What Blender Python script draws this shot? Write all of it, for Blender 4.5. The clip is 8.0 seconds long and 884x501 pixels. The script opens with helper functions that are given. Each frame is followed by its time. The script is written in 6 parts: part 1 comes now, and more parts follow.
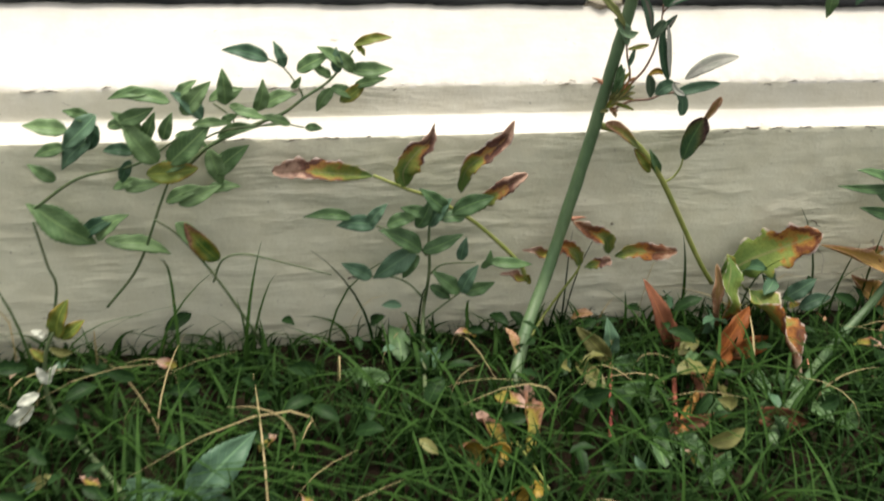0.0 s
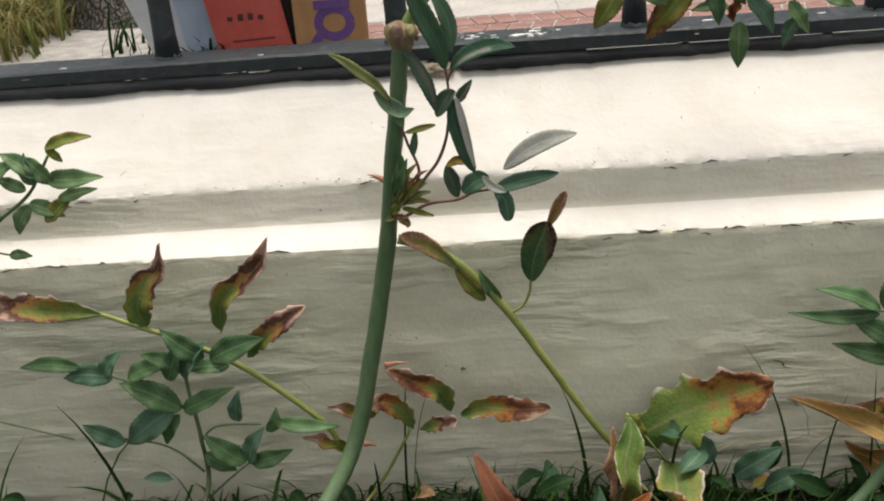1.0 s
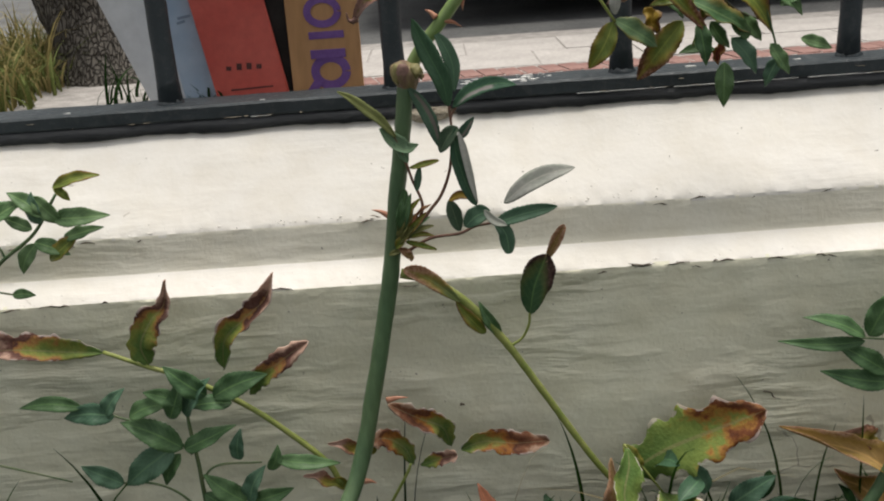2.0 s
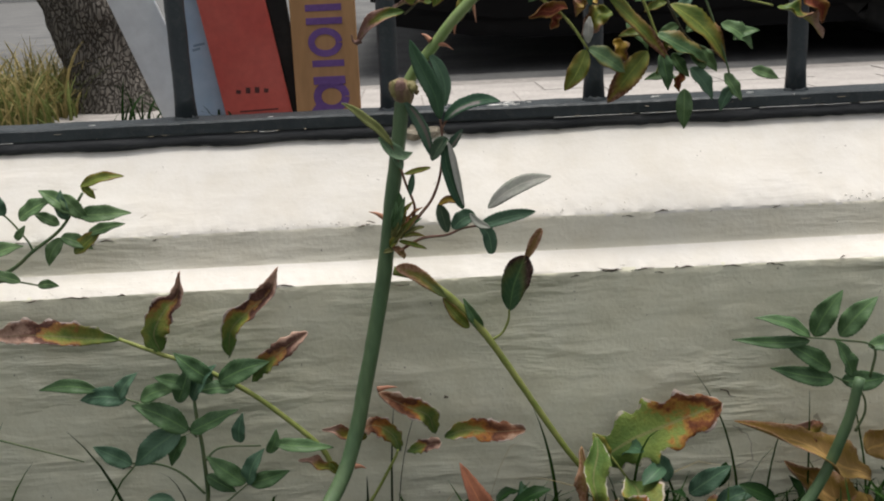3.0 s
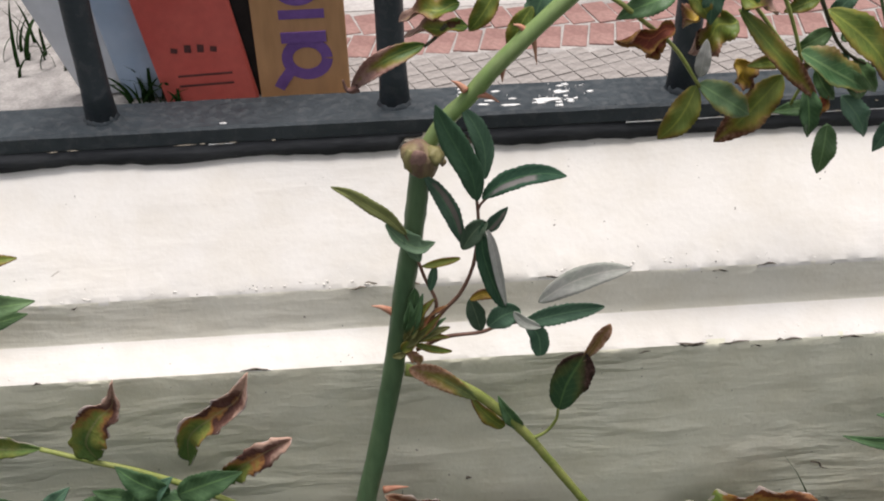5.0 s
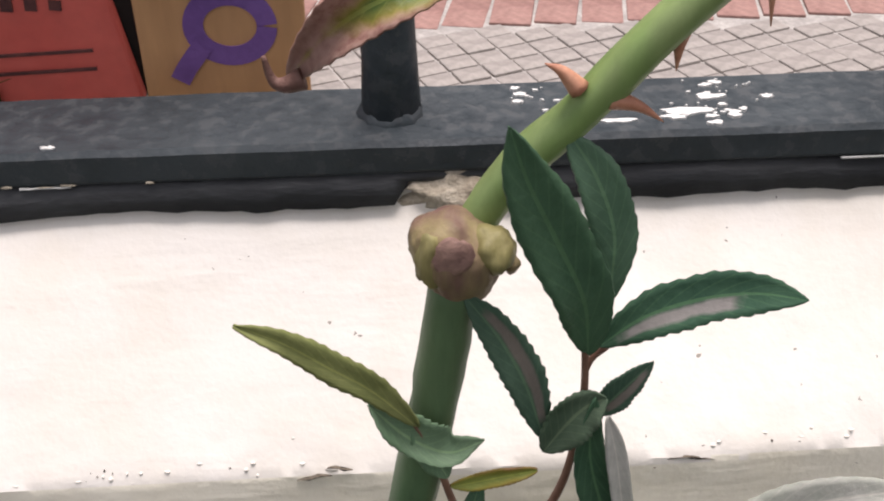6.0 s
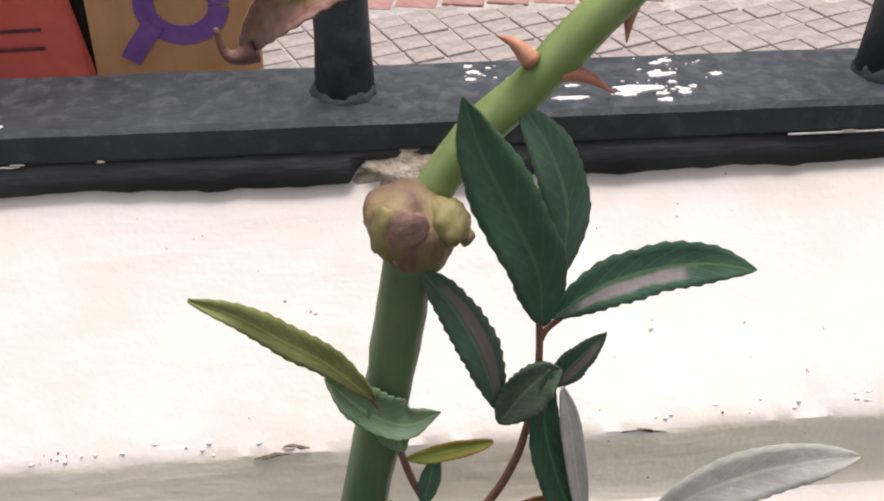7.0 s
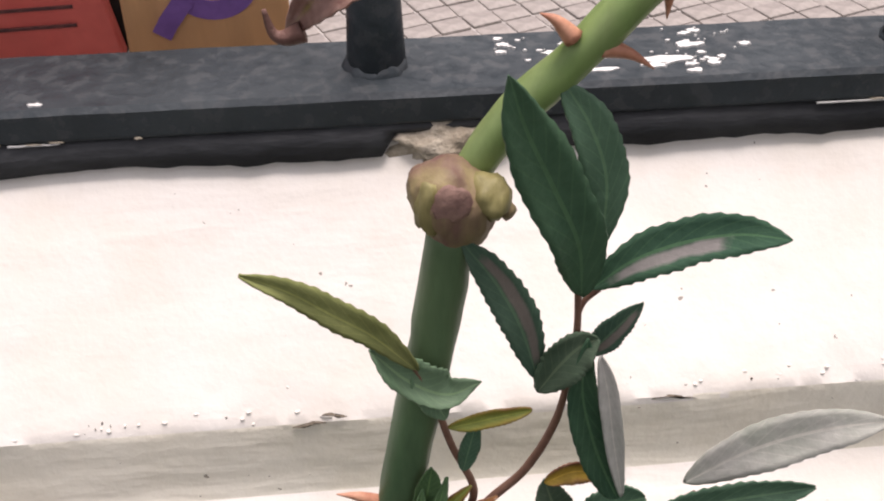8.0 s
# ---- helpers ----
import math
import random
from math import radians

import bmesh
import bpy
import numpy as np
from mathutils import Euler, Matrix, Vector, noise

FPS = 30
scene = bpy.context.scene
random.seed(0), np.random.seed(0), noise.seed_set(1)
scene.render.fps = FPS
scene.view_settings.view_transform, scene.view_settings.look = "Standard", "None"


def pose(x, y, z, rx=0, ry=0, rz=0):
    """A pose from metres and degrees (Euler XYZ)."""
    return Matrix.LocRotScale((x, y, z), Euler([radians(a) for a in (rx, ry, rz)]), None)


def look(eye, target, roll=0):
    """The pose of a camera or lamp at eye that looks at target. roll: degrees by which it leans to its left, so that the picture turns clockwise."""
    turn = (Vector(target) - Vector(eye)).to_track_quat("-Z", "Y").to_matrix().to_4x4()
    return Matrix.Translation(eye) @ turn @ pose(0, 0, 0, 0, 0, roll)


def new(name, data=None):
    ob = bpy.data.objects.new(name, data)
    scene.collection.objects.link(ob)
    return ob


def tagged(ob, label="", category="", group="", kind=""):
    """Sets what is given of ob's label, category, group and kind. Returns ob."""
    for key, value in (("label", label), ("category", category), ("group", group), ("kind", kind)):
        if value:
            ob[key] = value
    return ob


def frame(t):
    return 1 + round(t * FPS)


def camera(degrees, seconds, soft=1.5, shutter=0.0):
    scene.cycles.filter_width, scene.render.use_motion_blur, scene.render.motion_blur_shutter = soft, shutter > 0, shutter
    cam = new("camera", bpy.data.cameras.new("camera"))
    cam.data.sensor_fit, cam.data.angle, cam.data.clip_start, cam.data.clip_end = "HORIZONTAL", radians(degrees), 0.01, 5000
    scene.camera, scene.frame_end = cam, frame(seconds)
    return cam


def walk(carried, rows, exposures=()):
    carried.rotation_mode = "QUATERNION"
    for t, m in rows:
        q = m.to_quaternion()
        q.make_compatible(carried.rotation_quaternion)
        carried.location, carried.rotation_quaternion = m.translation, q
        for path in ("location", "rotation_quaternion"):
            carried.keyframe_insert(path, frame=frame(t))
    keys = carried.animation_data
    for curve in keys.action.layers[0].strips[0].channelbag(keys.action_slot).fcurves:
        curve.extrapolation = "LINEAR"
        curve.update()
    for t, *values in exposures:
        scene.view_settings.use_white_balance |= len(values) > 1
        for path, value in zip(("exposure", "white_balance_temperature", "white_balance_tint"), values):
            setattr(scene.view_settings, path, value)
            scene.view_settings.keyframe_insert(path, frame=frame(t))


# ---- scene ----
cam = camera(46, 8.0, soft=2.0, shutter=0.3)
walk(cam, [
    (0.0, look((-0.3122, -0.8512, 0.5032), (-0.2073, -0.4213, 0.2704), 3.82)),
    (0.2, look((-0.3150, -0.8074, 0.4859), (-0.1973, -0.3743, 0.2655), 3.19)),
    (0.5, look((-0.2036, -0.7673, 0.3842), (-0.0851, -0.3098, 0.2208), -0.98)),
    (0.7, look((-0.1376, -0.7305, 0.3401), (-0.0487, -0.2571, 0.2059), -2.82)),
    (1.0, look((0.0599, -0.6633, 0.4370), (0.0301, -0.2044, 0.2407), -4.75)),
    (1.5, look((0.0333, -0.6626, 0.4250), (0.0245, -0.1924, 0.2551), -4.63)),
    (1.7, look((0.0327, -0.6668, 0.4238), (0.0246, -0.1961, 0.2556), -4.55)),
    (2.8, look((0.0190, -0.7652, 0.3956), (0.0274, -0.2824, 0.2661), -2.69)),
    (3.0, look((0.0186, -0.7684, 0.3947), (0.0275, -0.2852, 0.2664), -2.63)),
    (3.5, look((0.0103, -0.7214, 0.4009), (0.0127, -0.2409, 0.2625), -3.07)),
    (4.0, look((0.0407, -0.5048, 0.3667), (0.0144, -0.0329, 0.2035), -3.59)),
    (4.2, look((0.0319, -0.4966, 0.4147), (0.0187, -0.0402, 0.2109), -3.09)),
    (5.3, look((0.0005, -0.4702, 0.5499), (0.0177, -0.0633, 0.2599), -1.98)),
    (5.5, look((0.0158, -0.3744, 0.4917), (0.0056, 0.0331, 0.2022), -3.91)),
    (5.7, look((0.0187, -0.3104, 0.4590), (0.0114, 0.1001, 0.1736), -3.01)),
    (6.0, look((-0.0009, -0.2489, 0.4281), (0.0225, 0.1608, 0.1424), -0.56)),
    (6.5, look((0.0024, -0.2481, 0.4284), (0.0307, 0.1551, 0.1341), -0.42)),
    (7.0, look((-0.0011, -0.2514, 0.4266), (0.0436, 0.1532, 0.1362), 0.69)),
    (7.5, look((-0.0095, -0.2507, 0.4258), (0.0397, 0.1432, 0.1218), 0.80)),
    (8.0, look((-0.0067, -0.2533, 0.4301), (0.0312, 0.1423, 0.1266), -0.35)),
], exposures=[
    (0.0, 0.80, 7000, 9), (0.5, 0.6, 6950, 10), (1.0, 0.4, 6800, 11), (1.5, 0.22, 6700, 9.5), (3.5, 0.20, 6500, 12),
    (4.2, 0.33, 6420, 13.5), (5.5, 0.42, 6430, 16.5), (6.0, 0.58, 6550, 19), (7.0, 0.60, 6600, 21), (8.0, 0.60, 6650, 22),
])

# ---- light: a bright overcast sky, with the brightest part high behind the wall ----
world = bpy.data.worlds.new("sky")
scene.world = world
world.use_nodes = True
wt = world.node_tree
sky = wt.nodes.new("ShaderNodeTexSky")
sky.sky_type, sky.sun_disc, sky.sun_elevation, sky.sun_rotation = "NISHITA", False, radians(83), radians(30)
cloud = wt.nodes.new("ShaderNodeMixRGB")
cloud.inputs[0].default_value = 0.75
cloud.inputs[2].default_value = (7.0, 7.0, 6.9, 1)
wt.links.new(sky.outputs[0], cloud.inputs[1])
wt.links.new(cloud.outputs[0], wt.nodes["Background"].inputs[0])
wt.nodes["Background"].inputs[1].default_value = 0.083
sun = new("sun", bpy.data.lights.new("sun", "SUN"))
sun.data.energy, sun.data.angle, sun.data.color = 4.2, radians(34), (1.0, 0.97, 0.92)
sun.matrix_world = look((0.25, 0.45, 4.0), (0, 0, 0))

# ---- materials ----


def node(m, kind, **values):
    n = m.node_tree.nodes.new(kind)
    for k, v in values.items():
        n.inputs[k.replace("_", " ")].default_value = v
    return n


def link(m, a, b):
    m.node_tree.links.new(a, b)


def ramp(m, source, stops):
    r = m.node_tree.nodes.new("ShaderNodeValToRGB")
    e = r.color_ramp.elements
    while len(e) < len(stops):
        e.new(0.5)
    for el, (pos, c) in zip(e, stops):
        el.position, el.color = pos, (*c, 1)
    link(m, source, r.inputs[0])
    return r.outputs[0]


def mixed(m, fac, a, b, mode="MIX"):
    n = m.node_tree.nodes.new("ShaderNodeMixRGB")
    n.blend_type = mode
    for i, s in ((0, fac), (1, a), (2, b)):
        if isinstance(s, (int, float)):
            n.inputs[i].default_value = s
        elif isinstance(s, tuple):
            n.inputs[i].default_value = (*s, 1)
        else:
            link(m, s, n.inputs[i])
    return n.outputs[0]


def maths(m, op, a, b=0.0):
    n = m.node_tree.nodes.new("ShaderNodeMath")
    n.operation = op
    for i, s in ((0, a), (1, b)):
        if isinstance(s, (int, float)):
            n.inputs[i].default_value = s
        else:
            link(m, s, n.inputs[i])
    return n.outputs[0]


def coords(m, scale=(1, 1, 1), kind="Object"):
    c = m.node_tree.nodes.new("ShaderNodeTexCoord")
    p = m.node_tree.nodes.new("ShaderNodeMapping")
    p.inputs["Scale"].default_value = scale
    link(m, c.outputs[kind], p.inputs[0])
    return p.outputs[0]


def noisy(m, vec, scale, detail=4, rough=0.6):
    n = node(m, "ShaderNodeTexNoise", Scale=scale, Detail=detail, Roughness=rough)
    link(m, vec, n.inputs["Vector"])
    return n.outputs["Fac"]


def base(name, rough=0.7, metal=0.0, spec=0.4):
    m = bpy.data.materials.new(name)
    m.use_nodes = True
    b = m.node_tree.nodes["Principled BSDF"]
    b.inputs["Roughness"].default_value = rough
    b.inputs["Metallic"].default_value = metal
    b.inputs["Specular IOR Level"].default_value = spec
    return m, b


def bump(m, b, height, strength, distance):
    n = node(m, "ShaderNodeBump", Strength=strength, Distance=distance)
    link(m, height, n.inputs["Height"])
    link(m, n.outputs[0], b.inputs["Normal"])


def surface(name, c1, c2, scale, rough=0.7, grain=0.0, stretch=(1, 1, 1), depth=0.0005, spec=0.4, fine=None):
    """Two tones mixed by noise, with finer grain and relief."""
    m, b = base(name, rough, 0.0, spec)
    v = coords(m, stretch)
    n1 = noisy(m, v, scale, 5)
    n2 = noisy(m, v, fine or scale * 6, 4)
    col = ramp(m, n1, [(0.35, c1), (0.65, c2)])
    if grain:
        col = mixed(m, grain, col, ramp(m, n2, [(0.3, (0.25, 0.25, 0.25)), (0.7, (1, 1, 1))]), "MULTIPLY")
    link(m, col, b.inputs["Base Color"])
    bump(m, b, n2, 0.6, depth)
    return m


def leaf_material(name, c1, c2, rim=None, amount=0.0, tip=0.0, spots=None, rough=0.45, rib=(1.5, 1.5, 1.3), clear=0.25, gloss=0.28, pale=None, yellow=0.6):
    """A leaf: two greens, a midrib and side veins along its own length, and dry parts that come in from rim and tip."""
    m, b = base(name, rough, 0.0, gloss)
    uvn = m.node_tree.nodes.new("ShaderNodeUVMap")
    sep = m.node_tree.nodes.new("ShaderNodeSeparateXYZ")
    link(m, uvn.outputs[0], sep.inputs[0])
    u, v = sep.outputs[0], maths(m, "ABSOLUTE", maths(m, "SUBTRACT", sep.outputs[1], 0.5))
    v = maths(m, "MULTIPLY", v, 2.0)
    info = m.node_tree.nodes.new("ShaderNodeObjectInfo")
    vec = coords(m)
    n1, n2 = noisy(m, vec, 70, 4), noisy(m, vec, 420, 4)
    col = ramp(m, maths(m, "ADD", maths(m, "MULTIPLY", n1, 0.7), maths(m, "MULTIPLY", info.outputs["Random"], 0.3)), [(0.3, c1), (0.7, c2)])
    vein = maths(m, "FRACT", maths(m, "SUBTRACT", maths(m, "MULTIPLY", u, 9.0), maths(m, "MULTIPLY", v, 2.2)))
    vein = maths(m, "LESS_THAN", vein, 0.14)
    ribs = maths(m, "MAXIMUM", maths(m, "LESS_THAN", v, 0.07), maths(m, "MULTIPLY", vein, 0.35))
    light = tuple(min(1.0, c * k) for c, k in zip(c2, rib))
    col = mixed(m, maths(m, "MULTIPLY", ribs, 0.7), col, light)
    if rim:
        d = maths(m, "ADD", maths(m, "MULTIPLY", v, 0.55), maths(m, "MULTIPLY", u, tip))
        d = maths(m, "ADD", d, maths(m, "MULTIPLY", maths(m, "SUBTRACT", n1, 0.5), 1.1))
        k = maths(m, "ADD", d, amount - 0.7)
        soft = m.node_tree.nodes.new("ShaderNodeMapRange")
        soft.inputs["From Min"].default_value, soft.inputs["From Max"].default_value = -0.05, 0.25
        link(m, k, soft.inputs[0])
        dry = ramp(m, n2, [(0.3, rim[0]), (0.5, rim[1]), (0.75, rim[2])])
        if pale:
            bleach = m.node_tree.nodes.new("ShaderNodeMapRange")
            bleach.inputs["From Min"].default_value, bleach.inputs["From Max"].default_value = 0.52, 0.82
            link(m, maths(m, "ADD", u, maths(m, "MULTIPLY", maths(m, "SUBTRACT", n1, 0.5), 0.5)), bleach.inputs[0])
            dry = mixed(m, bleach.outputs[0], dry, mixed(m, n2, tuple(0.7 * c for c in pale), pale))
        halo = m.node_tree.nodes.new("ShaderNodeMapRange")
        halo.inputs["From Min"].default_value, halo.inputs["From Max"].default_value = -0.3, 0.0
        link(m, k, halo.inputs[0])
        col = mixed(m, maths(m, "MULTIPLY", halo.outputs[0], yellow), col, (0.32, 0.22, 0.03))
        col = mixed(m, soft.outputs[0], col, dry)
    if spots:
        col = mixed(m, maths(m, "GREATER_THAN", noisy(m, vec, 160, 2), 0.66), col, spots)
    col = mixed(m, 0.25, col, ramp(m, n2, [(0.3, (0.4, 0.4, 0.4)), (0.7, (1, 1, 1))]), "MULTIPLY")
    link(m, col, b.inputs["Base Color"])
    bump(m, b, maths(m, "ADD", n2, maths(m, "MULTIPLY", ribs, -0.6)), 0.5, 0.0006)
    tl = m.node_tree.nodes.new("ShaderNodeBsdfTranslucent")
    link(m, col, tl.inputs[0])
    mx = m.node_tree.nodes.new("ShaderNodeMixShader")
    mx.inputs[0].default_value = clear
    out = m.node_tree.nodes["Material Output"]
    link(m, b.outputs[0], mx.inputs[1])
    link(m, tl.outputs[0], mx.inputs[2])
    link(m, mx.outputs[0], out.inputs[0])
    return m


BROWNS = ((0.075, 0.03, 0.018), (0.23, 0.10, 0.055), (0.44, 0.26, 0.18))
TANS = ((0.25, 0.12, 0.06), (0.42, 0.24, 0.14), (0.55, 0.38, 0.28))
M_GREEN = leaf_material("leaf_green", (0.062, 0.130, 0.055), (0.120, 0.215, 0.090))
M_GREEN2 = leaf_material("leaf_blue_green", (0.072, 0.150, 0.092), (0.125, 0.225, 0.140))
M_PGREEN = leaf_material("leaf_light_green", (0.13, 0.24, 0.13), (0.22, 0.33, 0.20))
M_YGREEN = leaf_material("leaf_yellow_green", (0.10, 0.17, 0.03), (0.24, 0.27, 0.06), BROWNS, 0.05, 0.3)
M_GYELLOW = leaf_material("leaf_turning", (0.07, 0.15, 0.03), (0.20, 0.24, 0.05), BROWNS, 0.0, 0.75)
M_DUSTY = leaf_material("leaf_mildewed", (0.055, 0.105, 0.058), (0.12, 0.165, 0.11), rough=0.75)


def mildew_material(name, c1, c2, patch, side, reach, shift=0.0):
    """A green leaf with a grey mildewed patch along one half, from near the stalk to reach."""
    m = leaf_material(name, c1, c2, rough=0.6)
    b = m.node_tree.nodes["Principled BSDF"]
    green = b.inputs["Base Color"].links[0].from_socket
    uvn = m.node_tree.nodes.new("ShaderNodeUVMap")
    sep = m.node_tree.nodes.new("ShaderNodeSeparateXYZ")
    link(m, uvn.outputs[0], sep.inputs[0])
    n = noisy(m, coords(m), 260, 4)
    v = sep.outputs[1] if side > 0 else maths(m, "SUBTRACT", 1.0, sep.outputs[1])
    across = maths(m, "SUBTRACT", 0.16, maths(m, "ABSOLUTE", maths(m, "SUBTRACT", v, 0.68 + shift)))
    along = maths(m, "SUBTRACT", 0.5 * reach, maths(m, "ABSOLUTE", maths(m, "SUBTRACT", sep.outputs[0], 0.08 + 0.5 * reach)))
    mask = maths(m, "MULTIPLY", maths(m, "MINIMUM", across, along), 9.0)
    mask = maths(m, "ADD", mask, maths(m, "MULTIPLY", maths(m, "SUBTRACT", n, 0.5), 1.2))
    soft = m.node_tree.nodes.new("ShaderNodeMapRange")
    soft.inputs["From Min"].default_value, soft.inputs["From Max"].default_value = 0.0, 0.7
    link(m, mask, soft.inputs[0])
    col = mixed(m, maths(m, "MULTIPLY", soft.outputs[0], 0.92), green, mixed(m, n, tuple(0.75 * c for c in patch), patch))
    link(m, col, b.inputs["Base Color"])
    for x in m.node_tree.nodes:
        if x.bl_idname == "ShaderNodeBsdfTranslucent":
            link(m, col, x.inputs[0])
    return m


M_MILDEW = mildew_material("leaf_grey_patch", (0.045, 0.115, 0.07), (0.085, 0.18, 0.10), (0.40, 0.365, 0.345), 1, 0.62)
M_MILDEWBROWN = mildew_material("leaf_brownish_half", (0.055, 0.115, 0.075), (0.095, 0.165, 0.11), (0.25, 0.215, 0.185), 1, 0.8)
M_OLIVELEAF = leaf_material("leaf_olive_yellow", (0.16, 0.19, 0.06), (0.27, 0.29, 0.11), rough=0.6)
M_PALE = leaf_material("leaf_underside", (0.38, 0.41, 0.34), (0.60, 0.58, 0.54), rough=0.85, rib=(1.15, 1.15, 1.1))
M_BROWNING = leaf_material("leaf_browning", (0.09, 0.16, 0.03), (0.22, 0.25, 0.05), BROWNS, -0.10, 1.05, (0.08, 0.03, 0.01), pale=(0.52, 0.34, 0.27))
M_DRY = leaf_material("leaf_dry", (0.15, 0.17, 0.03), (0.26, 0.23, 0.05), BROWNS, 0.0, 1.05, rough=0.7, pale=(0.52, 0.34, 0.27))
M_TAN = leaf_material("leaf_dry_tan", (0.25, 0.17, 0.09), (0.40, 0.25, 0.17), TANS, 0.4, 0.5, rough=0.75)
M_TANBIG = leaf_material("leaf_dry_ochre", (0.36, 0.22, 0.07), (0.52, 0.34, 0.14), TANS, 0.15, 0.3, rough=0.75)
M_YBROWN = leaf_material("leaf_yellow_brown", (0.38, 0.24, 0.03), (0.50, 0.34, 0.06), BROWNS, 0.2, 0.4)
M_RED = leaf_material("leaf_red_brown", (0.25, 0.08, 0.05), (0.42, 0.16, 0.09), BROWNS, 0.2, 0.2)
M_DRYRED = leaf_material("leaf_dry_red", (0.20, 0.05, 0.03), (0.34, 0.10, 0.05), BROWNS, 0.2, 0.1, rough=0.7)
M_CURL = leaf_material("leaf_dying_tip", (0.08, 0.15, 0.03), (0.19, 0.23, 0.06), ((0.24, 0.10, 0.08), (0.42, 0.24, 0.19), (0.50, 0.34, 0.28)), -0.02, 1.15, pale=(0.40, 0.24, 0.20))
M_BROWNTOP = leaf_material("leaf_brown_topped", (0.05, 0.11, 0.05), (0.10, 0.18, 0.075), ((0.03, 0.016, 0.014), (0.075, 0.040, 0.032), (0.15, 0.09, 0.07)), -0.22, 1.15, yellow=0.2)
M_TANGREEN = leaf_material("leaf_half_dry_tan", (0.10, 0.16, 0.05), (0.20, 0.22, 0.08), TANS, 0.0, 0.9, rough=0.7)


def dying_material(name, order):
    """A leaf that withers from its tip: the colours of order follow one another from the stalk to the tip, in ragged bands."""
    m, b = base(name, 0.65, 0.0, 0.25)
    uvn = m.node_tree.nodes.new("ShaderNodeUVMap")
    sep = m.node_tree.nodes.new("ShaderNodeSeparateXYZ")
    link(m, uvn.outputs[0], sep.inputs[0])
    vec = coords(m)
    n1, n2 = noisy(m, vec, 75, 4), noisy(m, vec, 480, 4)
    rim = maths(m, "ABSOLUTE", maths(m, "SUBTRACT", sep.outputs[1], 0.5))
    k = maths(m, "ADD", sep.outputs[0], maths(m, "MULTIPLY", maths(m, "SUBTRACT", n1, 0.5), 1.0))
    k = maths(m, "ADD", k, maths(m, "MULTIPLY", maths(m, "SUBTRACT", rim, 0.28), 0.5))
    col = ramp(m, k, order)
    col = mixed(m, 0.45, col, ramp(m, n2, [(0.3, (0.45, 0.42, 0.40)), (0.7, (1, 1, 1))]), "MULTIPLY")
    edge = maths(m, "MULTIPLY", maths(m, "GREATER_THAN", rim, 0.455), maths(m, "GREATER_THAN", noisy(m, vec, 130, 2), 0.5))
    col = mixed(m, maths(m, "MULTIPLY", edge, 0.7), col, (0.55, 0.47, 0.43))
    rib = maths(m, "LESS_THAN", rim, 0.03)
    col = mixed(m, maths(m, "MULTIPLY", rib, 0.4), col, (0.34, 0.27, 0.14))
    link(m, col, b.inputs["Base Color"])
    bump(m, b, maths(m, "ADD", n2, n1), 0.7, 0.0010)
    tl = m.node_tree.nodes.new("ShaderNodeBsdfTranslucent")
    link(m, col, tl.inputs[0])
    mx = m.node_tree.nodes.new("ShaderNodeMixShader")
    mx.inputs[0].default_value = 0.2
    link(m, b.outputs[0], mx.inputs[1])
    link(m, tl.outputs[0], mx.inputs[2])
    link(m, mx.outputs[0], m.node_tree.nodes["Material Output"].inputs[0])
    return m


M_DYING = dying_material("leaf_withering", [(0.15, (0.12, 0.20, 0.05)), (0.38, (0.26, 0.28, 0.06)), (0.50, (0.38, 0.18, 0.06)), (0.58, (0.10, 0.042, 0.032)), (0.72, (0.20, 0.10, 0.075)), (0.84, (0.58, 0.38, 0.29))])
M_HALFDEAD = dying_material("leaf_half_scorched", [(0.10, (0.12, 0.21, 0.05)), (0.58, (0.24, 0.31, 0.07)), (0.70, (0.44, 0.22, 0.05)), (0.80, (0.22, 0.07, 0.025)), (0.90, (0.13, 0.045, 0.022)), (0.98, (0.30, 0.14, 0.06))])
M_RUST = dying_material("leaf_rusty", [(0.12, (0.12, 0.19, 0.05)), (0.38, (0.24, 0.25, 0.06)), (0.52, (0.36, 0.14, 0.03)), (0.64, (0.12, 0.042, 0.022)), (0.80, (0.24, 0.10, 0.05)), (0.95, (0.50, 0.34, 0.24))])
M_PINKEDGE = leaf_material("leaf_pink_rim", (0.07, 0.16, 0.06), (0.16, 0.25, 0.12), TANS, 0.05, 0.1)
M_REDLEAF = leaf_material("leaf_young_red", (0.14, 0.045, 0.03), (0.25, 0.095, 0.05))
M_ORLEAF = leaf_material("leaf_young_orange", (0.20, 0.055, 0.015), (0.31, 0.105, 0.03))
M_OLIVE = leaf_material("leaf_olive", (0.12, 0.12, 0.04), (0.20, 0.20, 0.07))
M_WHITELEAF = leaf_material("leaf_white", (0.55, 0.58, 0.48), (0.75, 0.76, 0.66), rib=(1.05, 1.05, 1.05))
# Leaf green darkened for low weeds, with the bed's shade in the colour.
M_WEED_SHADED = leaf_material("weed_leaf_shaded", (0.009, 0.028, 0.008), (0.026, 0.062, 0.020), gloss=0.1)
M_SPRAY = leaf_material("leaf_spray_green", (0.10, 0.19, 0.075), (0.19, 0.30, 0.135))
M_DEEP = leaf_material("leaf_deep_green", (0.046, 0.108, 0.062), (0.085, 0.17, 0.095))
# Blade greens are darkened to hold the deep shade within the grass.
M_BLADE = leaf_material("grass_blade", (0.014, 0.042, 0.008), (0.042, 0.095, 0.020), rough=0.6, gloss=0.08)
M_BLADE_SHADED = leaf_material("grass_blade_shaded", (0.005, 0.018, 0.004), (0.018, 0.044, 0.011), rough=0.6, gloss=0.06)
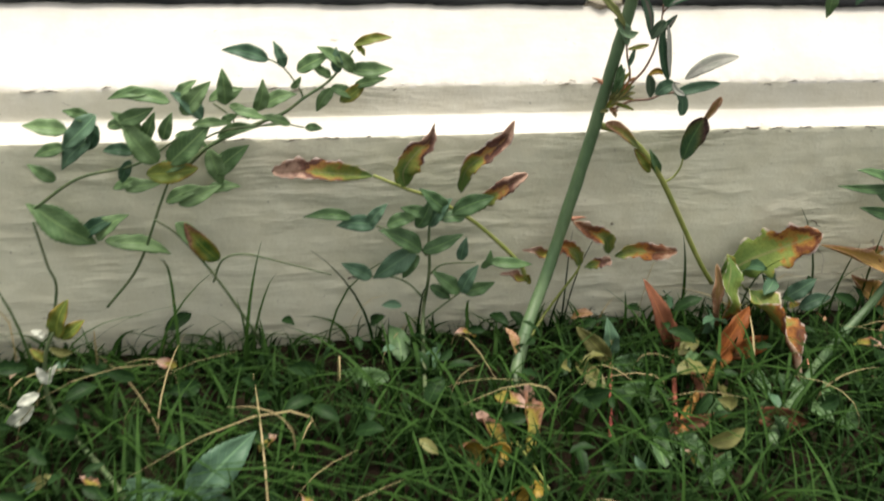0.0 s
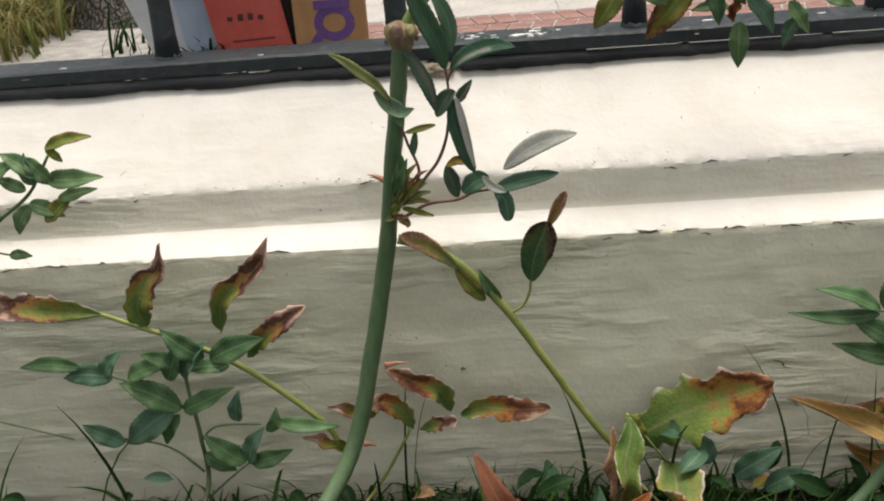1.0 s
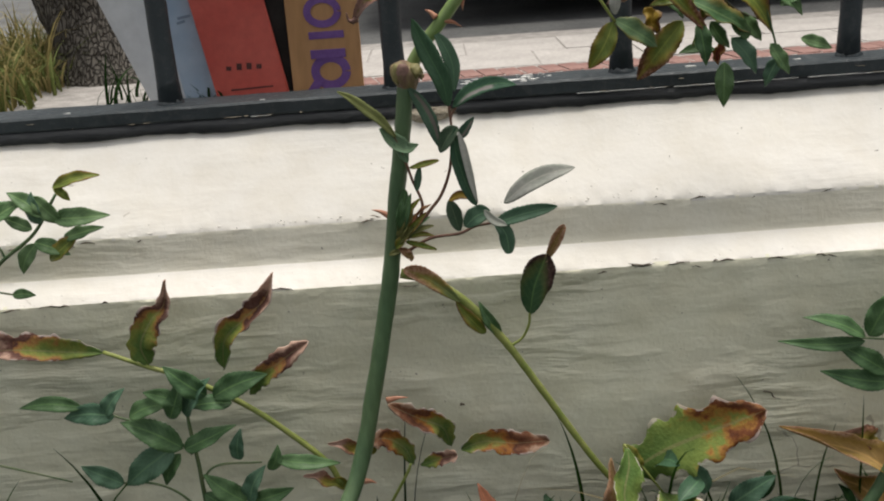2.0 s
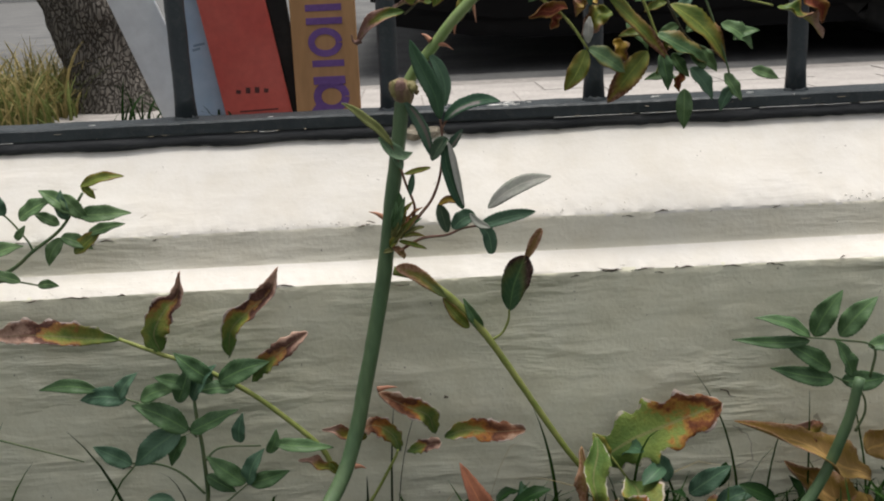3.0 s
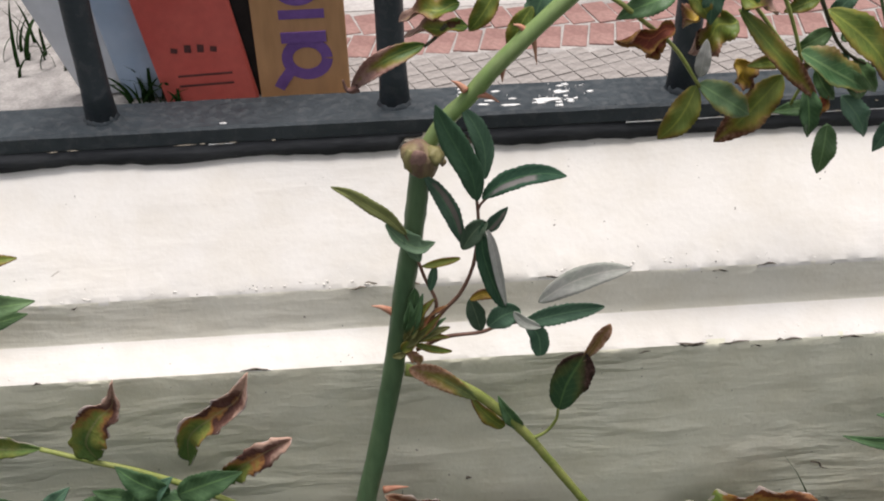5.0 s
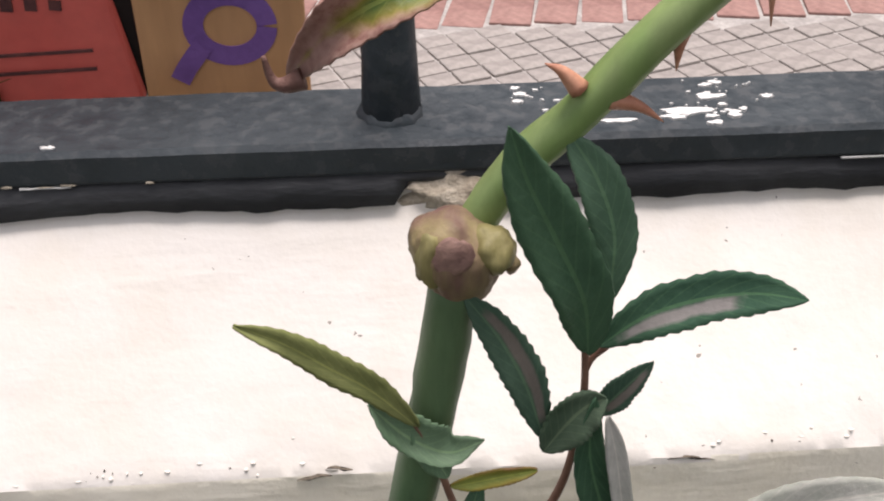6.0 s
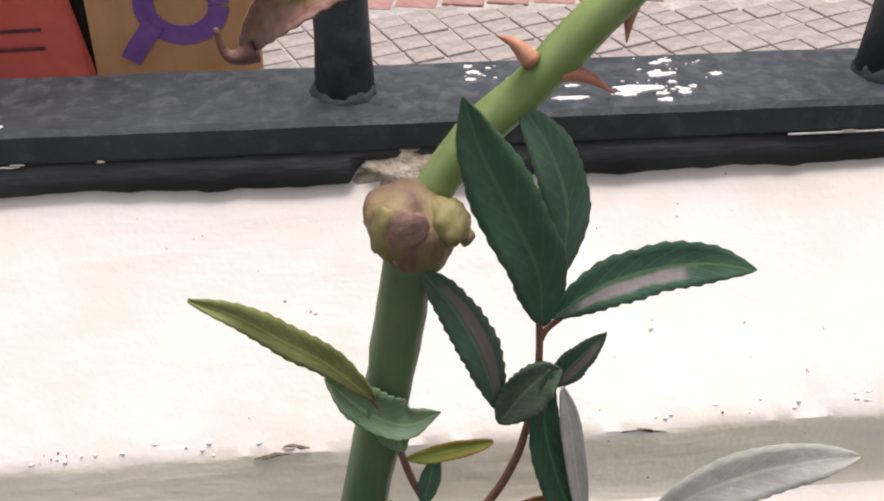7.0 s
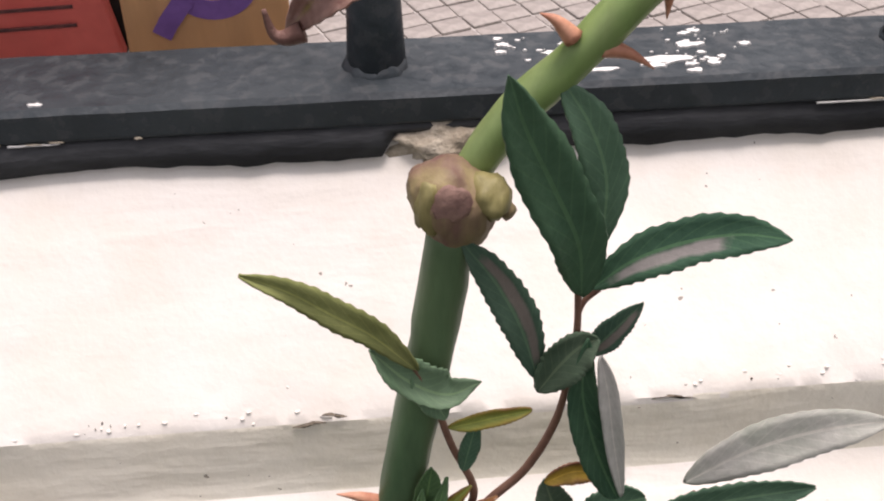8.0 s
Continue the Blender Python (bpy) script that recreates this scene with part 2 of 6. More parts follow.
M_STRAW = leaf_material("straw_blade", (0.30, 0.24, 0.12), (0.50, 0.40, 0.22), rough=0.7)
M_TUFT = leaf_material("tuft_blade", (0.11, 0.14, 0.04), (0.22, 0.23, 0.085), rough=0.7, gloss=0.1)
M_OCHREGRASS = leaf_material("dry_grass_blade", (0.22, 0.19, 0.07), (0.48, 0.38, 0.17), rough=0.7)

M_STEM = surface("rose_stem", (0.075, 0.14, 0.066), (0.12, 0.185, 0.088), 45, 0.5, 0.35, (1, 1, 0.25), 0.0003)
M_CANE = surface("young_cane", (0.17, 0.27, 0.08), (0.25, 0.33, 0.13), 60, 0.45, 0.2, (1, 1, 0.4), 0.0002)
M_STEM2 = surface("thin_stem", (0.07, 0.13, 0.05), (0.14, 0.17, 0.08), 80, 0.6, 0.25, depth=0.0002)
M_YSTALK = surface("yellow_green_stalk", (0.19, 0.24, 0.05), (0.29, 0.31, 0.09), 90, 0.55, 0.25, depth=0.0002)
M_RSTALK = surface("reddish_stalk", (0.14, 0.07, 0.045), (0.24, 0.13, 0.09), 90, 0.6, 0.25, depth=0.0002)
M_DSTALK = surface("dark_stalk", (0.05, 0.05, 0.025), (0.10, 0.09, 0.05), 90, 0.6, 0.25, depth=0.0002)
M_REDST = surface("red_shoot_bark", (0.24, 0.05, 0.04), (0.36, 0.11, 0.07), 90, 0.55, 0.25, depth=0.0002)
M_ORST = surface("orange_shoot_bark", (0.28, 0.09, 0.02), (0.34, 0.19, 0.05), 60, 0.55, 0.25, depth=0.0002)
M_THORN = surface("thorn", (0.42, 0.17, 0.10), (0.58, 0.30, 0.19), 200, 0.5, 0.2, depth=0.0001)
M_KNOB = surface("callus", (0.19, 0.105, 0.085), (0.29, 0.23, 0.11), 120, 0.65, 0.35, (1.3, 1, 0.35), 0.0009, fine=260)
M_PINKSCAR = surface("pruning_scar", (0.21, 0.115, 0.10), (0.31, 0.19, 0.15), 160, 0.7, 0.3)
M_KNOBGREEN = surface("callus_green", (0.20, 0.17, 0.065), (0.30, 0.27, 0.11), 130, 0.6, 0.35, (1.3, 1, 0.35), 0.0006, fine=260)
M_SCAR = surface("leaf_scar", (0.45, 0.22, 0.12), (0.55, 0.33, 0.20), 300, 0.7, 0.2)
# Soil colour lowered to near black, standing for shade under dense growth.
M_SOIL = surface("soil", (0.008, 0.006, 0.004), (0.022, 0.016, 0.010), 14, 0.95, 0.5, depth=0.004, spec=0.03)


def wall_paint(name, brush, relief, tint):
    m, b = base(name, 0.62, 0.0, 0.3)
    v = coords(m)
    big, mid = noisy(m, v, 5, 5), noisy(m, v, 35, 5)
    worked = m.node_tree.nodes.new("ShaderNodeMapRange")
    worked.inputs["From Min"].default_value, worked.inputs["From Max"].default_value = 0.46, 0.74
    worked.inputs["To Min"].default_value = 0.08
    link(m, noisy(m, coords(m, (0.7, 1, 1.6)), 11, 3), worked.inputs[0])
    sway = mixed(m, 0.3, coords(m, (7.0, 30, 40)), node_colour(m, v, 14))
    ridge = ramp(m, noisy(m, sway, 2.0, 4, 0.5), [(0.42, (0, 0, 0)), (0.70, (1, 1, 1))])
    strokes = maths(m, "MULTIPLY", ridge, worked.outputs[0])
    fine = noisy(m, v, 330, 4)
    col = ramp(m, big, [(0.3, tuple(0.72 * c for c in tint)), (0.7, tuple(0.80 * c for c in tint))])
    col = mixed(m, 0.35, col, ramp(m, mid, [(0.35, (0.84, 0.80, 0.72)), (0.6, (1, 1, 1))]), "MULTIPLY")
    col = mixed(m, 0.12 * brush, col, ramp(m, strokes, [(0.0, (0.80, 0.78, 0.70)), (0.5, (1, 1, 1))]), "MULTIPLY")
    specks = maths(m, "GREATER_THAN", noisy(m, v, 300, 2, 0.5), 0.75)
    specks = maths(m, "MULTIPLY", specks, maths(m, "GREATER_THAN", mid, 0.5))
    col = mixed(m, maths(m, "MULTIPLY", specks, 0.75), col, (0.16, 0.13, 0.10))
    cr = node(m, "ShaderNodeTexVoronoi", Scale=9.0)
    cr.feature = "DISTANCE_TO_EDGE"
    warp = mixed(m, 0.06, coords(m, (1, 1, 2.5)), node_colour(m, v, 24))
    link(m, warp, cr.inputs["Vector"])
    crack = maths(m, "MULTIPLY", maths(m, "LESS_THAN", cr.outputs["Distance"], 0.006), maths(m, "GREATER_THAN", big, 0.64))
    col = mixed(m, maths(m, "MULTIPLY", crack, 0.5), col, (0.25, 0.21, 0.16))
    link(m, col, b.inputs["Base Color"])
    h = maths(m, "ADD", maths(m, "MULTIPLY", strokes, 1.8 * brush), maths(m, "MULTIPLY", fine, 0.16))
    h = maths(m, "SUBTRACT", maths(m, "ADD", h, maths(m, "MULTIPLY", mid, 0.45)), maths(m, "MULTIPLY", crack, 0.5))
    bump(m, b, h, 0.9, relief)
    return m


def node_colour(m, vec, scale):
    n = node(m, "ShaderNodeTexNoise", Scale=scale, Detail=3)
    link(m, vec, n.inputs["Vector"])
    return n.outputs["Color"]


def iron_paint():
    m, b = base("iron_paint", 0.5, 0.0, 0.5)
    v = coords(m)
    n1, n2, n3 = noisy(m, v, 25, 5), noisy(m, v, 180, 5), noisy(m, v, 90, 6, 0.7)
    col = ramp(m, n1, [(0.3, (0.017, 0.024, 0.029)), (0.7, (0.036, 0.046, 0.052))])
    dust = maths(m, "MULTIPLY", maths(m, "GREATER_THAN", n2, 0.56), 0.2)
    col = mixed(m, dust, col, (0.10, 0.10, 0.10))
    chips = maths(m, "MULTIPLY", maths(m, "GREATER_THAN", n3, 0.70), maths(m, "GREATER_THAN", n1, 0.53))
    col = mixed(m, chips, col, (0.62, 0.61, 0.58))
    link(m, col, b.inputs["Base Color"])
    link(m, ramp(m, n2, [(0.3, (0.38, 0.38, 0.38)), (0.7, (0.75, 0.75, 0.75))]), b.inputs["Roughness"])
    bump(m, b, maths(m, "ADD", n1, maths(m, "MULTIPLY", n2, 0.4)), 0.7, 0.0018)
    return m


# One cream paint, its tint yellowed on shaded faces for light bounced off grass.
M_WALL = wall_paint("wall_paint_brushed", 1.0, 0.0026, (0.985, 0.955, 0.765))
M_COPING = wall_paint("wall_paint_smooth", 0.38, 0.0011, (1.0, 0.955, 0.885))
M_STEP = wall_paint("wall_paint_worn_bounce", 0.7, 0.0019, (1.0, 0.953, 0.815))
M_IRON = iron_paint()
M_CHIP = surface("bare_primer", (0.62, 0.62, 0.60), (0.78, 0.77, 0.74), 300, 0.7, 0.3)
M_BLACKBAND = surface("black_wall_paint", (0.016, 0.018, 0.021), (0.05, 0.052, 0.055), 60, 0.6, 0.4, (0.3, 1, 1), 0.0012)
M_MORTAR = surface("crumbled_mortar", (0.36, 0.30, 0.22), (0.60, 0.53, 0.42), 120, 0.95, 0.5, depth=0.002)
M_MORTARDARK = surface("dirty_mortar", (0.07, 0.055, 0.04), (0.20, 0.17, 0.13), 200, 0.95, 0.4)
M_ASPHALT = surface("asphalt", (0.10, 0.10, 0.10), (0.17, 0.17, 0.165), 9, 0.9, 0.5, depth=0.002, fine=240)
M_TILE = surface("pale_paver", (0.23, 0.205, 0.19), (0.33, 0.30, 0.275), 30, 0.8, 0.4, depth=0.0006, fine=300)
M_SLAB = surface("pale_slab", (0.37, 0.345, 0.325), (0.47, 0.44, 0.415), 22, 0.8, 0.35, depth=0.0006, fine=260)
M_PINK = surface("pink_paver", (0.22, 0.115, 0.10), (0.31, 0.18, 0.155), 40, 0.85, 0.4, depth=0.0006, fine=300)
M_JOINT = surface("paver_joint", (0.27, 0.25, 0.235), (0.40, 0.375, 0.35), 90, 0.95, 0.4)
M_RED_BOARD = surface("red_board", (0.62, 0.10, 0.08), (0.69, 0.145, 0.115), 20, 0.5, 0.2, depth=0.0003)
M_BLUE_BOARD = surface("blue_board", (0.30, 0.42, 0.58), (0.53, 0.61, 0.71), 9, 0.35, 0.15, depth=0.0002)
M_WHITE_BOARD = surface("white_board", (0.70, 0.72, 0.75), (0.82, 0.83, 0.85), 12, 0.4, 0.2, depth=0.0002)
M_CARD = surface("cardboard", (0.52, 0.28, 0.125), (0.60, 0.34, 0.165), 25, 0.8, 0.25, (1, 1, 0.2), 0.0003)
M_DRYTIP = surface("dried_leaf_tip", (0.09, 0.04, 0.03), (0.19, 0.10, 0.08), 200, 0.7, 0.3)
M_PURPLE = surface("purple_print", (0.16, 0.075, 0.27), (0.20, 0.10, 0.33), 60, 0.7, 0.25)
M_DARKPRINT = surface("dark_print", (0.06, 0.02, 0.02), (0.12, 0.04, 0.035), 200, 0.7, 0.2)
M_FADEDPRINT = surface("faded_print", (0.20, 0.26, 0.36), (0.26, 0.33, 0.42), 200, 0.7, 0.2)


def bark_material():
    """Grey-brown bark broken into small plates by dark upright cracks."""
    m, b = base("bark", 0.95, 0.0, 0.15)
    v = coords(m, (1, 1, 0.45))
    cr = node(m, "ShaderNodeTexVoronoi", Scale=270.0)
    cr.feature = "DISTANCE_TO_EDGE"
    link(m, mixed(m, 0.02, v, node_colour(m, v, 60)), cr.inputs["Vector"])
    n1, n2 = noisy(m, v, 30, 5), noisy(m, v, 300, 5)
    plate = ramp(m, cr.outputs["Distance"], [(0.0, (0, 0, 0)), (0.16, (1, 1, 1))])
    col = mixed(m, plate, (0.060, 0.053, 0.046), ramp(m, n1, [(0.3, (0.11, 0.10, 0.088)), (0.7, (0.22, 0.20, 0.175))]))
    col = mixed(m, 0.4, col, ramp(m, n2, [(0.3, (0.4, 0.4, 0.4)), (0.7, (1, 1, 1))]), "MULTIPLY")
    link(m, col, b.inputs["Base Color"])
    bump(m, b, maths(m, "ADD", plate, maths(m, "MULTIPLY", n2, 0.4)), 0.9, 0.004)
    return m


M_BARK = bark_material()
M_CAR = surface("black_car_paint", (0.008, 0.008, 0.009), (0.012, 0.012, 0.013), 8, 0.6, 0.1, depth=0.0, spec=0.15)
M_TYRE = surface("tyre_rubber", (0.012, 0.012, 0.012), (0.025, 0.025, 0.024), 40, 0.85, 0.3)
M_RIM = surface("wheel_alloy", (0.35, 0.36, 0.37), (0.42, 0.43, 0.44), 20, 0.35, 0.1)
M_PLASTER = surface("street_plaster", (0.42, 0.41, 0.40), (0.52, 0.51, 0.49), 3, 0.9, 0.3)

# ---- builders ----


def finish(name, bm, material, parent=None, label="", smooth=True):
    me = bpy.data.meshes.new(name)
    bm.to_mesh(me)
    bm.free()
    if smooth:
        me.polygons.foreach_set("use_smooth", [True] * len(me.polygons))
    me.materials.append(material)
    ob = new(name, me)
    if parent:
        ob.parent = parent
        ob.matrix_parent_inverse = Matrix.Translation(-parent.location)
    if label:
        ob["label"] = label
    return ob


def part(name, bm, material, parent, label="", smooth=True):
    return finish(name, bm, material, parent, label, smooth)


def thing(name, at, label, category, group=""):
    ob = new(name)
    ob.location = at
    ob.empty_display_size = 0.02
    return tagged(ob, label, category, group)


def box_bm(a, b, bevel=0.0):
    bm = bmesh.new()
    bmesh.ops.create_cube(bm, size=1)
    for v in bm.verts:
        v.co = Vector([a[i] + (v.co[i] + 0.5) * (b[i] - a[i]) for i in range(3)])
    if bevel:
        bmesh.ops.bevel(bm, geom=bm.edges[:], offset=bevel, segments=2, affect="EDGES", profile=0.6)
    return bm


def smooth_path(pts, steps=6):
    pts = [Vector(p) for p in pts]
    ends = [pts[0] * 2 - pts[1]] + pts + [pts[-1] * 2 - pts[-2]]
    path = []
    for i in range(1, len(ends) - 2):
        a, b, c, d = ends[i - 1:i + 3]
        for k in range(steps):
            t = k / steps
            path.append(0.5 * ((2 * b) + (c - a) * t + (2 * a - 5 * b + 4 * c - d) * t * t + (3 * b - a - 3 * c + d) * t ** 3))
    return path + [pts[-1]]


def tube_bm(pts, r0, r1, sides=10, rough=0.0, steps=6):
    bm = bmesh.new()
    path = smooth_path(pts, steps)
    rings, n = [], len(path)
    for i, p in enumerate(path):
        way = (path[min(i + 1, n - 1)] - path[max(i - 1, 0)]).normalized()
        side = way.cross(Vector((0, 1, 0.2))).normalized()
        up = side.cross(way)
        r = r0 + (r1 - r0) * i / (n - 1)
        ring = []
        for k in range(sides):
            a = 2 * math.pi * k / sides
            q = 1 + rough * noise.noise(p * 150 + Vector((math.cos(a), math.sin(a), 0)) * 1.3)
            ring.append(bm.verts.new(p + (side * math.cos(a) + up * math.sin(a)) * r * q))
        rings.append(ring)
    for a, b in zip(rings, rings[1:]):
        for k in range(sides):
            bm.faces.new((a[k], a[(k + 1) % sides], b[(k + 1) % sides], b[k]))
    bm.faces.new(rings[0][::-1])
    bm.faces.new(rings[-1])
    return bm


def tube(parent, name, pts, r0, r1, material):
    return part(name, tube_bm(pts, r0, r1, 14 if r0 > 0.003 else 8, 0.12), material, parent)


def thorn(parent, root, tip, r, material):
    a, b = Vector(root), Vector(tip)
    mid = a.lerp(b, 0.45) + Vector((0, 0, 0.0008))
    bm = tube_bm([a.lerp(b, -0.15), mid, b], r, r * 0.06, 8, 0.05, 4)
    return part("thorn", bm, material, parent, "reddish thorn")


def knob(parent, at):
    """A callus that swells out of the stem, with the lobe of an old cut and a healed scar."""
    bm = bmesh.new()
    bmesh.ops.create_icosphere(bm, subdivisions=5, radius=1)
    for v in bm.verts:
        p = v.co.copy()
        k = 1 + 0.10 * noise.noise(p * 1.4 + Vector((3, 0, 0))) + 0.04 * noise.noise(p * 3.6) + 0.025 * noise.noise(p * 9)
        k -= 0.05 * max(0.0, math.sin(math.atan2(p.y, p.x) * 7 + p.z * 1.5)) * (1 - abs(p.z))
        neck = 1.0 if p.z > 0 else 1.0 - 0.42 * min(1.0, -p.z) ** 1.2
        wide = neck if p.z > -0.75 else max(neck, 0.62 / max(0.35, math.hypot(p.x, p.y)) * 0.62)
        drop = 1.0 if p.z > 0 else 1.75
        v.co = Vector((p.x * 0.0084 * k * wide - 0.0016 * p.z, p.y * 0.0076 * k * wide, p.z * 0.0074 * k * drop)) + Vector(at)
    ob = part("stem_knob", bm, M_KNOB, parent, "swollen brown and green callus")
    for name, off, size, material, seed in (("old_cut", (0.0060, -0.0028, 0.0016), (0.0042, 0.0042, 0.0042), M_KNOBGREEN, 5), ("old_cut", (0.0094, -0.003, -0.0014), (0.0015, 0.0017, 0.0019), M_KNOB, 8),
                                            ("pruning_scar", (-0.0006, -0.0064, 0.0026), (0.0036, 0.0011, 0.0040), M_PINKSCAR, 9), ("old_cut", (-0.0046, -0.0044, 0.0006), (0.0026, 0.0022, 0.0056), M_KNOBGREEN, 12)):
        bm = bmesh.new()
        bmesh.ops.create_icosphere(bm, subdivisions=3, radius=1)
        for v in bm.verts:
            p = v.co * (1 + 0.3 * noise.noise(v.co * 1.8 + Vector((seed, 0, 0))) + 0.08 * noise.noise(v.co * 6))
            v.co = Vector((p.x * size[0], p.y * size[1], p.z * size[2])) + Vector(at) + Vector(off)
        part(name, bm, material, parent, "pinkish healed pruning scar" if name == "pruning_scar" else "")
    return ob


def scar(parent, at):
    bm = bmesh.new()
    bmesh.ops.create_icosphere(bm, subdivisions=2, radius=1)
    for v in bm.verts:
        v.co = Vector((v.co.x * 0.0017, v.co.y * 0.0005, v.co.z * 0.0011)) + Vector(at)
    return part("leaf_scar", bm, M_SCAR, parent, "orange leaf scar")


rng = random.Random(7)


def leaf_verts(bm, uv, b, t, width, fold, curl, roll, segs=26, teeth=0.075, side_hint=None, crisp=0.0, taper=0.72):
    """A leaf blade from b to t, folded along its midrib, curled towards its tip, with toothed rims."""
    b, t = Vector(b), Vector(t)
    axis = t - b
    length = axis.length
    axis.normalize()
    face = Vector(side_hint or (rng.uniform(-0.25, 0.25), -0.78, 0.62))
    face = (face - axis * face.dot(axis)).normalized()
    face = Matrix.Rotation(radians(roll + rng.uniform(-14, 14)), 3, axis) @ face
    across = axis.cross(face)
    phase = rng.uniform(0, 20)
    twist = radians(rng.uniform(-22, 22) + rng.choice((-1, 1)) * 70 * crisp)
    sway = rng.uniform(-0.07, 0.07)
    top = 0.66 / (0.66 + taper)
    peak = top ** 0.66 * (1 - top) ** taper
    rows = []
    for i in range(segs + 1):
        u = i / segs
        shape = (u ** 0.66 * (1 - u) ** taper / peak) if 0 < u < 1 else 0.0
        half = width * 0.5 * shape + 0.0002
        half *= 1 - (teeth if i % 2 else 0)
        half *= 1 + crisp * (0.3 * noise.noise(Vector((u * 7, phase, 0))) - 0.18 * u)
        turn = Matrix.Rotation(twist * u, 3, axis)
        ac, fa = turn @ across, turn @ face
        mid = b + axis * (u * length) + face * (curl * length * (math.sin(math.pi * u) * 0.8 - max(0, u - 0.6) ** 2 * 2.2)) + across * (sway * length * math.sin(math.pi * u))
        row = []
        for s in (-1, -0.55, 0, 0.55, 1):
            k = fold + 1.5 * crisp * u ** 1.3 * (1.0 if s > 0 else 0.6)
            w = mid + ac * (half * s * (1 - min(0.6, 0.45 * k * abs(s)))) + fa * (k * half * abs(s) ** 1.4)
            w += fa * ((0.14 + 0.5 * crisp) * half * abs(s) * math.sin(u * 15 + phase + (2 if s > 0 else 0)))
            w += ac * (0.35 * crisp * half * math.sin(u * 11 + phase * 2 + s))
            row.append((bm.verts.new(w), (u, 0.5 + 0.5 * s)))
        rows.append(row)
    for r0, r1 in zip(rows, rows[1:]):
        for k in range(4):
            quad = (r0[k], r0[k + 1], r1[k + 1], r1[k])
            f = bm.faces.new([q[0] for q in quad])
            for loop, q in zip(f.loops, quad):
                loop[uv].uv = q[1]


POINTED = (M_SPRAY, M_GREEN2, M_GREEN)
DRY_KINDS = (M_HALFDEAD, M_RUST, M_DRY, M_BROWNING, M_TAN, M_TANBIG, M_RED, M_DRYRED, M_YBROWN)


def leaf(parent, b, t, width, material, fold, curl, roll):
    b, t = Vector(b), Vector(t)
    dry = material in DRY_KINDS
    if not dry:
        most = 0.46 * (t - b).length
        if width > most:
            t = b.lerp(t, min(1.35, (width / most) ** 0.6))
            width = min(width, 0.50 * (t - b).length)
    bm = bmesh.new()
    uv = bm.loops.layers.uv.new("UVMap")
    leaf_verts(bm, uv, b, t, width * (1.12 if dry else 1.0), fold, curl, roll, crisp=0.5 if dry else 0.0, taper=1.05 if material in POINTED else 0.85)
    ob = part("leaf", bm, material, parent)
    thick = ob.modifiers.new("thickness", "SOLIDIFY")
    thick.thickness = 0.0004
    return ob


def blade(parent, spine, y, width, material, shape=0.8, lean=0.0, fold=0.25, tip_y=0.0, teeth=0.09, skew=0.0, roll=0.0, wave=0.1, label="", rag=0.10):
    """A toothed leaf laid along the points (x, z) of its midrib, at depth y; skew makes one half broader, roll turns its face."""
    seed = sum((k + 1) * (a * 37 + b * 91) for k, (a, b) in enumerate(spine))
    n = len(spine)
    path = smooth_path([(x, y + lean * k / (n - 1) + tip_y * (k / (n - 1)) ** 2, z) for k, (x, z) in enumerate(spine)], 44 // (n - 1))
    bm = bmesh.new()
    uv = bm.loops.layers.uv.new("UVMap")
    view = Matrix.Rotation(radians(roll), 3, (path[-1] - path[0]).normalized()) @ Vector((0, -0.86, 0.51))
    rows, last = [], len(path) - 1
    for i, p in enumerate(path):
        u = i / last
        way = (path[min(i + 1, last)] - path[max(i - 1, 0)]).normalized()
        across = way.cross(view).normalized()
        face = across.cross(way).normalized()
        top = 0.7 / (0.7 + shape)
        half = width * 0.5 * (u ** 0.7 * (1 - u) ** shape / (top ** 0.7 * (1 - top) ** shape) if 0 < u < 1 else 0.0) + 0.00015
        row = []
        for s in (-1, -0.7, -0.35, 0, 0.35, 0.7, 1):
            side = half * (1 + skew * (1 if s > 0 else -1))
            if abs(s) == 1:
                side *= 1 + teeth * ((i % 3) / 2 - 0.6) + rag * noise.noise(Vector((u * (5 + 14 * rag), seed * 50, s * 3)))
            w = p + across * (side * s) + face * (fold * side * abs(s) ** 1.4)
            w += face * (wave * width * abs(s) * noise.noise(Vector((u * 4, seed * 80, s * 1.3))))
            row.append((bm.verts.new(w), (u, 0.5 + 0.5 * s)))
        rows.append(row)
    for r0, r1 in zip(rows, rows[1:]):
        for k in range(6):
            quad = (r0[k], r0[k + 1], r1[k + 1], r1[k])
            f = bm.faces.new([q[0] for q in quad])
            for loop, q in zip(f.loops, quad):
                loop[uv].uv = q[1]
    ob = part("leaf", bm, material, parent, label)
    thick = ob.modifiers.new("thickness", "SOLIDIFY")
    thick.thickness = 0.0004
    return ob


# ---- the garden wall, the ground and the street ----
PROFILE = [(-0.010, 0.2855), (-0.0140, 0.2848), (-0.0165, 0.2815), (-0.0585, 0.2302), (-0.0602, 0.2275), (-0.0606, 0.2255),
           (-0.0625, 0.2050), (-0.0632, 0.2035), (-0.0762, 0.1925), (-0.0778, 0.1910), (-0.0783, 0.1893), (-0.0790, 0.10), (-0.0795, -0.05)]


def profile_fine(step):
    path = []
    for (y0, z0), (y1, z1) in zip(PROFILE, PROFILE[1:]):
        n = max(1, int(math.hypot(y1 - y0, z1 - z0) / step + 0.7))
        path += [(y0 + (y1 - y0) * k / n, z0 + (z1 - z0) * k / n) for k in range(n)]
    return path + [PROFILE[-1]]


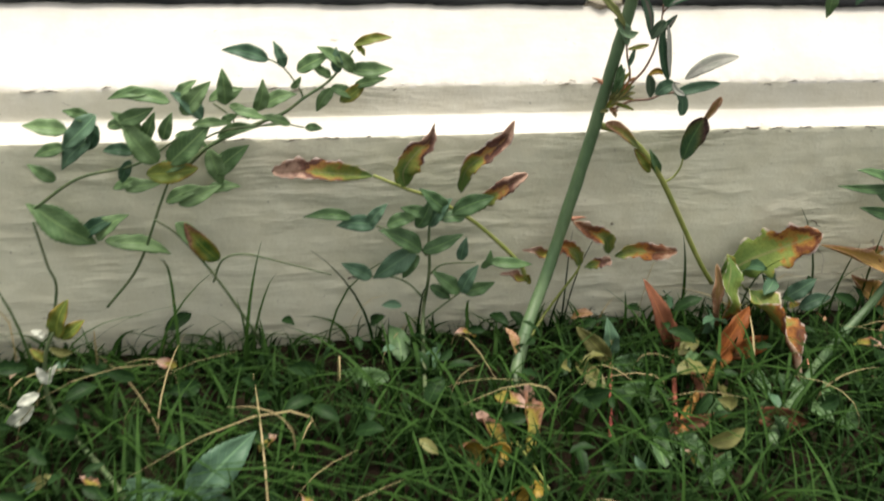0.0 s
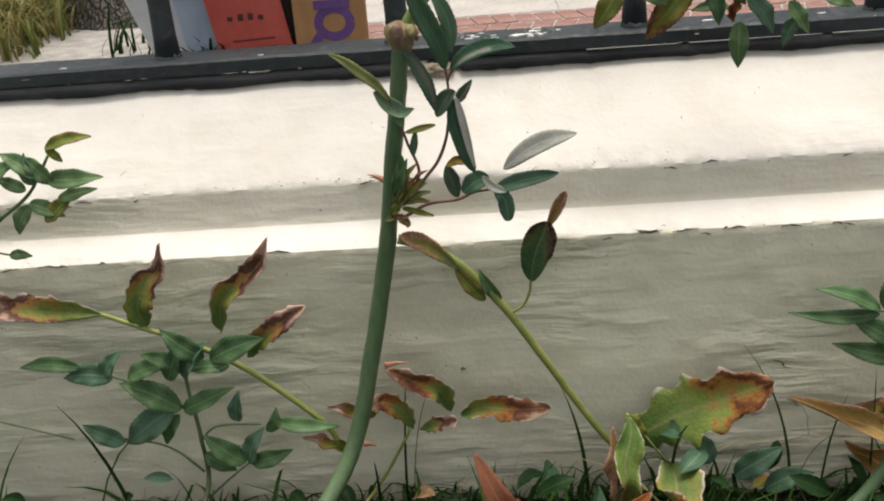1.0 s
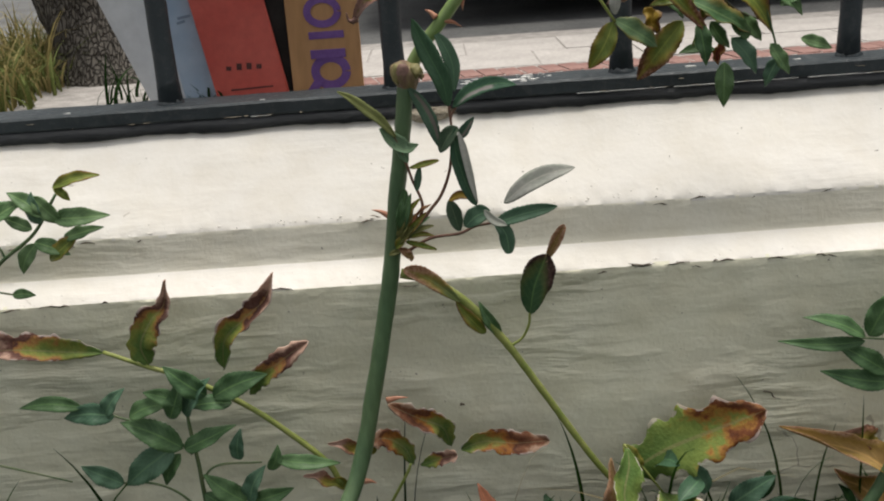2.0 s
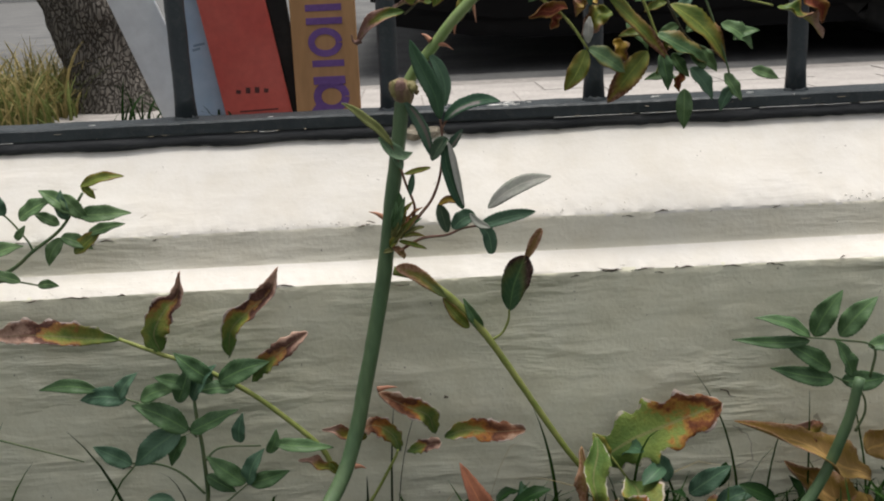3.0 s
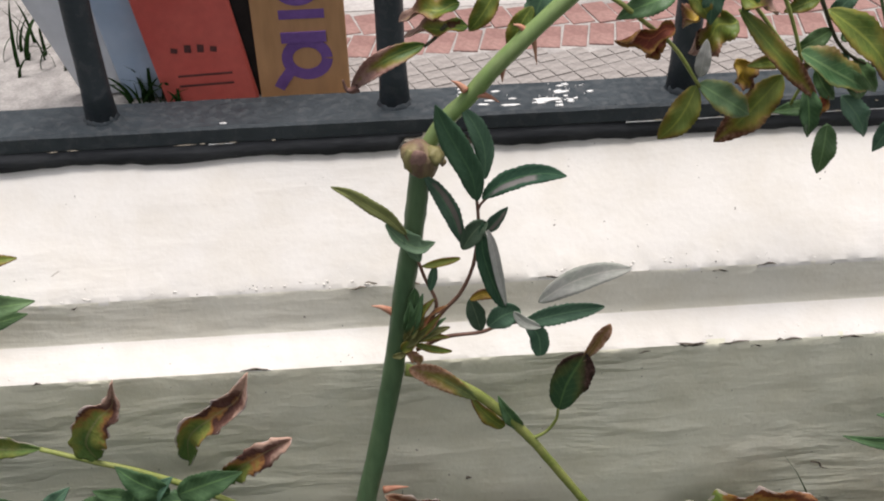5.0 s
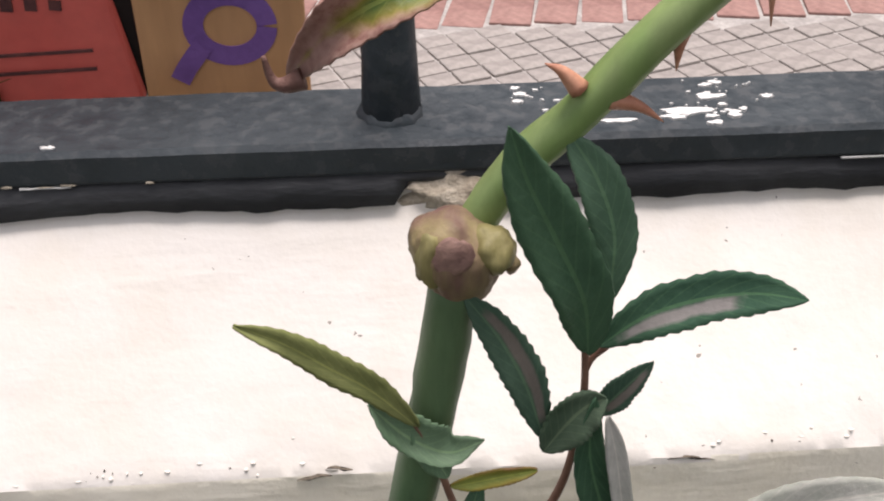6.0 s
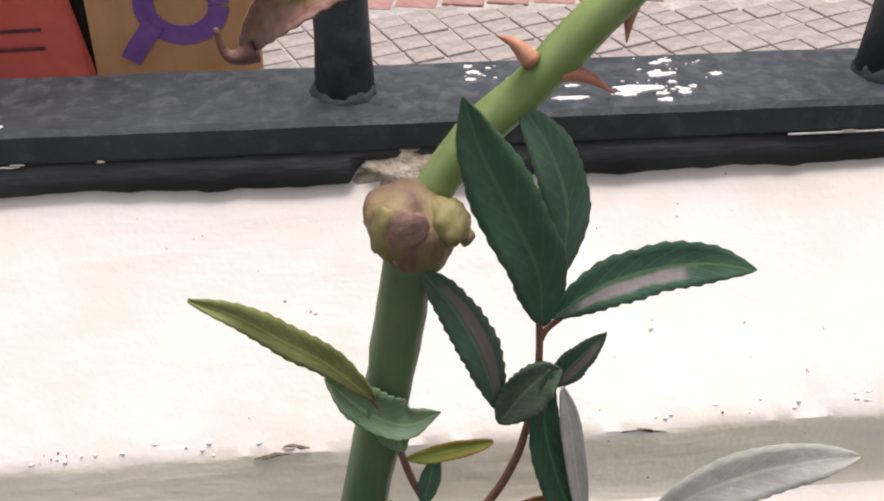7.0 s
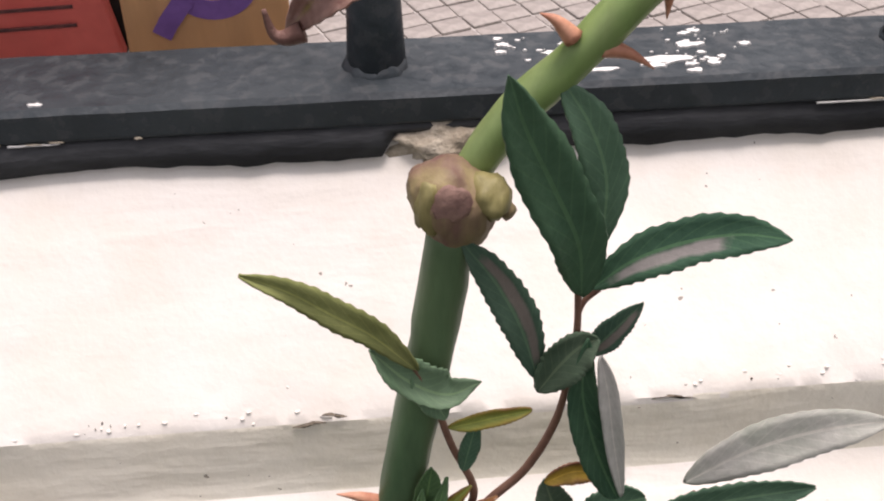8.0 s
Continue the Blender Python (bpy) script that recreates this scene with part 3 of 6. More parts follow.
def garden_wall():
    xs = [-8, -4, -2, -1.2] + [-0.9 + 0.0025 * i for i in range(721)] + [1.2, 2, 4, 8]
    front = profile_fine(0.004)
    verts, faces = [], []
    for x in xs:
        for y, z in front:
            p = Vector((x, y, z))
            low = z < 0.19
            d = 0.0008 * noise.noise(Vector((x * 9, y * 14, z * 14))) + (0.0005 if low else 0.0002) * noise.noise(p * 70) + (0.00010 if low else 0.00006) * noise.noise(Vector((x * 22, 0, z * 200)))
            edge = min(abs(z - 0.2285), abs(z - 0.1912))
            if edge < 0.006:
                d += 0.0005 * noise.noise(p * 190) - 0.0007 * max(0.0, noise.noise(p * 80) - 0.3)
            verts.append((x, y - d, z + d * 0.8))
        verts += [(x, 0.03, 0.2855), (x, 0.03, -0.05)]
    n = len(front) + 2
    for i in range(len(xs) - 1):
        for k in range(n):
            a, b = i * n + k, i * n + (k + 1) % n
            faces.append((a, b, b + n, a + n))
    me = bpy.data.meshes.new("wall_garden")
    me.from_pydata(verts, [], faces)
    me.polygons.foreach_set("use_smooth", [True] * len(me.polygons))
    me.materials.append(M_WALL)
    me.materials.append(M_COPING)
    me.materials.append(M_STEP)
    # The upright step face gets its worn finish and the bounce-warmed tint.
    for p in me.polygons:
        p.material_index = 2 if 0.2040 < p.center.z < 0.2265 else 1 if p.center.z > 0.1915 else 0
    me.set_sharp_from_angle(angle=radians(24))
    return tagged(new("wall_garden", me), "low cream-painted plaster garden wall with a stepped ledge", "wall", kind="structure")


wall = garden_wall()


def black_band():
    """The strip of black paint along the top edge of the wall, with a wavy lower rim."""
    bm = bmesh.new()
    prev = None
    for i in range(0, 1301):
        x = -2.6 + i * 0.004
        low = 0.2827 + 0.0016 * noise.noise(Vector((x * 22, 3, 0))) + 0.0007 * noise.noise(Vector((x * 130, 7, 0)))
        bare = noise.noise(Vector((x * 9 + 4.0, 11, 0)))
        if 0.001 < x < 0.040:
            low = 0.2876
        elif bare > 0.52:
            low = 0.2850
        ring = [bm.verts.new(c) for c in ((x, 0.026, 0.2895), (x, -0.0135, 0.2908), (x, -0.0158, 0.2895), (x, -0.0172 - (0.2850 - low) * 0.7, low), (x, -0.010, low - 0.002))]
        if prev:
            for k in range(4):
                bm.faces.new((prev[k], prev[k + 1], ring[k + 1], ring[k]))
        prev = ring
    return finish("trim_black_band", bm, M_BLACKBAND)


tagged(black_band(), "uneven black paint along the top edge of the wall", "trim", kind="structure")


def sheet(name, x0, x1, y0, y1, z, material, cuts, rough):
    bm = bmesh.new()
    xs = [x0 + (x1 - x0) * i / cuts for i in range(cuts + 1)]
    ys = [y0 + (y1 - y0) * i / cuts for i in range(cuts + 1)]
    grid = [[bm.verts.new((x, y, z + rough * noise.noise(Vector((x * 14, y * 14, z))) + rough * 0.5 * noise.noise(Vector((x * 60, y * 60, 2))))) for y in ys] for x in xs]
    for i in range(cuts):
        for k in range(cuts):
            bm.faces.new((grid[i][k], grid[i + 1][k], grid[i + 1][k + 1], grid[i][k + 1]))
    return bm


def ground_bm():
    """Garden soil: a fine patch by the wall set into a wide plain sheet."""
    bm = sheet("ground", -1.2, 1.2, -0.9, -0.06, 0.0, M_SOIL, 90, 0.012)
    rim = [(-1.2, -0.9), (1.2, -0.9), (1.2, -0.06), (-1.2, -0.06)]
    far = [(-80, -80), (80, -80), (80, -0.06), (-80, -0.06)]
    a = [bm.verts.new((x, y, -0.002)) for x, y in rim]
    b = [bm.verts.new((x, y, -0.002)) for x, y in far]
    for i in (0, 1, 3):
        j = (i + 1) % 4
        bm.faces.new((b[i], b[j], a[j], a[i]))
    return bm


tagged(finish("ground", ground_bm(), M_SOIL), "garden soil under the grass, coloured near black as if deeply shaded", "ground", kind="structure")

STREET = 0.2805
bm = bmesh.new()
bm.faces.new([bm.verts.new(c) for c in ((-120, 0.0305, STREET - 0.004), (120, 0.0305, STREET - 0.004), (120, 200, STREET - 0.004), (-120, 200, STREET - 0.004))])
tagged(finish("road", bm, M_ASPHALT), "grey asphalt street behind the wall", "road", kind="structure")
pavement = tagged(finish("pavement", box_bm((-2.6, 0.031, STREET - 0.01), (2.6, 0.385, STREET - 0.0007)), M_JOINT, smooth=False), "pavement of pale and pink pavers with dark joints", "pavement", kind="structure")

# ---- the railing ----
railing = thing("railing", (0.0, 0.0, 0.2885), "black-painted iron railing with chipped paint on the wall", "railing")


def rail_bm():
    bm = bmesh.new()
    prev = None
    sec = [(-0.0156, 0.2905), (-0.0163, 0.2915), (-0.0165, 0.2985), (-0.0152, 0.3000), (0.0150, 0.3000), (0.0160, 0.2985), (0.0160, 0.2905)]
    for i in range(0, 801):
        x = -2.6 + i * 0.0065
        ring = []
        for y, z in sec:
            w = 0.0007 * noise.noise(Vector((x * 25, y * 40, z * 40))) + 0.0004 * noise.noise(Vector((x * 120, y * 90, z * 90)))
            ring.append(bm.verts.new((x, y - w, z + w)))
        if prev:
            for k in range(len(sec)):
                j = (k + 1) % len(sec)
                bm.faces.new((prev[k], prev[j], ring[j], ring[k]))
        prev = ring
    return bm


part("rail", rail_bm(), M_IRON, railing).data.set_sharp_from_angle(angle=radians(28))


def bar_bm():
    bm = tube_bm([(0, 0, -0.001), (0, 0, 0.2), (0, 0, 0.5), (0, 0, 0.8)], 0.0071, 0.0071, 16, 0.10, 12)
    for v in bm.verts:
        if v.co.z < 0.006:
            k = 1.12 - v.co.z * 20
            v.co.x *= k
            v.co.y *= k
    return bm


def weld_bm():
    bm = bmesh.new()
    rings = []
    for k in range(22):
        a = 2 * math.pi * k / 22
        w = 0.0012 + 0.0020 * noise.noise(Vector((math.cos(a) * 2.2, math.sin(a) * 2.2, 4)))
        h = 0.0026 + 0.0022 * noise.noise(Vector((math.cos(a) * 3, math.sin(a) * 3, 9)))
        rings.append([bm.verts.new((math.cos(a) * q, math.sin(a) * q, z)) for q, z in ((0.0066, h + 0.001), (0.0076 + w * 0.3, h * 0.75), (0.0076 + w, 0.0005), (0.0076 + w, -0.0006))])
    for k in range(22):
        for m in range(3):
            bm.faces.new((rings[k][m], rings[k][m + 1], rings[(k + 1) % 22][m + 1], rings[(k + 1) % 22][m]))
    return bm


WELD = None
for i in range(-5, 6):
    if WELD is None:
        bead = part("weld_bead", weld_bm(), M_IRON, railing)
        WELD = bead.data
    else:
        bead = new("weld_bead", WELD)
        bead.parent = railing
        bead.matrix_parent_inverse = Matrix.Translation(-railing.location)
    bead.matrix_basis = Matrix.Translation((i * 0.15, 0, 0.3)) @ Matrix.Rotation(i * 2.1, 4, "Z")

BAR = None
for i in range(-17, 18):
    if BAR is None:
        first = part("bar", bar_bm(), M_IRON, railing)
        BAR = first.data
    else:
        first = new("bar", BAR)
        first.parent = railing
        first.matrix_parent_inverse = Matrix.Translation(-railing.location)
    first.matrix_basis = Matrix.Translation((i * 0.15, 0, 0.3)) @ Matrix.Rotation(i * 1.3, 4, "Z")


def foot(x):
    return part("foot_block", box_bm((x - 0.009, -0.0152, 0.2840), (x + 0.009, 0.012, 0.2915), 0.0015), M_IRON, railing)


for i in range(-17, 18):
    foot(i * 0.15 - 0.006)


def chip(x, y, w, h, seed):
    """A flake where the paint came off the rail."""
    r = random.Random(seed)
    bm = bmesh.new()
    ring = []
    for k in range(14):
        a = 2 * math.pi * k / 14
        q = r.uniform(0.45, 1.0)
        ring.append((x + math.cos(a) * w * q, y + math.sin(a) * h * q))
    lo = [bm.verts.new((a, b, 0.2995)) for a, b in ring]
    hi = [bm.verts.new((a, b, 0.30065)) for a, b in ring]
    bm.faces.new(hi)
    for k in range(14):
        bm.faces.new((lo[k], lo[(k + 1) % 14], hi[(k + 1) % 14], hi[k]))
    return part("paint_chip", bm, M_CHIP, railing, "bare white chip in the paint", smooth=False)


for n, (x, y, w, h) in enumerate([(0.078, -0.006, 0.0085, 0.0028), (0.0745, -0.009, 0.005, 0.0016), (0.0865, 0.002, 0.0048, 0.0022), (0.0475, 0.001, 0.0030, 0.0016),
                                  (0.0500, -0.004, 0.0042, 0.0014), (0.0530, 0.006, 0.0030, 0.0011), (0.059, -0.010, 0.0060, 0.0014), (0.0885, -0.003, 0.0018, 0.0012),
                                  (0.1020, 0.001, 0.0022, 0.0016), (-0.0865, -0.0135, 0.0026, 0.0012), (0.0455, -0.008, 0.0040, 0.0012), (0.195, -0.002, 0.0050, 0.0020),
                                  (0.265, -0.004, 0.0035, 0.0015), (-0.215, -0.013, 0.0030, 0.0012), (0.0935, -0.006, 0.0016, 0.0012), (0.0610, -0.003, 0.0024, 0.0010)]):
    chip(x, y, w, h, n)


chance = random.Random(77)
for n in range(46):
    mx, my = chance.choice(((0.0394, 0.0050), (0.0833, -0.0051), (0.0911, 0.0061)))
    big = chance.random() ** 3
    chip(mx + chance.gauss(0, 0.0050), min(0.012, max(-0.013, my + chance.gauss(0, 0.0030))), 0.0004 + 0.0022 * big, 0.0003 + 0.0012 * big, 200 + n)


def worn_edge():
    """Flakes where the paint has worn off the rail's front edges."""
    r = random.Random(41)
    for n in range(34):
        x = r.uniform(-0.45, 0.45)
        z = r.choice((0.2908, 0.2909, 0.2911, 0.2955))
        w, h = r.uniform(0.0006, 0.007) * r.random() + 0.0005, r.uniform(0.00012, 0.0005)
        bm = bmesh.new()
        bmesh.ops.create_icosphere(bm, subdivisions=1, radius=1)
        for v in bm.verts:
            q = r.uniform(0.55, 1.1)
            v.co = Vector((x + v.co.x * w * q, -0.0166 + v.co.y * 0.0004, z + v.co.z * h * q))
        part("paint_chip", bm, M_MORTAR, railing, smooth=False)


worn_edge()
for a, b in ((0.118, 0.176), (0.181, 0.262), (0.268, 0.335), (0.342, 0.45), (-0.30, -0.272), (-0.095, -0.082)):
    steps = [(a + (b - a) * k / 9, -0.0166, 0.2905 + 0.0003 * noise.noise(Vector((a * 50 + k, 2, 0)))) for k in range(10)]
    part("worn_line", tube_bm(steps, 0.00034, 0.0002, 6, 0.5, 3), M_CHIP, railing, "thin worn white line under the rail")


def flakes():
    """Crumbs and small pits along the two edges of the stepped wall."""
    r = random.Random(12)
    lumps, pits = bmesh.new(), bmesh.new()
    for n in range(1150):
        x = r.uniform(-0.75, 0.75)
        low = r.random() < 0.5
        y, z = (-0.0775, 0.1912) if low else (-0.0598, 0.2285)
        slide = r.gauss(0, 0.0028)
        y, z = (y + max(0, slide) * 0.75 + 0.0004, z + (slide if slide < 0 else slide * 0.65)) if low else (y + max(0, slide) * 0.6 + 0.0006, z + (slide if slide < 0 else slide * 0.75))
        bm = lumps if r.random() < 0.72 else pits
        made = bmesh.ops.create_icosphere(bm, subdivisions=1, radius=1)
        sx, sz = r.uniform(0.0003, 0.0016) * (1.5 if bm is lumps else 0.6) * r.uniform(0.3, 1.0), r.uniform(0.0002, 0.0007)
        for v in made["verts"]:
            q = r.uniform(0.6, 1.2)
            v.co = Vector((x + v.co.x * sx * q, y + v.co.y * 0.0006 * q, z + v.co.z * sz * q))
    for n in range(90):
        x, low = r.uniform(-0.7, 0.7), n % 2 == 0
        y, z = (-0.0781, 0.1902 + r.gauss(0, 0.0012)) if low else (-0.0604, 0.2262 + r.gauss(0, 0.0015))
        made = bmesh.ops.create_icosphere(pits, subdivisions=2, radius=1)
        sx, sz, wave = r.uniform(0.0015, 0.009), r.uniform(0.00008, 0.00018), r.uniform(0, 9)
        for v in made["verts"]:
            q = v.co.x
            v.co = Vector((x + q * sx, y + v.co.y * 0.0005, z + v.co.z * sz + 0.0007 * math.sin(q * 3 + wave) + 0.0004 * math.sin(q * 9 + wave)))
    tagged(finish("trim_crumbs", lumps, M_COPING), "crumbs of cracked paint on the wall's edges", "trim", kind="structure")
    tagged(finish("trim_pits", pits, M_MORTARDARK), "small dark chips along the wall's edges", "trim", kind="structure")


flakes()


def scratch(name, pts, r, label):
    return tagged(finish(name, tube_bm(pts, r, r * 0.5, 6, 0.4, 5), M_MORTARDARK), label, "mark", kind="structure")


scratch("trim_scratch", [(0.226, -0.0790, 0.0985), (0.231, -0.0790, 0.0970), (0.233, -0.0790, 0.0935), (0.238, -0.0790, 0.0920)], 0.0006, "small dark curved mark on the lower wall")
scratch("trim_scratch", [(-0.205, -0.0790, 0.062), (-0.201, -0.0790, 0.0632), (-0.197, -0.0790, 0.0618)], 0.0012, "small dark smudge on the lower wall")
scratch("trim_scratch", [(0.028, -0.0790, 0.104), (0.031, -0.0790, 0.1035)], 0.0014, "small dark spot on the lower wall")


def crumble():
    """Broken mortar under the rail where a foot of the railing sits."""
    bm = bmesh.new()
    bmesh.ops.create_icosphere(bm, subdivisions=4, radius=1)
    for v in bm.verts:
        p = v.co
        k = 1 + 0.34 * noise.noise(p * 2.4) + 0.16 * noise.noise(p * 8)
        v.co = Vector((0.0205 + p.x * 0.021 * k, -0.0112 + p.y * 0.0088 * k, 0.2832 + p.z * 0.0068 * k))
    return finish("mortar_patch", bm, M_MORTAR)


tagged(crumble(), "crumbled bare mortar patch under the rail", "mortar", kind="structure")


# ---- the pruned rose in front of the wall ----
rose = thing("rose_bush", (-0.062, -0.112, 0.0), "pruned green rose cane with browning leaves in the grass", "rose bush")
stem = tube(rose, "stem", [(-0.094, -0.215, 0.008), (-0.082, -0.185, 0.014), (-0.063, -0.145, 0.041), (-0.040, -0.115, 0.075), (-0.021, -0.104, 0.146), (-0.008, -0.100, 0.205), (-0.001, -0.100, 0.250), (0.006, -0.100, 0.290), (0.010, -0.100, 0.320)], 0.0056, 0.0047, M_STEM)
knob(rose, (0.010, -0.1, 0.3245))
cane = tube(rose, "cane", [(0.013, -0.096, 0.326), (0.021, -0.097, 0.339), (0.031, -0.098, 0.350), (0.046, -0.100, 0.368), (0.070, -0.100, 0.391), (0.125, -0.098, 0.440), (0.200, -0.090, 0.500)], 0.0038, 0.0032, M_CANE)
thorn(rose, (-0.007, -0.100, 0.242), (-0.016, -0.100, 0.246), 0.0022, M_THORN)
thorn(rose, (-0.016, -0.100, 0.121), (-0.004, -0.100, 0.122), 0.0022, M_THORN)
thorn(rose, (-0.036, -0.100, 0.064), (-0.029, -0.100, 0.062), 0.0022, M_THORN)
thorn(rose, (0.036, -0.100, 0.352), (0.044, -0.100, 0.348), 0.0019, M_THORN)
thorn(rose, (0.029, -0.100, 0.355), (0.024, -0.100, 0.359), 0.0019, M_THORN)
thorn(rose, (0.045, -0.100, 0.363), (0.045, -0.100, 0.357), 0.0019, M_THORN)
thorn(rose, (0.057, -0.100, 0.378), (0.059, -0.100, 0.364), 0.0018, M_THORN)
thorn(rose, (0.054, -0.100, 0.379), (0.049, -0.100, 0.382), 0.0018, M_THORN)
scar(rose, (0.0262, -0.1004, 0.3455))
tube(rose, "leaf_stalk", [(-0.052, -0.100, 0.063), (-0.062, -0.100, 0.083), (-0.103, -0.100, 0.122), (-0.140, -0.100, 0.145), (-0.163, -0.100, 0.155), (-0.189, -0.100, 0.167)], 0.0022, 0.0013, M_YSTALK)
blade(rose, [(-0.1890, 0.1660), (-0.2130, 0.1690), (-0.2420, 0.1730), (-0.2690, 0.1740)], -0.099, 0.0160, M_DYING, 0.45, -0.004, 0.55, teeth=0.05, rag=0.45, wave=0.3, skew=0.2)
blade(rose, [(-0.1625, 0.1560), (-0.1650, 0.1700), (-0.1560, 0.1860), (-0.1460, 0.1970), (-0.1425, 0.2130)], -0.099, 0.0193, M_DYING, 1.25, -0.006, 0.45, teeth=0.05, rag=0.45, wave=0.25)
blade(rose, [(-0.1170, 0.1500), (-0.1130, 0.1700), (-0.0985, 0.1840), (-0.0850, 0.1960), (-0.0780, 0.2130)], -0.099, 0.0135, M_DYING, 0.75, -0.006, 0.7, teeth=0.05, rag=0.45, wave=0.35)
blade(rose, [(-0.1030, 0.1310), (-0.0920, 0.1440), (-0.0770, 0.1560), (-0.0620, 0.1660)], -0.099, 0.0135, M_DYING, 0.6, -0.004, 0.6, teeth=0.05, rag=0.45, wave=0.3)
tube(rose, "leaf_stalk", [(-0.002, -0.100, 0.205), (0.014, -0.100, 0.200), (0.032, -0.100, 0.187), (0.047, -0.100, 0.171), (0.061, -0.100, 0.152), (0.080, -0.100, 0.121), (0.109, -0.100, 0.073), (0.126, -0.100, 0.049)], 0.0031, 0.0020, M_YSTALK)
tube(rose, "leaf_stalk", [(0.061, -0.100, 0.152), (0.069, -0.100, 0.157), (0.0735, -0.101, 0.166), (0.0745, -0.101, 0.174)], 0.0009, 0.0008, M_YSTALK)
blade(rose, [(0.0330, 0.1850), (0.0210, 0.1960), (0.0110, 0.2035), (0.0000, 0.2085)], -0.103, 0.0098, M_TANGREEN, 0.5, 0.0, 0.5, wave=0.2)
leaf(rose, (0.047, -0.100, 0.162), (0.030, -0.100, 0.184), 0.0094, M_YGREEN, 0.4, 0.1, 0)
leaf(rose, (0.056, -0.100, 0.161), (0.044, -0.100, 0.183), 0.0087, M_GREEN, 0.4, 0.1, 0)
blade(rose, [(0.0745, 0.1735), (0.0775, 0.1900), (0.0825, 0.2030), (0.0860, 0.2120)], -0.1015, 0.0185, M_BROWNTOP, 0.62, -0.002, 0.35, teeth=0.05, label="green leaf scorched dark brown towards its curled tip")
blade(rose, [(0.0850, 0.2070), (0.0900, 0.2165), (0.0930, 0.2230), (0.0970, 0.2300)], -0.1030, 0.0062, M_TAN, 0.5, -0.002, 0.8, wave=0.3)
blade(rose, [(0.1310, 0.0560), (0.1550, 0.0740), (0.1850, 0.0880), (0.2180, 0.1020)], -0.101, 0.0370, M_HALFDEAD, 0.62, -0.010, 0.25, teeth=0.05, rag=0.45, wave=0.25, label="broad green leaf scorched brown at its tip")
leaf(rose, (0.131, -0.110, 0.082), (0.126, -0.126, 0.015), 0.0215, M_HALFDEAD, 0.55, 0.25, 15)
leaf(rose, (0.121, -0.110, 0.075), (0.126, -0.124, 0.015), 0.0129, M_TAN, 0.8, 0.1, 0)
leaf(rose, (0.153, -0.110, 0.048), (0.162, -0.213, 0.015), 0.0330, M_RUST, 0.45, 0.15, -10)
leaf(rose, (0.129, -0.110, 0.084), (0.140, -0.110, 0.061), 0.0129, M_YGREEN, 0.3, 0.1, 0)
tube(rose, "leaf_stalk", [(0.129, -0.110, 0.084), (0.142, -0.110, 0.065), (0.154, -0.110, 0.047)], 0.0009, 0.0008, M_YSTALK)
tube(rose, "leaf_stalk", [(-0.057, -0.131, 0.015), (-0.031, -0.104, 0.033), (-0.010, -0.104, 0.068), (-0.006, -0.104, 0.077)], 0.0013, 0.0009, M_YSTALK)
leaf(rose, (-0.047, -0.100, 0.061), (-0.076, -0.100, 0.071), 0.0115, M_DRY, 0.6, 0.1, 0)
leaf(rose, (-0.027, -0.100, 0.086), (-0.058, -0.100, 0.093), 0.0114, M_DRY, 0.5, 0.1, 0)
blade(rose, [(0.0200, 0.0860), (0.0160, 0.1000), (0.0020, 0.1080), (-0.0170, 0.1200)], -0.1, 0.0135, M_RUST, 0.6, -0.004, 0.5, teeth=0.05, rag=0.45, wave=0.4)
blade(rose, [(0.0000, 0.0730), (0.0110, 0.0765), (0.0240, 0.0790)], -0.1, 0.0090, M_DYING, 0.4, 0.0, 0.7, teeth=0.05, rag=0.45, wave=0.4)
blade(rose, [(0.0270, 0.0830), (0.0420, 0.0880), (0.0620, 0.0860), (0.0830, 0.0870)], -0.1, 0.0135, M_RUST, 0.5, -0.004, 0.55, teeth=0.05, rag=0.45, wave=0.4)
blade(rose, [(-0.0050, 0.0740), (-0.0090, 0.0860), (-0.0200, 0.0940), (-0.0330, 0.0925)], -0.1, 0.0123, M_RUST, 0.5, 0.0, 0.4, teeth=0.05, rag=0.45, wave=0.3)
leaf(rose, (-0.095, -0.270, 0.015), (-0.080, -0.184, 0.015), 0.0205, M_DRY, 0.7, 0.1, 0)
leaf(rose, (-0.107, -0.274, 0.015), (-0.151, -0.254, 0.015), 0.0271, M_YBROWN, 0.5, 0.1, 0)
leaf(rose, (-0.107, -0.267, 0.015), (-0.128, -0.219, 0.015), 0.0171, M_DRY, 0.5, 0.1, 0)
leaf(rose, (-0.094, -0.310, 0.015), (-0.135, -0.317, 0.015), 0.0222, M_YBROWN, 0.4, 0.1, 0)
tube(rose, "leaf_stalk", [(-0.113, -0.228, 0.015), (-0.102, -0.250, 0.015), (-0.095, -0.284, 0.015), (-0.091, -0.312, 0.015)], 0.0012, 0.0009, M_YSTALK)
leaf(rose, (0.001, -0.107, 0.230), (0.016, -0.107, 0.244), 0.0061, M_YGREEN, 0.5, 0.1, 0)
leaf(rose, (0.001, -0.107, 0.230), (0.020, -0.107, 0.236), 0.0053, M_OLIVE, 0.5, 0.1, 0)
leaf(rose, (0.002, -0.107, 0.232), (0.013, -0.107, 0.253), 0.0053, M_YGREEN, 0.5, 0.1, 0)
leaf(rose, (0.000, -0.107, 0.232), (0.008, -0.107, 0.256), 0.0061, M_GREEN, 0.5, 0.1, 0)
leaf(rose, (-0.000, -0.107, 0.235), (0.003, -0.107, 0.253), 0.0068, M_GREEN, 0.5, 0.1, 0)
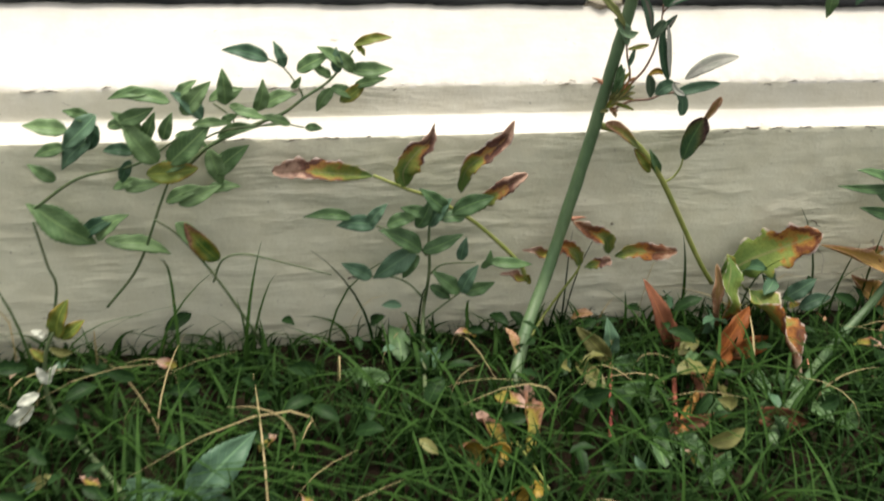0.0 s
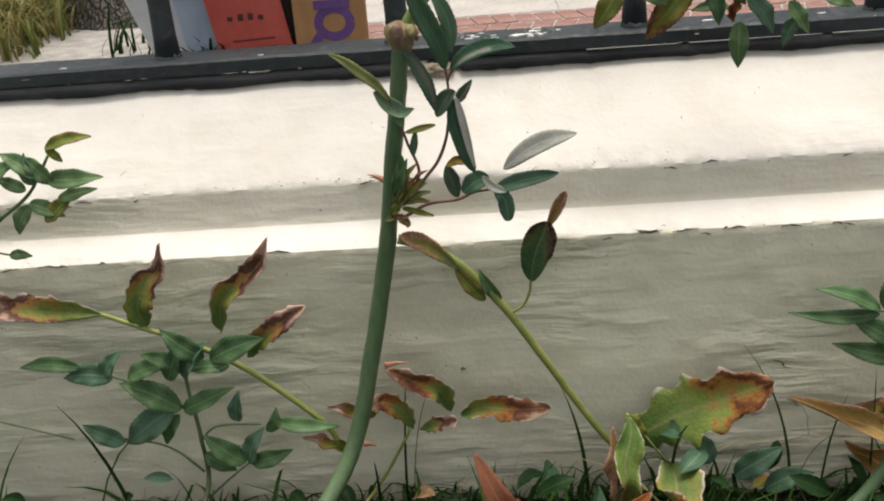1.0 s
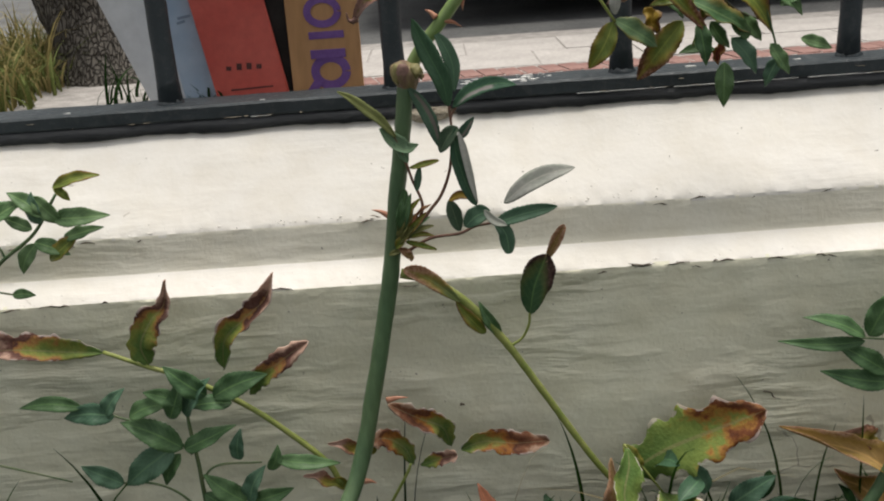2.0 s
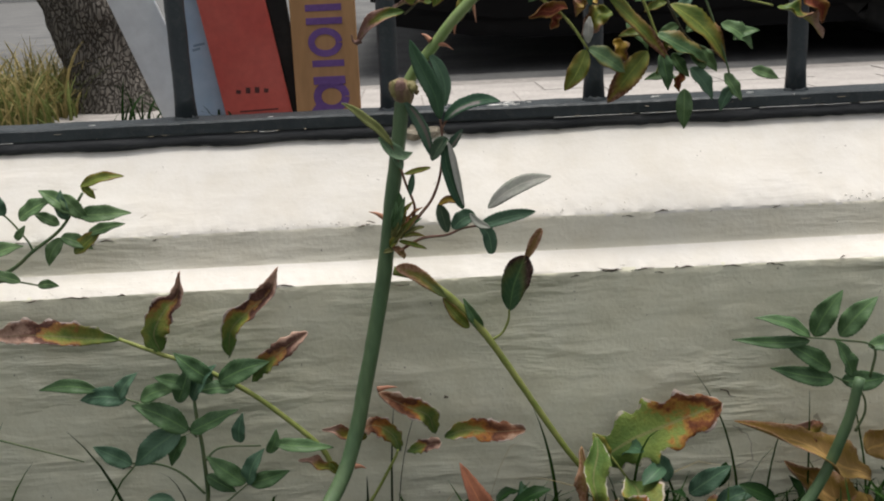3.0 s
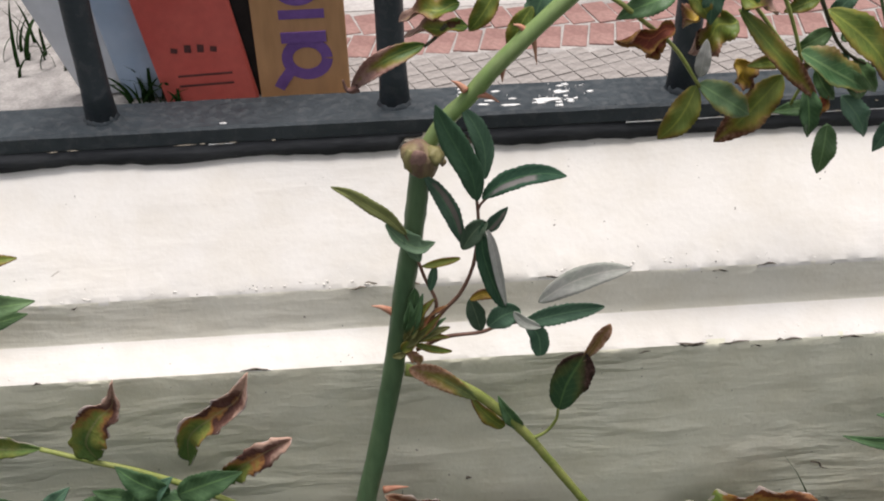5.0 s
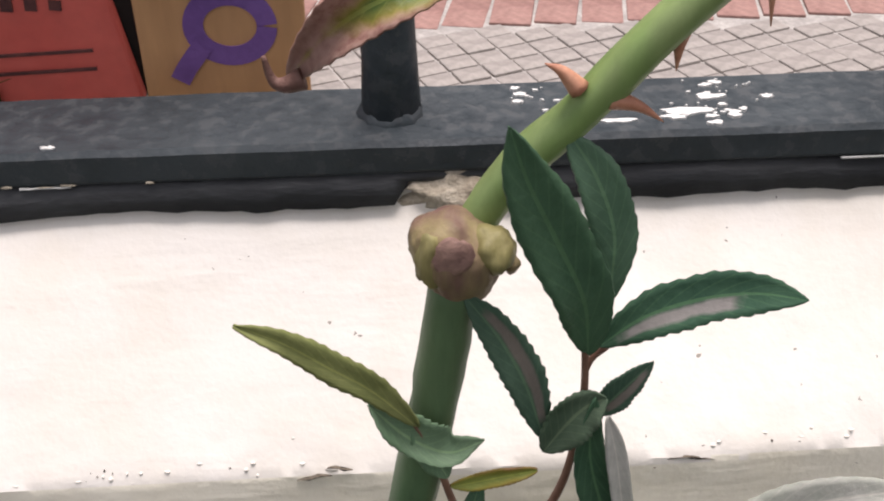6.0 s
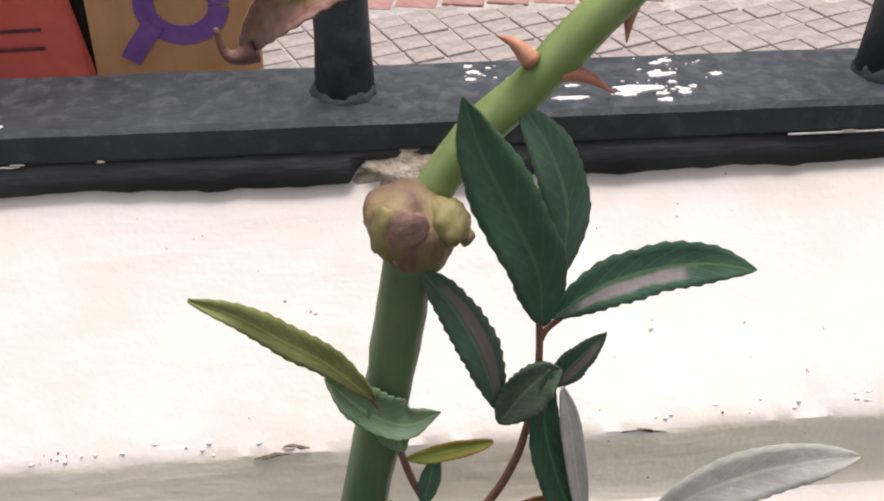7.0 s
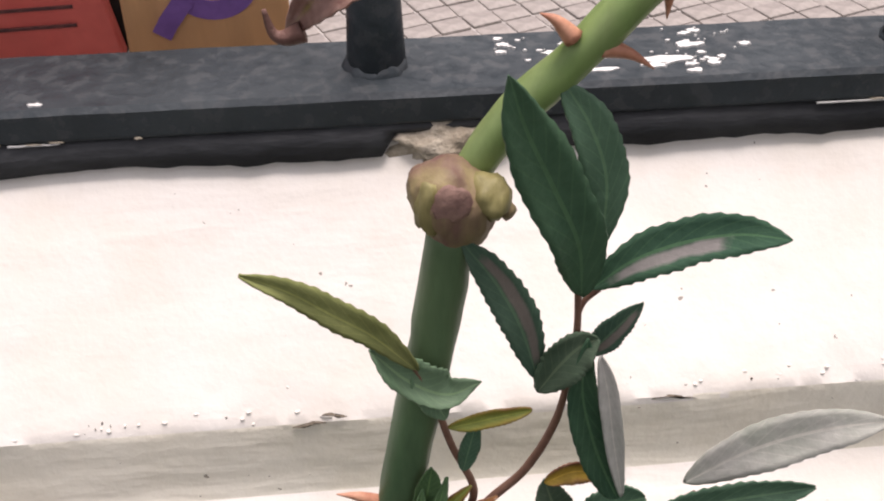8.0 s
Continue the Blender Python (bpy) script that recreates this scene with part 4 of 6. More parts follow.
leaf(rose, (0.002, -0.107, 0.229), (0.020, -0.107, 0.230), 0.0041, M_YGREEN, 0.5, 0.1, 0)
leaf(rose, (0.003, -0.107, 0.227), (0.021, -0.107, 0.221), 0.0041, M_YGREEN, 0.5, 0.1, 0)
leaf(rose, (-0.001, -0.107, 0.229), (0.008, -0.107, 0.244), 0.0069, M_OLIVE, 0.6, 0.1, 0)
leaf(rose, (0.003, -0.107, 0.234), (0.019, -0.107, 0.249), 0.0040, M_RED, 0.5, 0.1, 0)
leaf(rose, (-0.002, -0.107, 0.226), (0.010, -0.107, 0.240), 0.0069, M_OLIVE, 0.6, 0.1, 0)
leaf(rose, (-0.003, -0.107, 0.223), (0.007, -0.107, 0.235), 0.0074, M_YGREEN, 0.6, 0.1, 0)
leaf(rose, (0.000, -0.107, 0.228), (0.009, -0.107, 0.249), 0.0049, M_OLIVE, 0.5, 0.1, 20)
leaf(rose, (0.004, -0.107, 0.228), (0.018, -0.107, 0.242), 0.0045, M_GREEN, 0.5, 0.1, -20)
leaf(rose, (-0.001, -0.107, 0.221), (-0.006, -0.107, 0.220), 0.0049, M_OLIVE, 0.5, 0.1, 0)
leaf(rose, (0.006, -0.107, 0.215), (-0.002, -0.107, 0.224), 0.0063, M_TAN, 0.5, 0.1, 0)
tube(rose, "shoot", [(0.0103, -0.1040, 0.2360), (0.0144, -0.1040, 0.2480), (0.0095, -0.1050, 0.2640), (0.0064, -0.1060, 0.2760), (0.0017, -0.1070, 0.2900), (-0.0042, -0.1080, 0.2970)], 0.0010, 0.0006, M_RSTALK)
blade(rose, [(0.0021, 0.2900), (-0.0058, 0.3003), (-0.0130, 0.3071), (-0.0201, 0.3138), (-0.0279, 0.3192)], -0.108, 0.0058, M_OLIVELEAF, 0.85, -0.004, 0.3, wave=0.25, skew=0.15)
blade(rose, [(-0.0066, 0.2955), (0.0003, 0.2868), (0.0080, 0.2822), (0.0149, 0.2850)], -0.1075, 0.0081, M_PGREEN, 0.9, 0.0, 0.45, skew=-0.35, wave=0.2)
blade(rose, [(0.0017, 0.2890), (0.0049, 0.2815), (0.0080, 0.2745)], -0.1068, 0.0057, M_PGREEN, 0.8, 0.0, 0.3)
blade(rose, [(0.0085, 0.2710), (0.0171, 0.2728), (0.0258, 0.2745)], -0.106, 0.0032, M_YGREEN, 0.7, 0.0, 0.5)
blade(rose, [(0.0117, 0.2570), (0.0131, 0.2645), (0.0144, 0.2715)], -0.1055, 0.0037, M_GREEN2, 0.8, 0.0, 0.4)
blade(rose, [(0.0026, 0.2440), (0.0040, 0.2520), (0.0050, 0.2590)], -0.1060, 0.0051, M_GREEN, 0.8, 0.0, 0.4)
tube(rose, "shoot", [(0.0121, -0.1040, 0.2360), (0.0181, -0.1030, 0.2435), (0.0258, -0.1030, 0.2530), (0.0312, -0.1030, 0.2660), (0.0335, -0.1030, 0.2790), (0.0344, -0.1030, 0.2910), (0.0335, -0.1035, 0.3060)], 0.0011, 0.0007, M_RSTALK)
tube(rose, "leaf_stalk", [(0.0342, -0.1030, 0.2975), (0.0353, -0.1030, 0.3005), (0.0376, -0.1040, 0.3040)], 0.0007, 0.0006, M_RSTALK)
blade(rose, [(0.0333, 0.3055), (0.0312, 0.3195), (0.0252, 0.3340), (0.0200, 0.3460), (0.0167, 0.3565)], -0.108, 0.0110, M_DEEP, 0.85, -0.008, 0.28, teeth=0.05)
blade(rose, [(0.0374, 0.3130), (0.0374, 0.3270), (0.0338, 0.3380), (0.0287, 0.3465)], -0.1025, 0.0083, M_GREEN2, 0.7, 0.002, 0.2, teeth=0.06)
blade(rose, [(0.0360, 0.3040), (0.0431, 0.3108), (0.0523, 0.3150), (0.0625, 0.3165), (0.0722, 0.3150)], -0.104, 0.0088, M_MILDEW, 0.8, -0.003, 0.22, teeth=0.09, label="toothed green leaf with a grey mildewed patch")
blade(rose, [(0.0268, 0.2815), (0.0229, 0.2955), (0.0178, 0.3070), (0.0112, 0.3175)], -0.1045, 0.0077, M_MILDEWBROWN, 0.75, 0.0, 0.2, teeth=0.10, skew=0.1)
blade(rose, [(0.0380, 0.2850), (0.0421, 0.2905), (0.0476, 0.2975)], -0.1015, 0.0055, M_MILDEWBROWN, 0.9, 0.0, 0.25, teeth=0.09)
blade(rose, [(0.0267, 0.2790), (0.0308, 0.2860), (0.0344, 0.2905), (0.0381, 0.2925)], -0.1055, 0.0086, M_DUSTY, 0.8, 0.0, 0.45)
blade(rose, [(0.0360, 0.2930), (0.0358, 0.2790), (0.0390, 0.2650), (0.0422, 0.2555), (0.0458, 0.2465)], -0.106, 0.0079, M_DEEP, 0.55, -0.002, 0.35, teeth=0.05)
blade(rose, [(0.0381, 0.2905), (0.0405, 0.2800), (0.0429, 0.2660), (0.0463, 0.2490)], -0.1085, 0.0040, M_PALE, 0.7, -0.001, 0.3, teeth=0.03, label="felted white underside of a curled leaf")
blade(rose, [(0.0300, 0.2495), (0.0365, 0.2525), (0.0435, 0.2505)], -0.1045, 0.0046, M_YBROWN, 0.7, 0.0, 0.5)
blade(rose, [(0.0350, 0.2305), (0.0325, 0.2410), (0.0300, 0.2500)], -0.1040, 0.0082, M_DUSTY, 0.7, 0.0, 0.4)
tube(rose, "shoot", [(0.0040, -0.103, 0.2200), (0.0180, -0.103, 0.2270), (0.0345, -0.103, 0.2285), (0.0450, -0.103, 0.2325), (0.0580, -0.103, 0.2345), (0.0660, -0.103, 0.2400)], 0.0011, 0.0007, M_RSTALK)
blade(rose, [(0.0385, 0.2330), (0.0455, 0.2390), (0.0535, 0.2415)], -0.1045, 0.0108, M_GREEN2, 0.6, 0.0, 0.35)
blade(rose, [(0.0560, 0.2350), (0.0620, 0.2275), (0.0635, 0.2150)], -0.1060, 0.0088, M_GREEN2, 0.5, -0.001, 0.4)
blade(rose, [(0.0500, 0.2430), (0.0555, 0.2365), (0.0630, 0.2330)], -0.1075, 0.0048, M_PALE, 0.8, 0.0, 0.4)
blade(rose, [(0.0545, 0.2330), (0.0730, 0.2385), (0.0930, 0.2420)], -0.1040, 0.0088, M_GREEN2, 0.8, -0.002, 0.35, teeth=0.12)
blade(rose, [(0.0620, 0.2455), (0.0745, 0.2560), (0.0885, 0.2625), (0.1035, 0.2655)], -0.1045, 0.0112, M_PALE, 0.8, -0.004, 0.2, teeth=0.05, label="pale grey-green felted leaf")
tube(rose, "leaf_stalk", [(0.023, -0.092, 0.380), (0.019, -0.092, 0.375), (0.014, -0.092, 0.371)], 0.0009, 0.0007, M_DSTALK)
leaf(rose, (0.032, -0.090, 0.378), (0.006, -0.090, 0.375), 0.0083, M_BROWNING, 0.4, 0.1, 0)
leaf(rose, (0.058, -0.090, 0.385), (0.049, -0.090, 0.365), 0.0100, M_YGREEN, 0.3, 0.1, 0)
leaf(rose, (0.014, -0.094, 0.373), (-0.018, -0.094, 0.354), 0.0114, M_CURL, 0.6, 0.28, 0)
tube(rose, "leaf_tip", [(-0.014, -0.096, 0.356), (-0.017, -0.096, 0.355), (-0.019, -0.096, 0.356), (-0.020, -0.096, 0.360)], 0.0019, 0.0004, M_DRYTIP)
leaf(rose, (0.029, -0.088, 0.387), (0.004, -0.088, 0.381), 0.0113, M_BROWNING, 0.4, 0.1, 0)
leaf(rose, (0.044, -0.088, 0.393), (0.033, -0.088, 0.376), 0.0104, M_YGREEN, 0.3, 0.1, 0)
leaf(rose, (0.065, -0.088, 0.395), (0.055, -0.088, 0.370), 0.0122, M_GREEN2, 0.3, 0.1, 0)
leaf(rose, (0.037, -0.088, 0.404), (0.028, -0.088, 0.391), 0.0102, M_GREEN, 0.3, 0.1, 0)
tube(rose, "leaf_stalk", [(0.084, -0.085, 0.389), (0.093, -0.085, 0.384), (0.104, -0.085, 0.375), (0.119, -0.085, 0.362), (0.132, -0.085, 0.343)], 0.0013, 0.0008, M_YSTALK)
leaf(rose, (0.131, -0.084, 0.343), (0.118, -0.084, 0.320), 0.0148, M_YGREEN, 0.3, 0.1, 0)
leaf(rose, (0.132, -0.084, 0.344), (0.153, -0.084, 0.330), 0.0153, M_PINKEDGE, 0.3, 0.1, 0)
leaf(rose, (0.132, -0.084, 0.347), (0.133, -0.084, 0.364), 0.0074, M_PALE, 0.4, 0.1, 0)
leaf(rose, (0.119, -0.084, 0.370), (0.094, -0.084, 0.366), 0.0134, M_DRYRED, 0.7, 0.2, 0)
leaf(rose, (0.113, -0.084, 0.368), (0.108, -0.084, 0.357), 0.0096, M_DRYRED, 0.6, 0.2, 0)
leaf(rose, (0.118, -0.084, 0.385), (0.100, -0.084, 0.378), 0.0151, M_GREEN, 0.3, 0.1, 0)
leaf(rose, (0.140, -0.084, 0.386), (0.162, -0.084, 0.374), 0.0120, M_BROWNING, 0.3, 0.1, 0)
leaf(rose, (0.145, -0.084, 0.377), (0.187, -0.084, 0.333), 0.0107, M_GYELLOW, 0.3, 0.1, 0)
leaf(rose, (0.170, -0.084, 0.352), (0.152, -0.084, 0.351), 0.0071, M_YGREEN, 0.3, 0.1, 0)
leaf(rose, (0.180, -0.084, 0.339), (0.185, -0.084, 0.314), 0.0118, M_GREEN, 0.3, 0.1, 0)
leaf(rose, (0.135, -0.084, 0.390), (0.134, -0.084, 0.374), 0.0105, M_GREEN2, 0.3, 0.1, 0)
leaf(rose, (0.152, -0.084, 0.391), (0.148, -0.084, 0.378), 0.0096, M_GREEN, 0.3, 0.1, 0)
leaf(rose, (0.122, -0.084, 0.389), (0.132, -0.084, 0.375), 0.0099, M_YGREEN, 0.3, 0.1, 0)
leaf(rose, (0.107, -0.084, 0.399), (0.097, -0.084, 0.390), 0.0116, M_GREEN, 0.3, 0.1, 0)
tube(rose, "leaf_stalk", [(0.124, -0.080, 0.401), (0.144, -0.080, 0.386), (0.164, -0.080, 0.363), (0.176, -0.080, 0.347), (0.182, -0.080, 0.336)], 0.001, 0.0007, M_YSTALK)
tube(rose, "leaf_stalk", [(0.180, -0.060, 0.386), (0.189, -0.060, 0.371), (0.200, -0.060, 0.350), (0.211, -0.060, 0.340), (0.227, -0.060, 0.334)], 0.0011, 0.0007, M_DSTALK)
leaf(rose, (0.197, -0.060, 0.355), (0.183, -0.060, 0.347), 0.0091, M_SPRAY, 0.3, 0.1, 0)
leaf(rose, (0.194, -0.060, 0.344), (0.185, -0.060, 0.336), 0.0081, M_BROWNING, 0.3, 0.1, 0)
leaf(rose, (0.193, -0.060, 0.336), (0.204, -0.060, 0.321), 0.0098, M_SPRAY, 0.3, 0.1, 0)
leaf(rose, (0.195, -0.060, 0.360), (0.204, -0.060, 0.370), 0.0107, M_GREEN2, 0.3, 0.1, 0)
leaf(rose, (0.202, -0.060, 0.350), (0.214, -0.060, 0.355), 0.0097, M_SPRAY, 0.3, 0.1, 0)
leaf(rose, (0.189, -0.060, 0.371), (0.177, -0.060, 0.366), 0.0089, M_YGREEN, 0.3, 0.1, 0)
leaf(rose, (0.210, -0.060, 0.340), (0.224, -0.060, 0.323), 0.0104, M_SPRAY, 0.3, 0.1, 0)
leaf(rose, (0.200, -0.060, 0.324), (0.198, -0.060, 0.310), 0.0077, M_DRYRED, 0.5, 0.1, 0)
leaf(rose, (0.207, -0.060, 0.343), (0.198, -0.060, 0.336), 0.0082, M_GREEN2, 0.3, 0.1, 0)
leaf(rose, (0.183, -0.060, 0.373), (0.169, -0.060, 0.372), 0.0078, M_SPRAY, 0.3, 0.1, 0)
leaf(rose, (0.150, -0.070, 0.366), (0.130, -0.070, 0.352), 0.0193, M_BROWNING, 0.4, 0.1, 0)
leaf(rose, (0.141, -0.070, 0.377), (0.126, -0.070, 0.364), 0.0169, M_YBROWN, 0.4, 0.1, 0)
leaf(rose, (0.174, -0.070, 0.339), (0.147, -0.070, 0.306), 0.0187, M_GYELLOW, 0.3, 0.1, 0)
leaf(rose, (0.180, -0.070, 0.350), (0.211, -0.070, 0.332), 0.0202, M_PINKEDGE, 0.3, 0.1, 0)
leaf(rose, (0.189, -0.070, 0.369), (0.228, -0.070, 0.329), 0.0195, M_YGREEN, 0.3, 0.1, 0)
leaf(rose, (0.193, -0.070, 0.321), (0.172, -0.070, 0.321), 0.0086, M_SPRAY, 0.3, 0.1, 0)
leaf(rose, (0.199, -0.070, 0.313), (0.199, -0.070, 0.286), 0.0126, M_SPRAY, 0.3, 0.1, 0)
leaf(rose, (0.203, -0.070, 0.327), (0.217, -0.070, 0.307), 0.0134, M_GREEN2, 0.3, 0.1, 0)
leaf(rose, (0.226, -0.070, 0.322), (0.236, -0.070, 0.307), 0.0119, M_SPRAY, 0.3, 0.1, 0)
leaf(rose, (0.231, -0.070, 0.344), (0.246, -0.070, 0.349), 0.0095, M_SPRAY, 0.3, 0.1, 0)
leaf(rose, (0.244, -0.070, 0.324), (0.263, -0.070, 0.317), 0.0088, M_SPRAY, 0.3, 0.1, 0)
leaf(rose, (0.260, -0.070, 0.364), (0.292, -0.070, 0.343), 0.0184, M_BROWNING, 0.3, 0.1, 0)
leaf(rose, (0.275, -0.070, 0.375), (0.291, -0.070, 0.352), 0.0161, M_DRYRED, 0.5, 0.1, 0)
leaf(rose, (0.223, -0.070, 0.355), (0.242, -0.070, 0.340), 0.0142, M_SPRAY, 0.3, 0.1, 0)
leaf(rose, (0.213, -0.070, 0.326), (0.203, -0.070, 0.338), 0.0118, M_SPRAY, 0.3, 0.1, 0)
leaf(rose, (0.232, -0.070, 0.314), (0.225, -0.070, 0.300), 0.0103, M_GREEN2, 0.3, 0.1, 0)
leaf(rose, (0.160, -0.070, 0.358), (0.171, -0.070, 0.345), 0.0155, M_SPRAY, 0.3, 0.1, 0)
leaf(rose, (0.152, -0.070, 0.348), (0.160, -0.070, 0.333), 0.0116, M_YBROWN, 0.4, 0.1, 0)
tube(rose, "leaf_stalk", [(0.163, -0.070, 0.387), (0.174, -0.070, 0.365), (0.183, -0.070, 0.338), (0.180, -0.070, 0.324)], 0.001, 0.0007, M_YSTALK)
tube(rose, "leaf_stalk", [(0.208, -0.070, 0.381), (0.218, -0.070, 0.356), (0.228, -0.070, 0.326), (0.232, -0.070, 0.307)], 0.0008, 0.0006, M_STEM2)
tube(rose, "leaf_stalk", [(0.226, -0.070, 0.373), (0.242, -0.070, 0.369), (0.257, -0.070, 0.365)], 0.0007, 0.0006, M_YSTALK)

# ---- the leafy spray that climbs on the wall ----
spray = thing("rose_spray", (-0.34, -0.11, 0.0), "green rose spray leaning on the cream wall", "rose bush")
tube(spray, "stem", [(-0.332, -0.085, 0.174), (-0.316, -0.085, 0.189), (-0.288, -0.085, 0.203), (-0.259, -0.085, 0.215), (-0.243, -0.085, 0.227), (-0.222, -0.085, 0.242), (-0.205, -0.085, 0.265)], 0.0019, 0.0009, M_STEM2)
tube(spray, "leaf_stalk", [(-0.243, -0.085, 0.227), (-0.246, -0.085, 0.235), (-0.258, -0.085, 0.252), (-0.270, -0.085, 0.259)], 0.0008, 0.0006, M_STEM2)
tube(spray, "leaf_stalk", [(-0.288, -0.085, 0.203), (-0.263, -0.085, 0.207), (-0.242, -0.085, 0.203)], 0.0008, 0.0006, M_STEM2)
tube(spray, "leaf_stalk", [(-0.311, -0.085, 0.224), (-0.301, -0.085, 0.216), (-0.294, -0.085, 0.206)], 0.0008, 0.0006, M_STEM2)
leaf(spray, (-0.269, -0.088, 0.259), (-0.303, -0.088, 0.267), 0.0136, M_GREEN2, 0.3, 0.1, 0)
leaf(spray, (-0.257, -0.088, 0.253), (-0.263, -0.088, 0.268), 0.0197, M_GREEN2, 0.3, 0.1, 0)
leaf(spray, (-0.248, -0.088, 0.250), (-0.229, -0.088, 0.260), 0.0169, M_SPRAY, 0.3, 0.1, 0)
leaf(spray, (-0.211, -0.088, 0.253), (-0.227, -0.088, 0.265), 0.0178, M_SPRAY, 0.3, 0.1, 0)
leaf(spray, (-0.208, -0.088, 0.251), (-0.174, -0.088, 0.251), 0.0145, M_SPRAY, 0.35, 0.1, 0)
leaf(spray, (-0.205, -0.088, 0.270), (-0.176, -0.088, 0.276), 0.0093, M_YGREEN, 0.4, 0.1, 0)
leaf(spray, (-0.204, -0.088, 0.271), (-0.198, -0.088, 0.264), 0.0075, M_YGREEN, 0.4, 0.1, 0)
leaf(spray, (-0.204, -0.088, 0.238), (-0.179, -0.088, 0.244), 0.0094, M_SPRAY, 0.3, 0.1, 0)
leaf(spray, (-0.222, -0.088, 0.245), (-0.236, -0.088, 0.253), 0.0094, M_SPRAY, 0.3, 0.1, 0)
leaf(spray, (-0.222, -0.088, 0.237), (-0.207, -0.088, 0.230), 0.0245, M_SPRAY, 0.3, 0.1, 0)
leaf(spray, (-0.221, -0.088, 0.236), (-0.230, -0.088, 0.222), 0.0188, M_SPRAY, 0.3, 0.1, 0)
leaf(spray, (-0.215, -0.088, 0.225), (-0.198, -0.088, 0.238), 0.0123, M_YGREEN, 0.3, 0.1, 0)
leaf(spray, (-0.217, -0.088, 0.248), (-0.218, -0.088, 0.263), 0.0141, M_GREEN2, 0.3, 0.1, 0)
leaf(spray, (-0.279, -0.088, 0.218), (-0.275, -0.088, 0.237), 0.0162, M_SPRAY, 0.3, 0.1, 0)
leaf(spray, (-0.274, -0.088, 0.222), (-0.251, -0.088, 0.231), 0.0138, M_SPRAY, 0.3, 0.1, 0)
leaf(spray, (-0.253, -0.088, 0.207), (-0.277, -0.088, 0.215), 0.0095, M_SPRAY, 0.3, 0.1, 0)
leaf(spray, (-0.242, -0.088, 0.204), (-0.230, -0.088, 0.203), 0.0071, M_SPRAY, 0.2, 0.1, 0)
leaf(spray, (-0.309, -0.088, 0.198), (-0.277, -0.088, 0.206), 0.0111, M_SPRAY, 0.3, 0.1, 0)
leaf(spray, (-0.309, -0.088, 0.228), (-0.294, -0.088, 0.235), 0.0129, M_SPRAY, 0.3, 0.1, 0)
leaf(spray, (-0.299, -0.088, 0.224), (-0.288, -0.088, 0.215), 0.0129, M_SPRAY, 0.3, 0.1, 0)
leaf(spray, (-0.306, -0.088, 0.210), (-0.296, -0.088, 0.215), 0.0106, M_SPRAY, 0.3, 0.1, 0)
leaf(spray, (-0.252, -0.088, 0.236), (-0.246, -0.088, 0.244), 0.0061, M_SPRAY, 0.3, 0.1, 0)
leaf(spray, (-0.218, -0.088, 0.265), (-0.206, -0.088, 0.251), 0.0168, M_SPRAY, 0.3, 0.1, 0)
leaf(spray, (-0.313, -0.088, 0.167), (-0.291, -0.088, 0.186), 0.0195, M_SPRAY, 0.3, 0.1, 0)
leaf(spray, (-0.316, -0.088, 0.188), (-0.309, -0.088, 0.165), 0.0194, M_SPRAY, 0.3, 0.1, 0)
leaf(spray, (-0.318, -0.088, 0.154), (-0.295, -0.088, 0.156), 0.0128, M_SPRAY, 0.3, 0.1, 0)
tube(spray, "stem", [(-0.401, -0.100, 0.059), (-0.374, -0.100, 0.096), (-0.351, -0.100, 0.157), (-0.336, -0.100, 0.187), (-0.307, -0.100, 0.207), (-0.261, -0.100, 0.212)], 0.0012, 0.0007, M_STEM2)
tube(spray, "stem", [(-0.453, -0.105, 0.015), (-0.438, -0.100, 0.075), (-0.442, -0.100, 0.100), (-0.448, -0.100, 0.137)], 0.0013, 0.0009, M_STEM2)
tube(spray, "stem", [(-0.282, -0.105, 0.024), (-0.316, -0.105, 0.086), (-0.341, -0.105, 0.122), (-0.359, -0.105, 0.138)], 0.0014, 0.0007, M_STEM2)
tube(spray, "stem", [(-0.317, -0.105, 0.080), (-0.309, -0.105, 0.100), (-0.291, -0.105, 0.104), (-0.262, -0.105, 0.095), (-0.222, -0.105, 0.081)], 0.001, 0.0005, M_STEM2)
tube(spray, "stem", [(-0.446, -0.100, 0.148), (-0.412, -0.100, 0.172), (-0.370, -0.100, 0.182), (-0.340, -0.100, 0.201)], 0.0014, 0.0008, M_STEM2)
leaf(spray, (-0.364, -0.098, 0.209), (-0.381, -0.098, 0.221), 0.0132, M_SPRAY, 0.3, 0.1, 0)
leaf(spray, (-0.363, -0.098, 0.200), (-0.355, -0.098, 0.220), 0.0123, M_SPRAY, 0.3, 0.1, 0)
leaf(spray, (-0.349, -0.098, 0.200), (-0.342, -0.098, 0.220), 0.0114, M_SPRAY, 0.3, 0.1, 0)
leaf(spray, (-0.340, -0.098, 0.204), (-0.316, -0.098, 0.194), 0.0114, M_SPRAY, 0.3, 0.1, 0)
leaf(spray, (-0.370, -0.098, 0.191), (-0.390, -0.098, 0.193), 0.0115, M_DEEP, 0.3, 0.1, 0)
leaf(spray, (-0.374, -0.098, 0.185), (-0.380, -0.098, 0.170), 0.0107, M_DEEP, 0.3, 0.1, 0)
leaf(spray, (-0.354, -0.098, 0.177), (-0.333, -0.098, 0.183), 0.0133, M_SPRAY, 0.3, 0.1, 0)
leaf(spray, (-0.399, -0.098, 0.217), (-0.416, -0.098, 0.224), 0.0105, M_SPRAY, 0.3, 0.1, 0)
leaf(spray, (-0.396, -0.098, 0.214), (-0.402, -0.098, 0.197), 0.0114, M_DEEP, 0.3, 0.1, 0)
